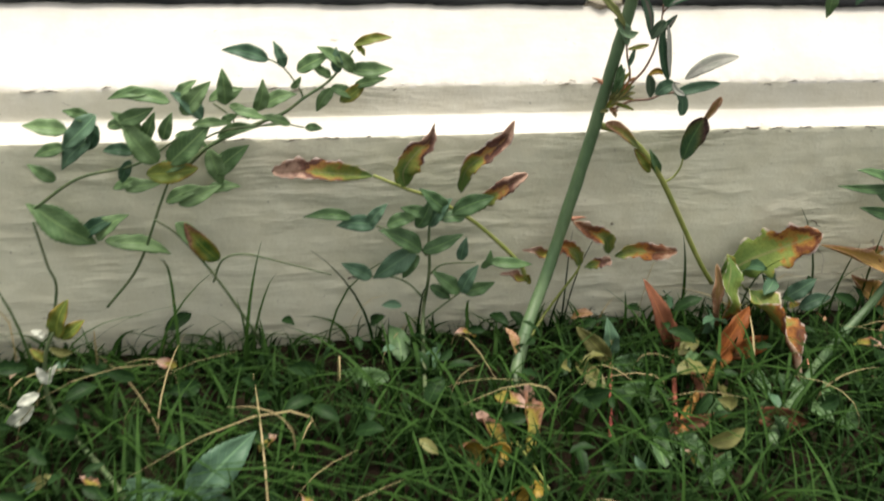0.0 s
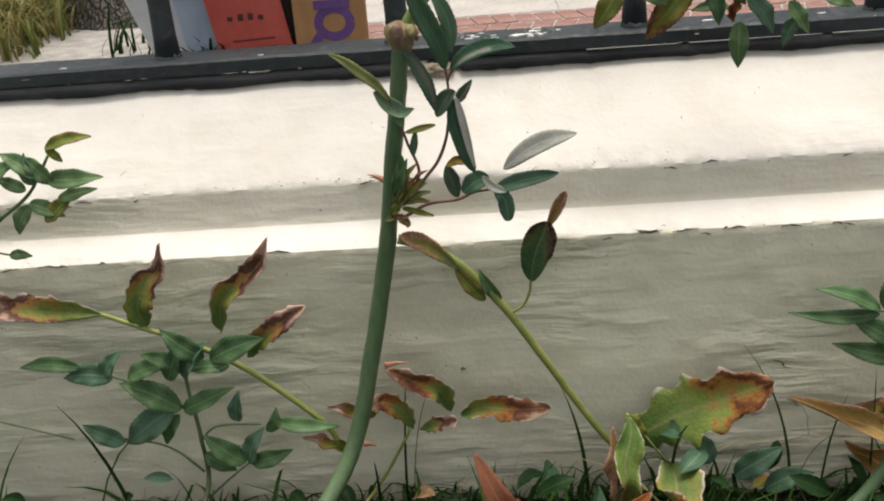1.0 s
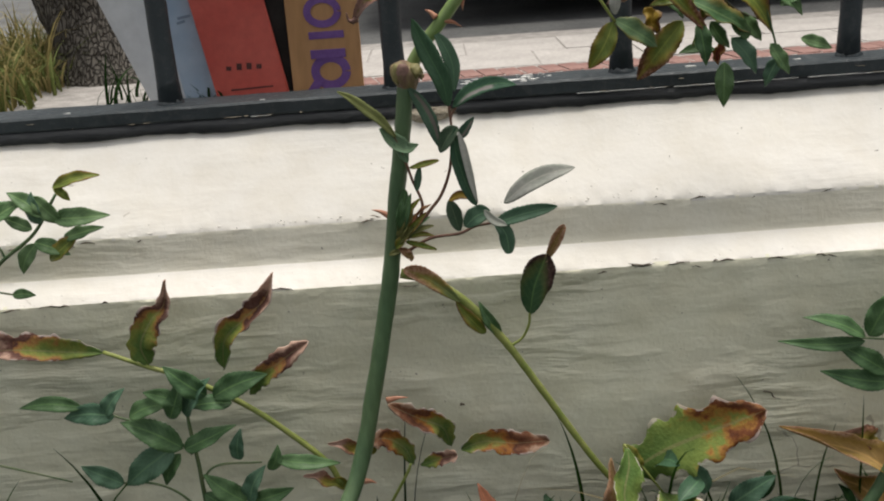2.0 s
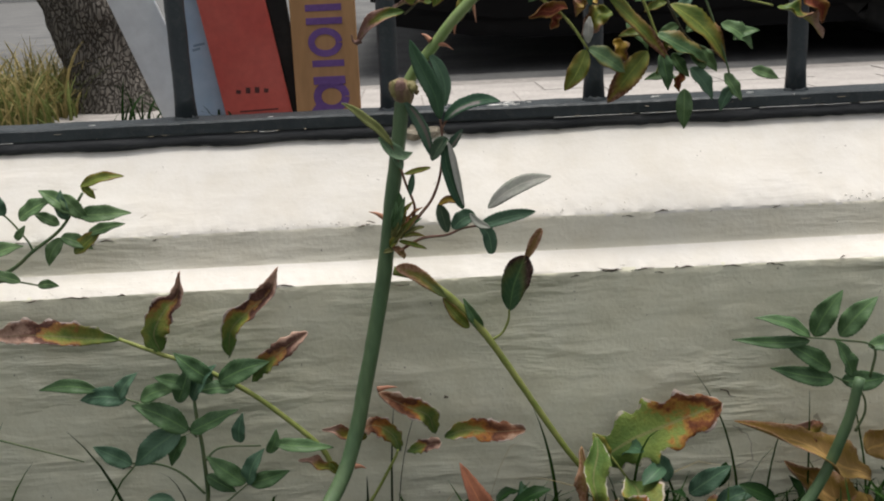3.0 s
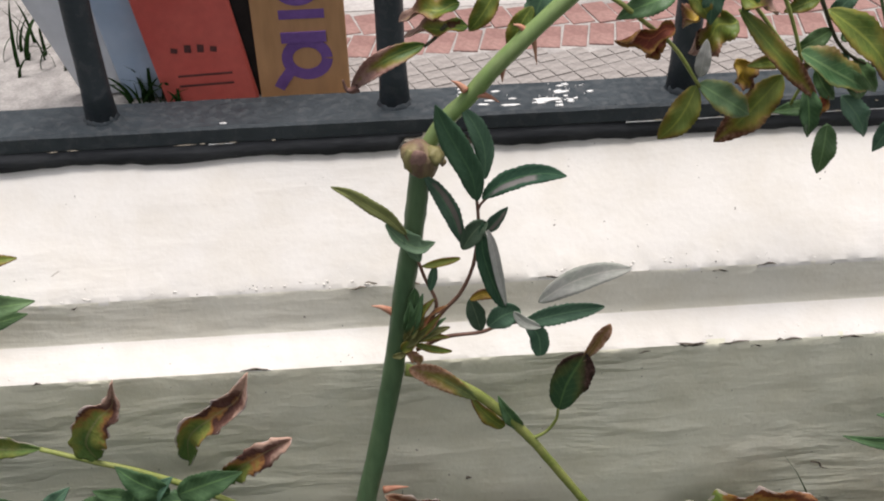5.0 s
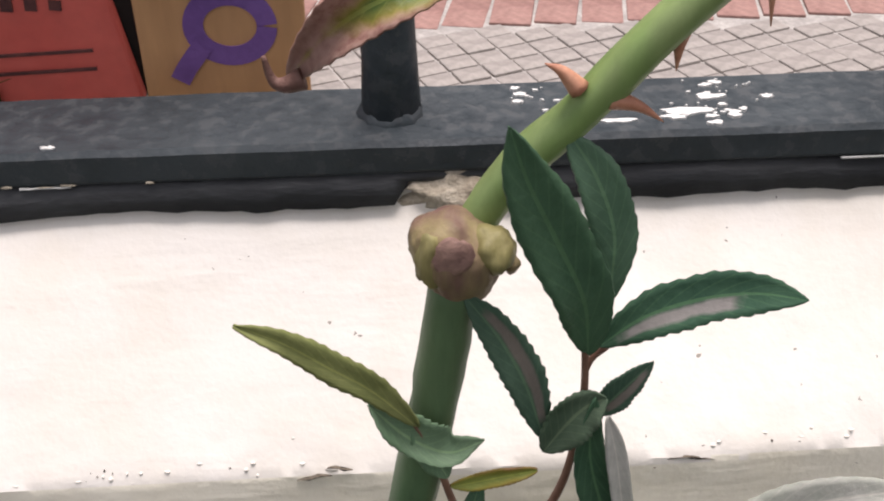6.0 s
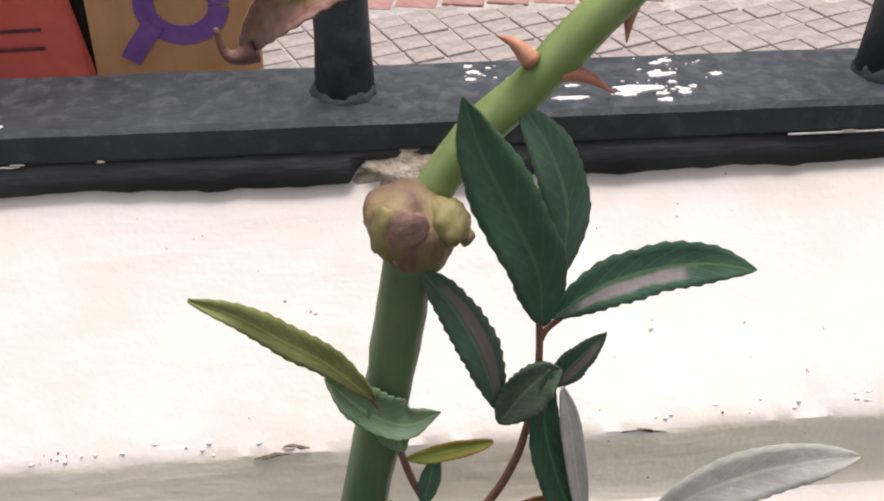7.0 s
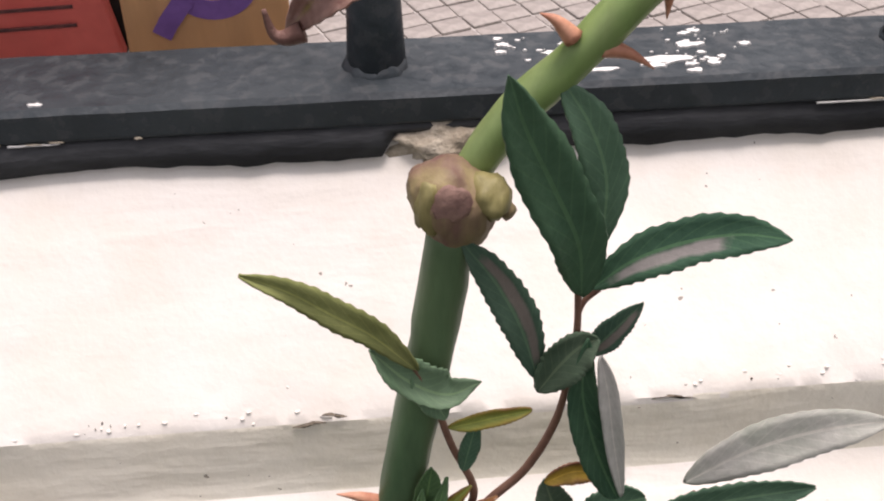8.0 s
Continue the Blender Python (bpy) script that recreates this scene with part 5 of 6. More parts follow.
leaf(spray, (-0.388, -0.098, 0.212), (-0.366, -0.098, 0.217), 0.0105, M_SPRAY, 0.3, 0.1, 0)
leaf(spray, (-0.414, -0.098, 0.208), (-0.407, -0.098, 0.198), 0.0097, M_GREEN2, 0.3, 0.1, 0)
leaf(spray, (-0.419, -0.098, 0.197), (-0.438, -0.098, 0.191), 0.0124, M_SPRAY, 0.3, 0.1, 0)
leaf(spray, (-0.327, -0.098, 0.212), (-0.297, -0.098, 0.213), 0.0087, M_SPRAY, 0.3, 0.1, 0)
leaf(spray, (-0.314, -0.098, 0.231), (-0.289, -0.098, 0.240), 0.0095, M_SPRAY, 0.3, 0.1, 0)
leaf(spray, (-0.356, -0.098, 0.238), (-0.386, -0.098, 0.234), 0.0104, M_SPRAY, 0.3, 0.1, 0)
leaf(spray, (-0.338, -0.098, 0.233), (-0.326, -0.098, 0.244), 0.0113, M_SPRAY, 0.3, 0.1, 0)
leaf(spray, (-0.388, -0.098, 0.162), (-0.361, -0.098, 0.166), 0.0099, M_SPRAY, 0.3, 0.1, 0)
leaf(spray, (-0.350, -0.098, 0.149), (-0.319, -0.098, 0.161), 0.0135, M_SPRAY, 0.3, 0.1, 0)
leaf(spray, (-0.344, -0.098, 0.131), (-0.323, -0.098, 0.100), 0.0182, M_SPRAY, 0.3, 0.1, 0)
leaf(spray, (-0.417, -0.098, 0.120), (-0.388, -0.098, 0.138), 0.0138, M_DEEP, 0.3, 0.1, 0)
leaf(spray, (-0.417, -0.098, 0.122), (-0.452, -0.098, 0.152), 0.0203, M_SPRAY, 0.3, 0.1, 0)
leaf(spray, (-0.398, -0.098, 0.118), (-0.359, -0.098, 0.105), 0.0147, M_SPRAY, 0.3, 0.1, 0)
leaf(spray, (-0.342, -0.100, 0.231), (-0.380, -0.100, 0.236), 0.0135, M_SPRAY, 0.3, 0.1, 0)
leaf(spray, (-0.302, -0.100, 0.228), (-0.303, -0.100, 0.249), 0.0198, M_SPRAY, 0.3, 0.1, 0)
leaf(spray, (-0.296, -0.100, 0.224), (-0.271, -0.100, 0.216), 0.0104, M_SPRAY, 0.3, 0.1, 0)
leaf(spray, (-0.334, -0.100, 0.221), (-0.318, -0.100, 0.240), 0.0188, M_SPRAY, 0.3, 0.1, 0)
leaf(spray, (-0.363, -0.100, 0.226), (-0.376, -0.100, 0.215), 0.0156, M_SPRAY, 0.3, 0.1, 0)
leaf(spray, (-0.395, -0.100, 0.222), (-0.416, -0.100, 0.202), 0.0210, M_GREEN2, 0.3, 0.1, 0)
leaf(spray, (-0.416, -0.100, 0.211), (-0.439, -0.100, 0.214), 0.0190, M_SPRAY, 0.3, 0.1, 0)
leaf(spray, (-0.380, -0.100, 0.217), (-0.359, -0.100, 0.225), 0.0147, M_SPRAY, 0.3, 0.1, 0)
leaf(spray, (-0.354, -0.100, 0.183), (-0.372, -0.100, 0.210), 0.0244, M_SPRAY, 0.3, 0.15, 0)
leaf(spray, (-0.346, -0.100, 0.182), (-0.319, -0.100, 0.209), 0.0234, M_SPRAY, 0.3, 0.1, 0)
leaf(spray, (-0.363, -0.100, 0.174), (-0.333, -0.100, 0.177), 0.0214, M_YGREEN, 0.3, 0.1, 0)
leaf(spray, (-0.401, -0.100, 0.202), (-0.418, -0.100, 0.185), 0.0180, M_GREEN2, 0.3, 0.1, 0)
leaf(spray, (-0.446, -0.100, 0.150), (-0.408, -0.100, 0.120), 0.0273, M_SPRAY, 0.3, 0.15, 0)
leaf(spray, (-0.404, -0.100, 0.120), (-0.382, -0.100, 0.138), 0.0165, M_SPRAY, 0.3, 0.1, 0)
leaf(spray, (-0.392, -0.100, 0.116), (-0.348, -0.100, 0.105), 0.0154, M_SPRAY, 0.3, 0.1, 0)
leaf(spray, (-0.380, -0.100, 0.162), (-0.352, -0.100, 0.166), 0.0118, M_SPRAY, 0.3, 0.1, 0)
leaf(spray, (-0.341, -0.100, 0.148), (-0.308, -0.100, 0.163), 0.0151, M_SPRAY, 0.3, 0.1, 0)
leaf(spray, (-0.312, -0.100, 0.097), (-0.337, -0.100, 0.131), 0.0189, M_GYELLOW, 0.3, 0.1, 0)
leaf(spray, (-0.428, -0.100, 0.171), (-0.442, -0.100, 0.181), 0.0162, M_SPRAY, 0.3, 0.1, 0)
leaf(spray, (-0.319, -0.100, 0.218), (-0.338, -0.100, 0.236), 0.0157, M_GREEN2, 0.3, 0.1, 0)

# ---- the young rose plant at the foot of the wall ----
sapling = thing("rose_sapling", (-0.135, -0.11, 0.0), "small green rose sapling beside the lower wall", "rose bush")
tube(sapling, "stem", [(-0.161, -0.224, 0.015), (-0.154, -0.175, 0.015), (-0.143, -0.105, 0.035), (-0.140, -0.105, 0.078), (-0.142, -0.105, 0.112), (-0.142, -0.105, 0.129)], 0.0021, 0.001, M_STEM2)
tube(sapling, "leaf_stalk", [(-0.142, -0.105, 0.052), (-0.156, -0.105, 0.068), (-0.171, -0.105, 0.076), (-0.190, -0.105, 0.078)], 0.0009, 0.0006, M_STEM2)
tube(sapling, "leaf_stalk", [(-0.140, -0.105, 0.076), (-0.128, -0.105, 0.086), (-0.100, -0.105, 0.086)], 0.0009, 0.0006, M_STEM2)
tube(sapling, "leaf_stalk", [(-0.142, -0.105, 0.032), (-0.126, -0.105, 0.046), (-0.111, -0.105, 0.058)], 0.0009, 0.0006, M_STEM2)
tube(sapling, "leaf_stalk", [(-0.143, -0.105, 0.095), (-0.157, -0.105, 0.112), (-0.182, -0.105, 0.123), (-0.207, -0.105, 0.134)], 0.0009, 0.0006, M_STEM2)
leaf(sapling, (-0.206, -0.107, 0.134), (-0.245, -0.107, 0.136), 0.0115, M_GREEN, 0.35, 0.1, 0)
leaf(sapling, (-0.187, -0.107, 0.126), (-0.213, -0.107, 0.127), 0.0166, M_GREEN2, 0.3, 0.1, 0)
leaf(sapling, (-0.193, -0.107, 0.126), (-0.182, -0.107, 0.140), 0.0147, M_GREEN2, 0.3, 0.1, 0)
leaf(sapling, (-0.178, -0.107, 0.125), (-0.156, -0.107, 0.131), 0.0143, M_GREEN, 0.3, 0.1, 0)
leaf(sapling, (-0.148, -0.107, 0.101), (-0.183, -0.107, 0.121), 0.0197, M_GREEN, 0.3, 0.1, 0)
leaf(sapling, (-0.147, -0.107, 0.100), (-0.113, -0.107, 0.115), 0.0150, M_GREEN, 0.3, 0.1, 0)
leaf(sapling, (-0.153, -0.107, 0.102), (-0.179, -0.107, 0.083), 0.0243, M_GREEN2, 0.3, 0.1, 0)
leaf(sapling, (-0.144, -0.107, 0.133), (-0.164, -0.107, 0.140), 0.0124, M_GREEN, 0.3, 0.1, 0)
leaf(sapling, (-0.128, -0.107, 0.136), (-0.146, -0.107, 0.152), 0.0184, M_GREEN, 0.3, 0.1, 0)
leaf(sapling, (-0.124, -0.107, 0.135), (-0.097, -0.107, 0.145), 0.0203, M_GREEN, 0.3, 0.1, 0)
leaf(sapling, (-0.113, -0.107, 0.130), (-0.139, -0.107, 0.129), 0.0139, M_GREEN, 0.3, 0.1, 0)
leaf(sapling, (-0.150, -0.107, 0.097), (-0.163, -0.107, 0.075), 0.0113, M_GREEN, 0.3, 0.1, 0)
leaf(sapling, (-0.114, -0.107, 0.090), (-0.111, -0.107, 0.107), 0.0118, M_GREEN2, 0.3, 0.1, 0)
leaf(sapling, (-0.090, -0.107, 0.088), (-0.050, -0.107, 0.083), 0.0119, M_GREEN, 0.35, 0.1, 0)
leaf(sapling, (-0.095, -0.107, 0.081), (-0.090, -0.107, 0.094), 0.0105, M_GREEN, 0.3, 0.1, 0)
leaf(sapling, (-0.189, -0.107, 0.078), (-0.208, -0.107, 0.089), 0.0161, M_GREEN2, 0.3, 0.1, 0)
leaf(sapling, (-0.113, -0.107, 0.059), (-0.135, -0.107, 0.079), 0.0164, M_GREEN, 0.3, 0.1, 0)
leaf(sapling, (-0.111, -0.107, 0.058), (-0.100, -0.107, 0.081), 0.0150, M_GREEN2, 0.3, 0.1, 0)
leaf(sapling, (-0.110, -0.107, 0.059), (-0.082, -0.107, 0.067), 0.0135, M_GREEN, 0.3, 0.1, 0)
leaf(sapling, (-0.139, -0.107, 0.067), (-0.121, -0.107, 0.054), 0.0115, M_GREEN, 0.3, 0.1, 0)
leaf(sapling, (-0.143, -0.107, 0.123), (-0.128, -0.107, 0.144), 0.0157, M_GREEN2, 0.3, 0.1, 0)
leaf(sapling, (-0.153, -0.107, 0.122), (-0.143, -0.107, 0.146), 0.0139, M_GREEN, 0.3, 0.1, 0)
leaf(sapling, (-0.181, -0.164, 0.015), (-0.219, -0.147, 0.015), 0.0184, M_GREEN, 0.3, 0.1, 0)
leaf(sapling, (-0.167, -0.142, 0.015), (-0.171, -0.107, 0.027), 0.0208, M_GREEN, 0.3, 0.1, 0)
leaf(sapling, (-0.158, -0.159, 0.015), (-0.130, -0.122, 0.015), 0.0167, M_GREEN2, 0.3, 0.1, 0)

# ---- the plants at the other end of the bed ----
shrub = thing("rose_shrub", (0.27, -0.11, 0.0), "pale thorny rose cane with green and dry tan leaves", "rose bush")
tube(shrub, "cane", [(0.095, -0.286, 0.015), (0.120, -0.258, 0.015), (0.174, -0.204, 0.015), (0.234, -0.151, 0.015), (0.275, -0.130, 0.038), (0.296, -0.130, 0.087), (0.304, -0.130, 0.123)], 0.0050, 0.0034, M_STEM)
thorn(shrub, (0.174, -0.205, 0.015), (0.192, -0.166, 0.015), 0.0018, M_THORN)
thorn(shrub, (0.277, -0.130, 0.033), (0.290, -0.130, 0.024), 0.0018, M_THORN)
tube(shrub, "leaf_stalk", [(0.312, -0.110, 0.075), (0.318, -0.110, 0.091), (0.313, -0.110, 0.106), (0.295, -0.110, 0.117)], 0.001, 0.0006, M_STEM2)
tube(shrub, "leaf_stalk", [(0.320, -0.110, 0.115), (0.321, -0.110, 0.137), (0.298, -0.110, 0.143), (0.276, -0.110, 0.146)], 0.001, 0.0006, M_STEM2)
leaf(shrub, (0.278, -0.108, 0.143), (0.225, -0.108, 0.147), 0.0101, M_GREEN, 0.35, 0.1, 0)
leaf(shrub, (0.278, -0.108, 0.146), (0.240, -0.108, 0.162), 0.0129, M_GREEN, 0.3, 0.1, 0)
leaf(shrub, (0.280, -0.108, 0.146), (0.294, -0.108, 0.170), 0.0203, M_GREEN, 0.3, 0.1, 0)
leaf(shrub, (0.298, -0.108, 0.145), (0.319, -0.108, 0.168), 0.0187, M_GREEN, 0.3, 0.1, 0)
leaf(shrub, (0.293, -0.108, 0.121), (0.260, -0.108, 0.143), 0.0159, M_GREEN, 0.3, 0.1, 0)
leaf(shrub, (0.296, -0.108, 0.114), (0.252, -0.108, 0.125), 0.0151, M_GREEN, 0.3, 0.1, 0)
leaf(shrub, (0.309, -0.108, 0.116), (0.297, -0.108, 0.140), 0.0161, M_GREEN, 0.3, 0.1, 0)
leaf(shrub, (0.301, -0.108, 0.113), (0.329, -0.108, 0.114), 0.0161, M_GREEN, 0.3, 0.1, 0)
leaf(shrub, (0.318, -0.108, 0.137), (0.348, -0.108, 0.139), 0.0142, M_GREEN, 0.3, 0.1, 0)
leaf(shrub, (0.183, -0.108, 0.044), (0.169, -0.108, 0.065), 0.0154, M_GREEN2, 0.3, 0.1, 0)
leaf(shrub, (0.197, -0.108, 0.033), (0.222, -0.108, 0.050), 0.0184, M_GREEN2, 0.3, 0.1, 0)
leaf(shrub, (0.216, -0.108, 0.021), (0.245, -0.108, 0.032), 0.0159, M_GREEN2, 0.3, 0.1, 0)
leaf(shrub, (0.124, -0.226, 0.015), (0.121, -0.183, 0.015), 0.0174, M_GREEN, 0.3, 0.1, 0)
leaf(shrub, (0.161, -0.259, 0.015), (0.187, -0.210, 0.015), 0.0173, M_GREEN, 0.3, 0.1, 0)
leaf(shrub, (0.161, -0.275, 0.015), (0.197, -0.237, 0.015), 0.0178, M_GREEN, 0.3, 0.1, 0)
leaf(shrub, (0.156, -0.222, 0.015), (0.144, -0.203, 0.015), 0.0146, M_GREEN, 0.3, 0.1, 0)
leaf(shrub, (0.154, -0.240, 0.015), (0.160, -0.267, 0.015), 0.0151, M_GREEN, 0.3, 0.1, 0)
leaf(shrub, (0.125, -0.243, 0.015), (0.098, -0.248, 0.015), 0.0156, M_GREEN, 0.3, 0.1, 0)
leaf(shrub, (0.330, -0.100, 0.033), (0.234, -0.100, 0.084), 0.0270, M_TANBIG, 0.5, 0.2, 0)
leaf(shrub, (0.328, -0.112, 0.015), (0.265, -0.100, 0.049), 0.0319, M_TANBIG, 0.5, -0.15, 10)
leaf(shrub, (0.328, -0.117, 0.015), (0.293, -0.123, 0.015), 0.0219, M_TANBIG, 0.5, 0.1, 0)
leaf(shrub, (0.325, -0.100, 0.053), (0.364, -0.100, 0.078), 0.0297, M_TANBIG, 0.4, 0.1, 0)
leaf(shrub, (0.293, -0.100, 0.064), (0.271, -0.100, 0.076), 0.0193, M_DRY, 0.5, 0.1, 0)

red_shoot = thing("red_rose_shoot", (0.10, -0.15, 0.0), "young rose shoots with red and olive leaves in the grass", "rose bush")
tube(red_shoot, "shoot", [(0.022, -0.277, 0.015), (0.037, -0.237, 0.015), (0.068, -0.160, 0.015), (0.060, -0.150, 0.045), (0.047, -0.150, 0.069)], 0.0024, 0.0014, M_REDST)
tube(red_shoot, "shoot", [(0.029, -0.267, 0.015), (0.050, -0.234, 0.015), (0.083, -0.197, 0.015), (0.121, -0.150, 0.015), (0.133, -0.150, 0.034)], 0.0042, 0.0024, M_ORST)
tube(red_shoot, "shoot", [(-0.027, -0.263, 0.015), (-0.012, -0.222, 0.015), (0.010, -0.163, 0.015)], 0.0019, 0.0013, M_REDST)
leaf(red_shoot, (0.070, -0.152, 0.015), (0.036, -0.150, 0.086), 0.0208, M_REDLEAF, 0.3, 0.15, 0)
leaf(red_shoot, (0.067, -0.164, 0.015), (0.060, -0.150, 0.054), 0.0164, M_REDLEAF, 0.3, 0.1, 20)
leaf(red_shoot, (0.104, -0.171, 0.015), (0.138, -0.150, 0.054), 0.0224, M_ORLEAF, 0.3, 0.1, 0)
leaf(red_shoot, (0.109, -0.166, 0.015), (0.168, -0.150, 0.019), 0.0209, M_ORLEAF, 0.4, 0.1, 0)
leaf(red_shoot, (0.092, -0.187, 0.015), (0.129, -0.150, 0.030), 0.0146, M_ORLEAF, 0.4, 0.1, 30)
leaf(red_shoot, (0.068, -0.172, 0.015), (0.065, -0.233, 0.015), 0.0138, M_REDLEAF, 0.3, 0.1, 0)
leaf(red_shoot, (0.071, -0.157, 0.015), (0.092, -0.150, 0.020), 0.0149, M_OLIVE, 0.3, 0.1, 0)
leaf(red_shoot, (0.009, -0.165, 0.015), (-0.020, -0.150, 0.044), 0.0184, M_OLIVE, 0.3, 0.1, 0)
leaf(red_shoot, (0.008, -0.168, 0.015), (0.050, -0.157, 0.015), 0.0191, M_GREEN, 0.3, 0.1, 0)
leaf(red_shoot, (-0.001, -0.207, 0.015), (0.040, -0.218, 0.015), 0.0213, M_GREEN, 0.3, 0.1, 0)
leaf(red_shoot, (0.012, -0.157, 0.015), (0.007, -0.150, 0.049), 0.0177, M_GREEN2, 0.3, 0.1, 0)
leaf(red_shoot, (-0.011, -0.210, 0.015), (-0.019, -0.155, 0.015), 0.0173, M_OLIVE, 0.3, 0.1, 0)
leaf(red_shoot, (0.069, -0.181, 0.015), (0.092, -0.154, 0.015), 0.0161, M_GREEN, 0.3, 0.1, 0)
leaf(red_shoot, (0.083, -0.230, 0.015), (0.058, -0.250, 0.015), 0.0154, M_GREEN, 0.3, 0.1, 0)
leaf(red_shoot, (0.010, -0.258, 0.015), (0.083, -0.246, 0.015), 0.0135, M_REDLEAF, 0.5, 0.1, 0)
leaf(red_shoot, (0.097, -0.248, 0.015), (0.143, -0.264, 0.015), 0.0228, M_REDLEAF, 0.4, 0.1, 0)
leaf(red_shoot, (0.027, -0.305, 0.015), (0.027, -0.264, 0.015), 0.0245, M_GREEN, 0.3, 0.1, 0)
leaf(red_shoot, (0.080, -0.242, 0.015), (0.088, -0.204, 0.015), 0.0208, M_OLIVE, 0.3, 0.1, 0)
leaf(red_shoot, (0.002, -0.301, 0.015), (0.005, -0.261, 0.015), 0.0217, M_GREEN, 0.3, 0.1, 0)
leaf(red_shoot, (0.019, -0.322, 0.015), (0.062, -0.289, 0.015), 0.0189, M_GREEN, 0.3, 0.1, 0)

weed = thing("broadleaf_weed", (-0.33, -0.30, 0.0), "blue-green broad leaves rising from the grass", "weed")
tube(weed, "stem", [(-0.341, -0.347, 0.015), (-0.343, -0.311, 0.015), (-0.341, -0.283, 0.015)], 0.0016, 0.0012, M_STEM2)
leaf(weed, (-0.340, -0.290, 0.015), (-0.301, -0.270, 0.045), 0.0338, M_GREEN2, 0.3, 0.1, 0)
leaf(weed, (-0.343, -0.297, 0.015), (-0.378, -0.270, 0.017), 0.0280, M_GREEN2, 0.3, 0.1, 0)
leaf(weed, (-0.339, -0.295, 0.015), (-0.315, -0.296, 0.015), 0.0241, M_GREEN2, 0.3, 0.1, 0)

pale_weed = thing("variegated_weed", (-0.52, -0.2, 0.0), "white-edged variegated leaves on a thin woody stem", "weed")
tube(pale_weed, "stem", [(-0.375, -0.306, 0.015), (-0.386, -0.271, 0.015), (-0.415, -0.218, 0.015), (-0.435, -0.200, 0.038), (-0.435, -0.200, 0.077), (-0.427, -0.200, 0.100)], 0.0024, 0.0012, M_STEM2)
leaf(pale_weed, (-0.425, -0.200, 0.095), (-0.417, -0.200, 0.120), 0.0168, M_YGREEN, 0.3, 0.1, 0)
leaf(pale_weed, (-0.423, -0.200, 0.095), (-0.409, -0.200, 0.106), 0.0118, M_YGREEN, 0.3, 0.1, 0)
leaf(pale_weed, (-0.433, -0.200, 0.096), (-0.439, -0.200, 0.101), 0.0109, M_WHITELEAF, 0.3, 0.1, 0)
leaf(pale_weed, (-0.434, -0.200, 0.077), (-0.441, -0.200, 0.085), 0.0128, M_YGREEN, 0.3, 0.1, 0)
leaf(pale_weed, (-0.433, -0.200, 0.058), (-0.439, -0.200, 0.068), 0.0121, M_WHITELEAF, 0.3, 0.1, 0)
leaf(pale_weed, (-0.433, -0.200, 0.062), (-0.429, -0.200, 0.070), 0.0121, M_WHITELEAF, 0.3, 0.1, 0)
leaf(pale_weed, (-0.447, -0.200, 0.039), (-0.463, -0.200, 0.029), 0.0158, M_WHITELEAF, 0.3, 0.1, 0)
leaf(pale_weed, (-0.442, -0.200, 0.049), (-0.454, -0.200, 0.043), 0.0131, M_WHITELEAF, 0.3, 0.1, 0)


# ---- the boards that lean behind the railing ----


def board(name, x0, x1, lean, y, height, material, label, tilt=0.0, low=STREET, thick=0.006):
    x0, x1 = x0 + SHIFT, x1 + SHIFT
    ob = thing(name, ((x0 + x1) / 2, y, low), label, "board", "boards behind the railing")
    bm = box_bm((x0, y, low), (x1, y + thick, low + height), 0.0012)
    for v in bm.verts:
        k = v.co.z - low
        v.co.x += k * lean
        v.co.y += k * tilt
    part("panel", bm, material, ob)
    return ob


def strip(parent, name, pts, width, y, material, lean_z=0.0):
    """A printed stroke that follows the points (x, z) on a board's face."""
    bm = bmesh.new()
    path = [Vector((x + SHIFT, 0, z)) for x, z in pts]
    n, lo, hi = len(path), [], []
    for i, p in enumerate(path):
        way = (path[min(i + 1, n - 1)] - path[max(i - 1, 0)]).normalized()
        side = Vector((-way.z, 0, way.x)) * (width / 2)
        for store, yy in ((hi, y - 0.0006), (lo, y + 0.0008)):
            store.append((bm.verts.new((p.x + side.x, yy, p.z + side.z)), bm.verts.new((p.x - side.x, yy, p.z - side.z))))
    for i in range(n - 1):
        bm.faces.new((hi[i][0], hi[i][1], hi[i + 1][1], hi[i + 1][0]))
        bm.faces.new((hi[i][0], hi[i + 1][0], lo[i + 1][0], lo[i][0]))
        bm.faces.new((hi[i][1], lo[i][1], lo[i + 1][1], hi[i + 1][1]))
    return part(name, bm, material, parent, smooth=False)


def arc(cx, cz, r, a0, a1, n=24, sx=1.0):
    return [(cx + sx * r * math.cos(radians(a0 + (a1 - a0) * i / n)), cz + r * math.sin(radians(a0 + (a1 - a0) * i / n))) for i in range(n + 1)]


YB, SHIFT = 0.047, 0.003
red = board("red_board", -0.131, -0.0795, -0.16, YB + 0.004, 0.40, M_RED_BOARD, "upright red board with small dark print, leaning by the railing")
for k, (dx, w) in enumerate([(-0.0, 0.0028), (0.0075, 0.0045), (0.0145, 0.0045), (0.0215, 0.0032)]):
    strip(red, "print_bar", [(-0.122 + dx, 0.3115), (-0.122 + dx + 0.0004, 0.3115 + w)], 0.0035, YB + 0.004, M_DARKPRINT)
for k in range(2):
    strip(red, "print_bar", [(-0.122, 0.2975 - k * 0.006), (-0.092, 0.2985 - k * 0.006)], 0.0010, YB + 0.004, M_DARKPRINT)
card = board("cardboard_panel", -0.0775, -0.0275, 0.005, YB, 0.36, M_CARD, "ochre cardboard panel with large purple print")
cx = -0.0515
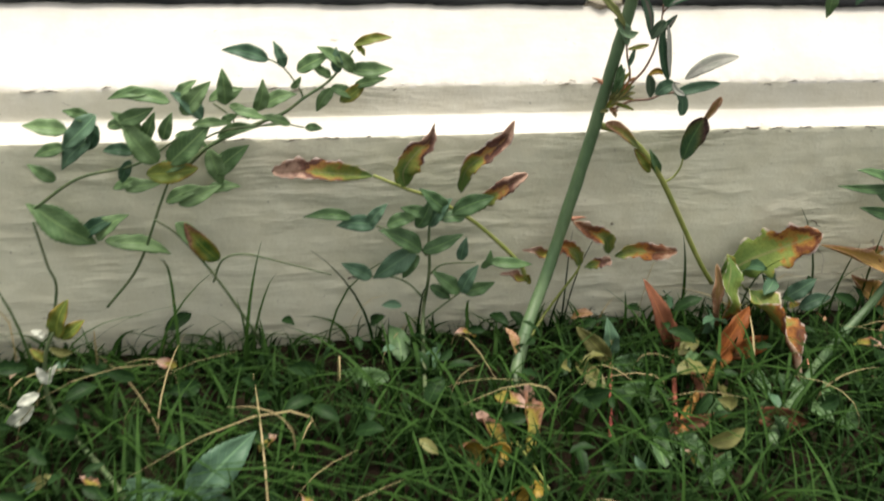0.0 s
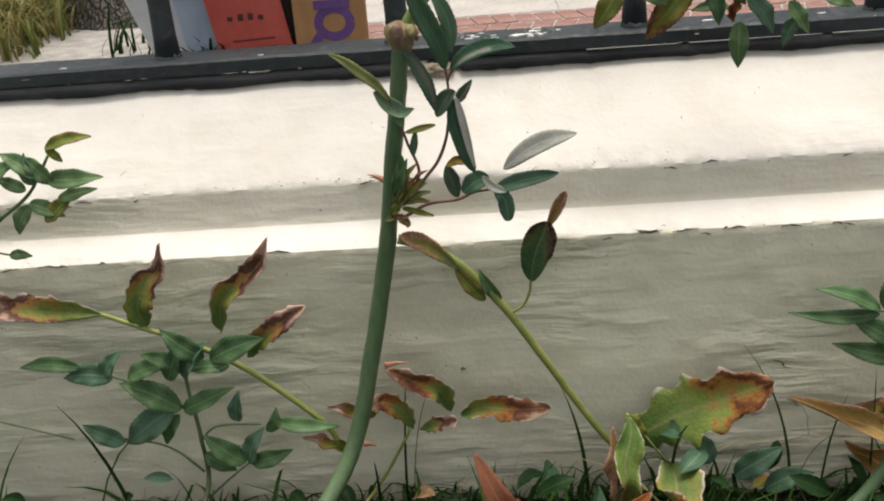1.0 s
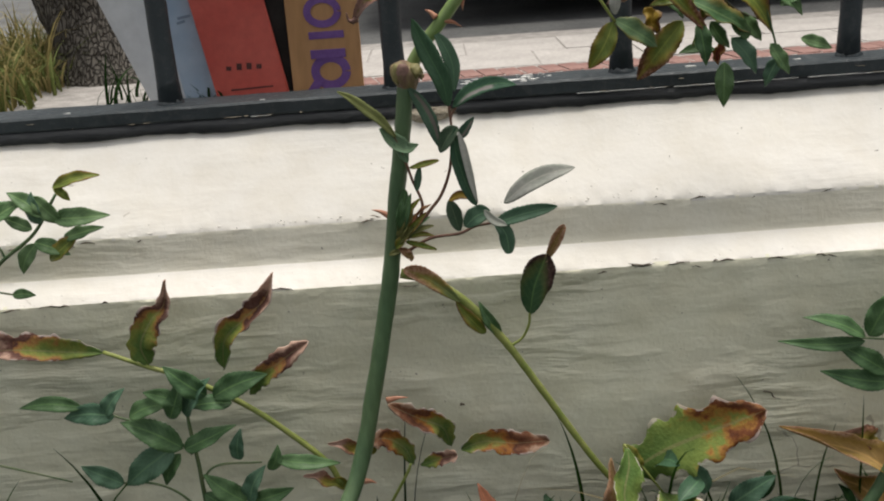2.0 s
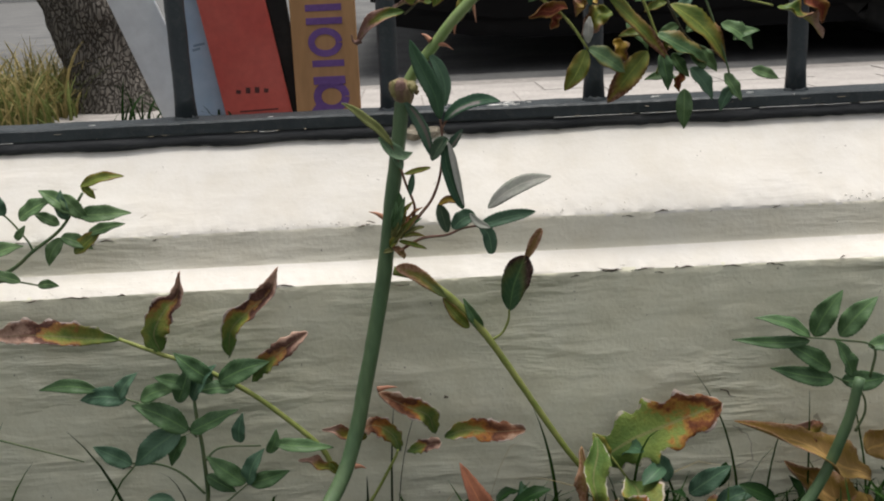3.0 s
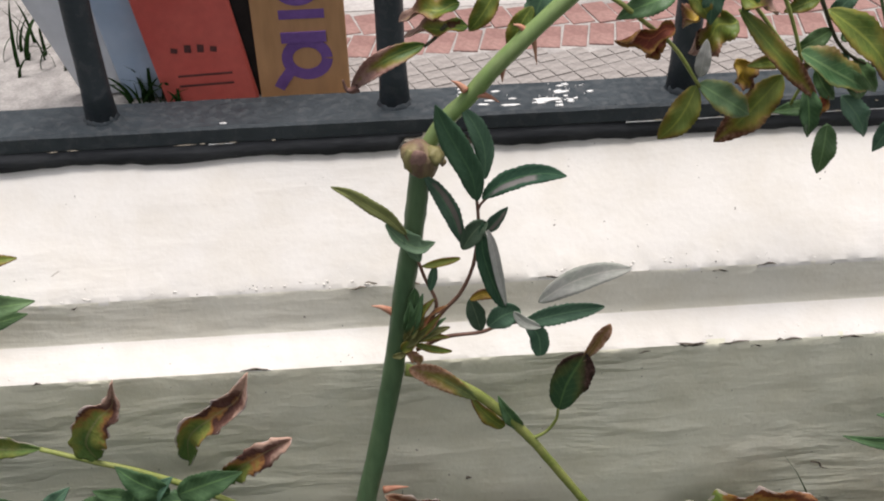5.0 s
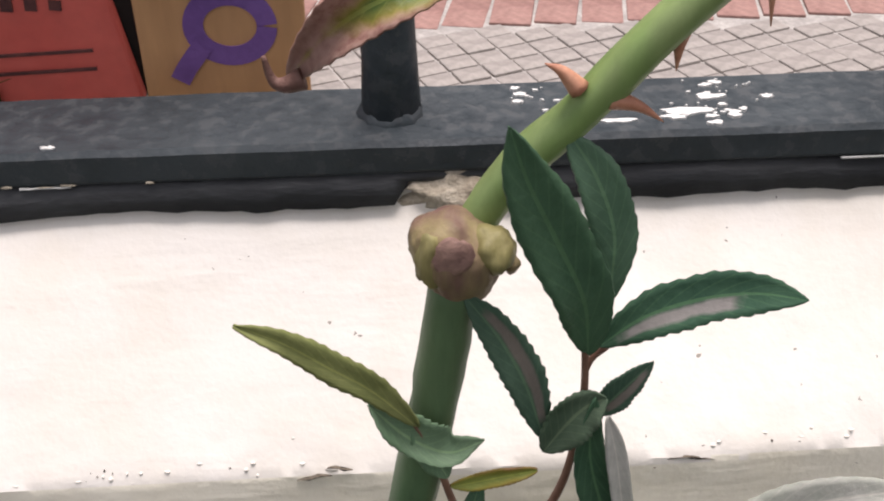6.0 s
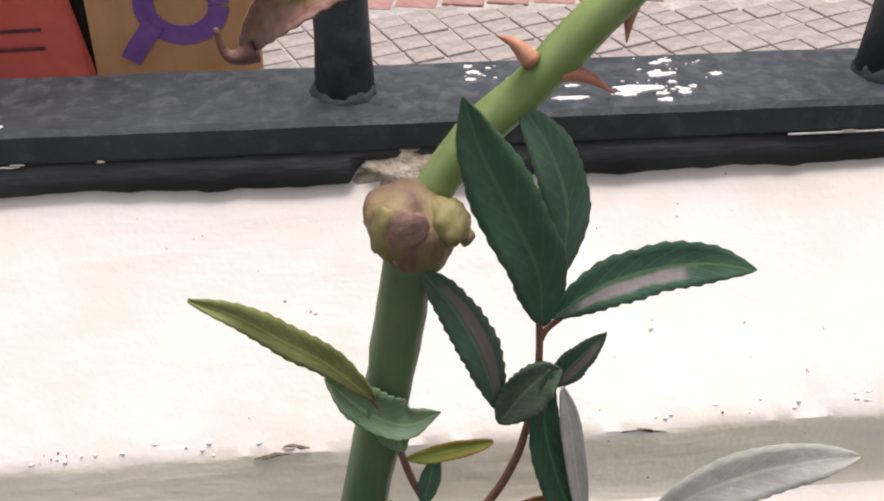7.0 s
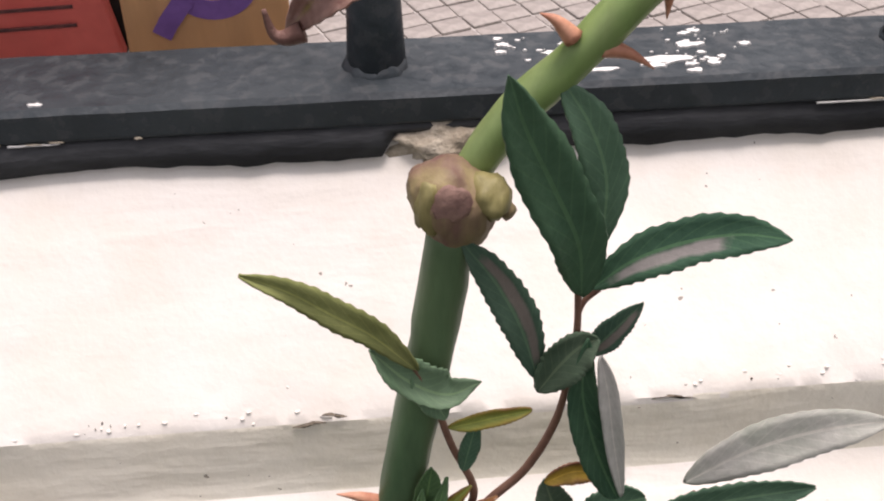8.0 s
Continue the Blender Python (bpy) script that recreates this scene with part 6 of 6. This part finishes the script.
MARKS = [arc(cx + 0.002, 0.3065, 0.0095, 0, 357, 32, 1.15), [(cx - 0.0065, 0.3010), (cx - 0.0125, 0.2935), (cx - 0.0150, 0.2895)],
         [(cx + 0.0135, 0.3190), (cx - 0.0110, 0.3190)], [(cx + 0.0135, 0.3320), (cx - 0.0110, 0.3320)],
         arc(cx, 0.3480, 0.0085, 0, 357, 28, 1.25), [(cx - 0.0135, 0.3640), (cx + 0.0140, 0.3640)], [(cx - 0.0135, 0.3740), (cx + 0.0140, 0.3740)]]
for k, stroke in enumerate(MARKS):
    strip(card, "print_mark", stroke, 0.0050 if k > 2 else 0.0060, YB - 0.0003 * (k % 3), M_PURPLE)
# No real board: a black panel stands in for the shaded gap behind.
dark_gap_panel = board("dark_gap_panel", -0.0905, -0.0705, -0.10, YB + 0.011, 0.36, M_TYRE, "black panel added for the dark gap between the red board and the cardboard")
blue = board("blue_board", -0.156, -0.108, -0.15, YB + 0.014, 0.42, M_BLUE_BOARD, "glossy pale blue board with faded print")
for k, (x, z, w) in enumerate([(-0.155, 0.349, 0.009), (-0.143, 0.3455, 0.014), (-0.156, 0.3455, 0.006)]):
    strip(blue, "print_bar", [(x, z), (x + w, z + 0.0015)], 0.0018, YB + 0.014, M_FADEDPRINT)
white = board("white_board", -0.182, -0.146, -0.36, YB + 0.022, 0.40, M_WHITE_BOARD, "weathered white board leaning beside the blue one")

# ---- the street tree and the grass round it ----
tree = thing("street_tree", (-0.285, 0.30, STREET), "rough grey-brown tree trunk at the street edge", "tree")


def trunk_bm():
    bm = tube_bm([(-0.266, 0.30, STREET - 0.02), (-0.274, 0.30, STREET + 0.03), (-0.289, 0.302, 0.36), (-0.335, 0.31, 0.55), (-0.37, 0.32, 0.85), (-0.38, 0.33, 1.3)], 0.054, 0.041, 56, 0.0, 26)
    for v in bm.verts:
        p = v.co
        flare = max(0.0, 1 - (p.z - STREET) / 0.05)
        cxx = -0.268 - (p.z - STREET) * 0.26
        off = Vector((p.x - cxx, p.y - 0.30, 0))
        ridge = noise.noise(Vector((p.x * 70, p.y * 70, p.z * 20))) * 0.0075 + noise.noise(Vector((p.x * 190, p.y * 190, p.z * 70))) * 0.0018
        v.co += off.normalized() * ridge + off * flare ** 2 * 0.30
    return bm


part("trunk", trunk_bm(), M_BARK, tree)


def blades(name, spots, material, label, category, h0, h1, w0, lean, seed, seg=5, near=False):
    """Many curved blades in one mesh, each rooted at its own spot."""
    r = random.Random(seed)
    bm = bmesh.new()
    uv = bm.loops.layers.uv.new("UVMap")
    for x, y, z in spots:
        h, w = r.uniform(h0, h1), w0 * r.uniform(0.6, 1.3)
        if near:
            h *= min(0.8, 0.45 + 3.0 * (-0.086 - y))
        a = r.uniform(0, 2 * math.pi)
        out = Vector((math.cos(a), math.sin(a), 0))
        side = Vector((-out.y, out.x, 0)) * 0.6 + Vector((0.8, 0, 0)) * r.choice((-1, 1)) * 0.6
        side.normalize()
        bend = lean * r.uniform(0.2, 1.3)
        rows = []
        for i in range(seg + 1):
            u = i / seg
            p = Vector((x, y, z)) + out * (bend * h * u ** 2) + Vector((0, 0, h * (u - 0.35 * bend * u ** 3)))
            p.y = min(p.y, -0.083) if y < 0 else p.y
            half = w * (1 - u ** 2.2) * 0.5 + 0.00012
            rows.append(((bm.verts.new(p - side * half), (u, 0.0)), (bm.verts.new(p + out * half * 0.35), (u, 0.5)), (bm.verts.new(p + side * half), (u, 1.0))))
        for r0, r1 in zip(rows, rows[1:]):
            for k in range(2):
                quad = (r0[k], r0[k + 1], r1[k + 1], r1[k])
                f = bm.faces.new([q[0] for q in quad])
                for loop, q in zip(f.loops, quad):
                    loop[uv].uv = q[1]
    return tagged(finish(name, bm, material), label, category, kind="stuff")


def scatter(n, x0, x1, y0, y1, z, seed, clump=0.0):
    r = random.Random(seed)
    spots = []
    while len(spots) < n:
        x, y = r.uniform(x0, x1), y1 - (y1 - y0) * r.random() ** 1.2
        if clump and noise.noise(Vector((x * 11, y * 11, seed))) < r.uniform(-0.6, 0.25) * clump:
            continue
        spots.append((x, y, z))
    return spots


blades("dry_grass_tuft", scatter(1300, -0.56, -0.305, 0.12, 0.40, STREET - 0.002, 5), M_OCHREGRASS, "straw-coloured grass round the tree foot", "grass", 0.025, 0.085, 0.0020, 0.9, 5)
blades("grass_tuft", scatter(1500, -0.56, -0.295, 0.12, 0.40, STREET - 0.002, 55), M_TUFT, "olive green grass round the tree foot", "grass", 0.02, 0.065, 0.0022, 0.9, 55)
blades("street_weeds", scatter(60, -0.24, -0.115, 0.10, 0.16, STREET - 0.002, 6), M_BLADE_SHADED, "dark weeds between the tree and the boards", "grass", 0.02, 0.05, 0.0028, 0.8, 6)
blades("street_weeds", scatter(34, -0.150, -0.120, 0.045, 0.066, STREET - 0.002, 16), M_BLADE_SHADED, "dark weeds growing at the foot of the boards", "grass", 0.012, 0.034, 0.0022, 0.9, 16)

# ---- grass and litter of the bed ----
blades("lawn_grass", scatter(5200, -2.4, 2.4, -1.5, -0.40, 0.0, 51, 1.0), M_BLADE_SHADED, "lawn grass of the garden, its green darkened like shaded blades", "grass", 0.03, 0.07, 0.005, 1.2, 51, 3)
blades("lawn_grass", scatter(7600, -0.95, 0.62, -0.42, -0.086, 0.0, 21, 1.0), M_BLADE_SHADED, "dense grass at the foot of the wall, shade put into its green", "grass", 0.025, 0.07, 0.0034, 1.2, 21, near=True)
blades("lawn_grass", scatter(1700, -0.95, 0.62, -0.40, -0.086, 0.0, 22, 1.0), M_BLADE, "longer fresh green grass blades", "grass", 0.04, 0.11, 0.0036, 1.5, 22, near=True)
blades("tall_grass", scatter(10, 0.10, 0.36, -0.12, -0.088, 0.0, 23), M_BLADE, "tall thin grass blades against the wall", "grass", 0.09, 0.15, 0.0024, 0.45, 23, 7)
blades("tall_grass", scatter(12, -0.48, -0.22, -0.14, -0.09, 0.0, 24), M_BLADE, "tall bent grass blades against the wall", "grass", 0.08, 0.14, 0.0026, 0.8, 24, 7)
blades("tall_grass", scatter(5, -0.20, 0.05, -0.13, -0.09, 0.0, 26), M_BLADE_SHADED, "thin grass blades against the wall", "grass", 0.07, 0.12, 0.0022, 0.5, 26, 7)
blades("straw", scatter(80, -0.9, 0.6, -0.38, -0.09, 0.012, 25), M_STRAW, "dry straw blades among the grass", "straw", 0.03, 0.09, 0.0017, 1.5, 25)


def small_leaves(name, n, material, label, category, size, z0, z1, seed, y0=-0.38, x0=-0.9, x1=0.6):
    """Many small separate leaves of low weeds or litter in one mesh."""
    r = random.Random(seed)
    bm = bmesh.new()
    uv = bm.loops.layers.uv.new("UVMap")
    for _ in range(n):
        x, y, z = r.uniform(x0, x1), r.uniform(y0, -0.095), r.uniform(z0, z1)
        s, a, e = size * r.uniform(0.6, 1.3), r.uniform(0, 2 * math.pi), r.uniform(-0.3, 0.7)
        tip = (x + s * math.cos(a) * math.cos(e), min(-0.085, y + s * math.sin(a) * math.cos(e)), max(0.004, z + s * math.sin(e)))
        leaf_verts(bm, uv, (x, y, z), tip, s * r.uniform(0.4, 0.6), 0.3, 0.12, r.uniform(-40, 40), 6, 0.0, (0, -0.5, 0.85))
    return tagged(finish(name, bm, material), label, category, kind="stuff")


small_leaves("low_weeds", 240, M_WEED_SHADED, "small weed leaves in the grass, their green darkened as if in shade", "weeds", 0.022, 0.012, 0.05, 31)
small_leaves("low_weeds", 9, M_GREEN2, "small blue-green clover leaves in the grass", "weeds", 0.018, 0.012, 0.055, 32)
small_leaves("low_weeds", 14, M_OLIVE, "olive weed leaves in the grass", "weeds", 0.026, 0.012, 0.045, 33)
small_leaves("low_weeds", 9, M_DEEP, "broad deep green weed leaves by the rose shoots", "weeds", 0.030, 0.02, 0.06, 36, -0.30, 0.02, 0.42)
small_leaves("leaf_litter", 18, M_DRY, "brown fallen leaves on the soil", "leaf litter", 0.024, 0.008, 0.03, 34)
small_leaves("leaf_litter", 8, M_TAN, "pale dry fallen leaves on the soil", "leaf litter", 0.02, 0.008, 0.04, 35)

# ---- the car parked across the pavement ----
KERB = -0.31
car = thing("parked_car", (2.0, KERB + 1.65, STREET), "black parked car beyond the pavement", "car")
M_GLASS = surface("dark_glass", (0.010, 0.012, 0.014), (0.014, 0.016, 0.018), 5, 0.08, 0.0, depth=0.0, spec=0.5)
M_LAMP = surface("headlight_lens", (0.45, 0.46, 0.47), (0.55, 0.56, 0.57), 20, 0.15, 0.0, depth=0.0)


def prism(side, y0, y1, inset=0.0, bevel=0.025):
    """A body part: a side outline (x, z) drawn from y0 to y1, drawn in towards its top."""
    bm = bmesh.new()
    top = max(z for _, z in side)
    low = min(z for _, z in side)
    k = [inset * (z - low) / (top - low) for _, z in side]
    a = [bm.verts.new((x - 0.03, KERB + y0 + d, STREET + z)) for (x, z), d in zip(side, k)]
    b = [bm.verts.new((x - 0.03, KERB + y1 - d, STREET + z)) for (x, z), d in zip(side, k)]
    bm.faces.new(a)
    bm.faces.new(b[::-1])
    for i in range(len(side)):
        j = (i + 1) % len(side)
        bm.faces.new((a[j], a[i], b[i], b[j]))
    bmesh.ops.recalc_face_normals(bm, faces=bm.faces[:])
    bmesh.ops.bevel(bm, geom=bm.edges[:], offset=bevel, segments=3, affect="EDGES")
    return bm


# Black body, hung low, also stands for the deep shade beneath the car.
part("body", prism([(0.0, 0.06), (0.0, 0.52), (0.14, 0.68), (1.0, 0.82), (3.7, 0.88), (4.1, 0.84), (4.15, 0.30), (4.0, 0.05), (0.15, 0.035)], 0.80, 2.50, 0.05), M_CAR, car)
part("cabin", prism([(0.95, 0.80), (1.6, 1.32), (3.0, 1.36), (3.75, 0.86)], 0.86, 2.44, 0.16), M_CAR, car)
part("windscreen", prism([(1.03, 0.875), (1.55, 1.29), (1.53, 1.31), (1.00, 0.885)], 1.02, 2.28, 0.06, 0.004), M_GLASS, car)
part("rear_window", prism([(3.64, 0.94), (3.10, 1.32), (3.13, 1.335), (3.68, 0.95)], 1.02, 2.28, 0.06, 0.004), M_GLASS, car)
for x0, x1 in ((1.45, 2.2), (2.28, 3.1)):
    for y0, y1 in ((0.855, 1.00), (2.30, 2.445)):
        part("side_window", prism([(x0, 0.92), (x0 + 0.12, 1.24), (x1 - 0.05, 1.26), (x1, 0.92)], y0 + (0.03 if y0 < 1.5 else 0), y1 - (0.03 if y0 > 1.5 else 0), 0.05, 0.004), M_GLASS, car)
for y in (0.90, 2.16):
    part("headlight", prism([(-0.01, 0.46), (0.0, 0.58), (0.12, 0.62), (0.14, 0.48)], y, y + 0.24, 0.0, 0.01), M_LAMP, car)
part("bumper", prism([(-0.05, 0.16), (-0.05, 0.36), (0.10, 0.38), (0.12, 0.15)], 0.84, 2.46, 0.0, 0.03), M_TYRE, car)


def wheel(x, y):
    bm = bmesh.new()
    bmesh.ops.create_cone(bm, cap_ends=True, segments=40, radius1=0.30, radius2=0.30, depth=0.19, matrix=Matrix.Rotation(radians(90), 4, "X"))
    bmesh.ops.bevel(bm, geom=bm.edges[:], offset=0.03, segments=3, affect="EDGES")
    for v in bm.verts:
        v.co += Vector((x, KERB + y, STREET + 0.296))
    w = part("wheel", bm, M_TYRE, car)
    bm = bmesh.new()
    bmesh.ops.create_cone(bm, cap_ends=True, segments=32, radius1=0.19, radius2=0.17, depth=0.20, matrix=Matrix.Rotation(radians(90), 4, "X"))
    for v in bm.verts:
        v.co += Vector((x, KERB + y, STREET + 0.296))
    part("rim", bm, M_RIM, w)


for x in (0.72, 3.25):
    for y in (0.885, 2.415):
        wheel(x, y)

# ---- the far side of the street ----
tagged(finish("wall_street", box_bm((-60, 14, STREET - 0.05), (60, 14.3, STREET + 3.2)), M_PLASTER, smooth=False), "plain pale wall across the street", "wall", kind="structure")

# ---- the pavers ----


def paver_mesh(name, lx, ly, material):
    bm = box_bm((-lx / 2, -ly / 2, -0.0016), (lx / 2, ly / 2, 0.0), 0.0007)
    me = bpy.data.meshes.new(name)
    bm.to_mesh(me)
    bm.free()
    me.materials.append(material)
    return me


def paver(me, name, x, y, turn, z=0.0):
    ob = new(name, me)
    ob.parent = pavement
    ob.matrix_basis = Matrix.Translation((x, y, STREET + z)) @ Matrix.Rotation(turn, 4, "Z")
    return ob


pr = random.Random(3)
BRICK = paver_mesh("brick", 0.0152, 0.0325, M_PINK)
for i in range(62):
    x = -0.07 + i * 0.0168
    for row, y in enumerate((0.1195, 0.1545)):
        paver(BRICK, "brick", x + 0.006 * row, y, radians((-12, 12)[row]) + pr.uniform(-0.04, 0.04), pr.uniform(-0.0004, 0.0004))
TILE = paver_mesh("tile", 0.0108, 0.0092, M_TILE)
ca, sa = math.cos(radians(21)), math.sin(radians(21))
for i in range(-12, 44):
    for j in range(-20, 16):
        x, y = i * 0.0114, j * 0.0098
        x, y = 0.02 + x * ca - y * sa, 0.05 + x * sa + y * ca
        if -0.03 < x < 0.42 and 0.036 < y < 0.099:
            paver(TILE, "tile", x, y, radians(21) + pr.uniform(-0.03, 0.03), pr.uniform(-0.0004, 0.0004))
SLAB = paver_mesh("slab", 0.088, 0.080, M_SLAB)
for i in range(-1, 14):
    for j in range(2):
        paver(SLAB, "slab", -0.02 + i * 0.0895 + 0.03 * j, 0.2165 + j * 0.0815, pr.uniform(-0.01, 0.01), pr.uniform(-0.0005, 0.0005))
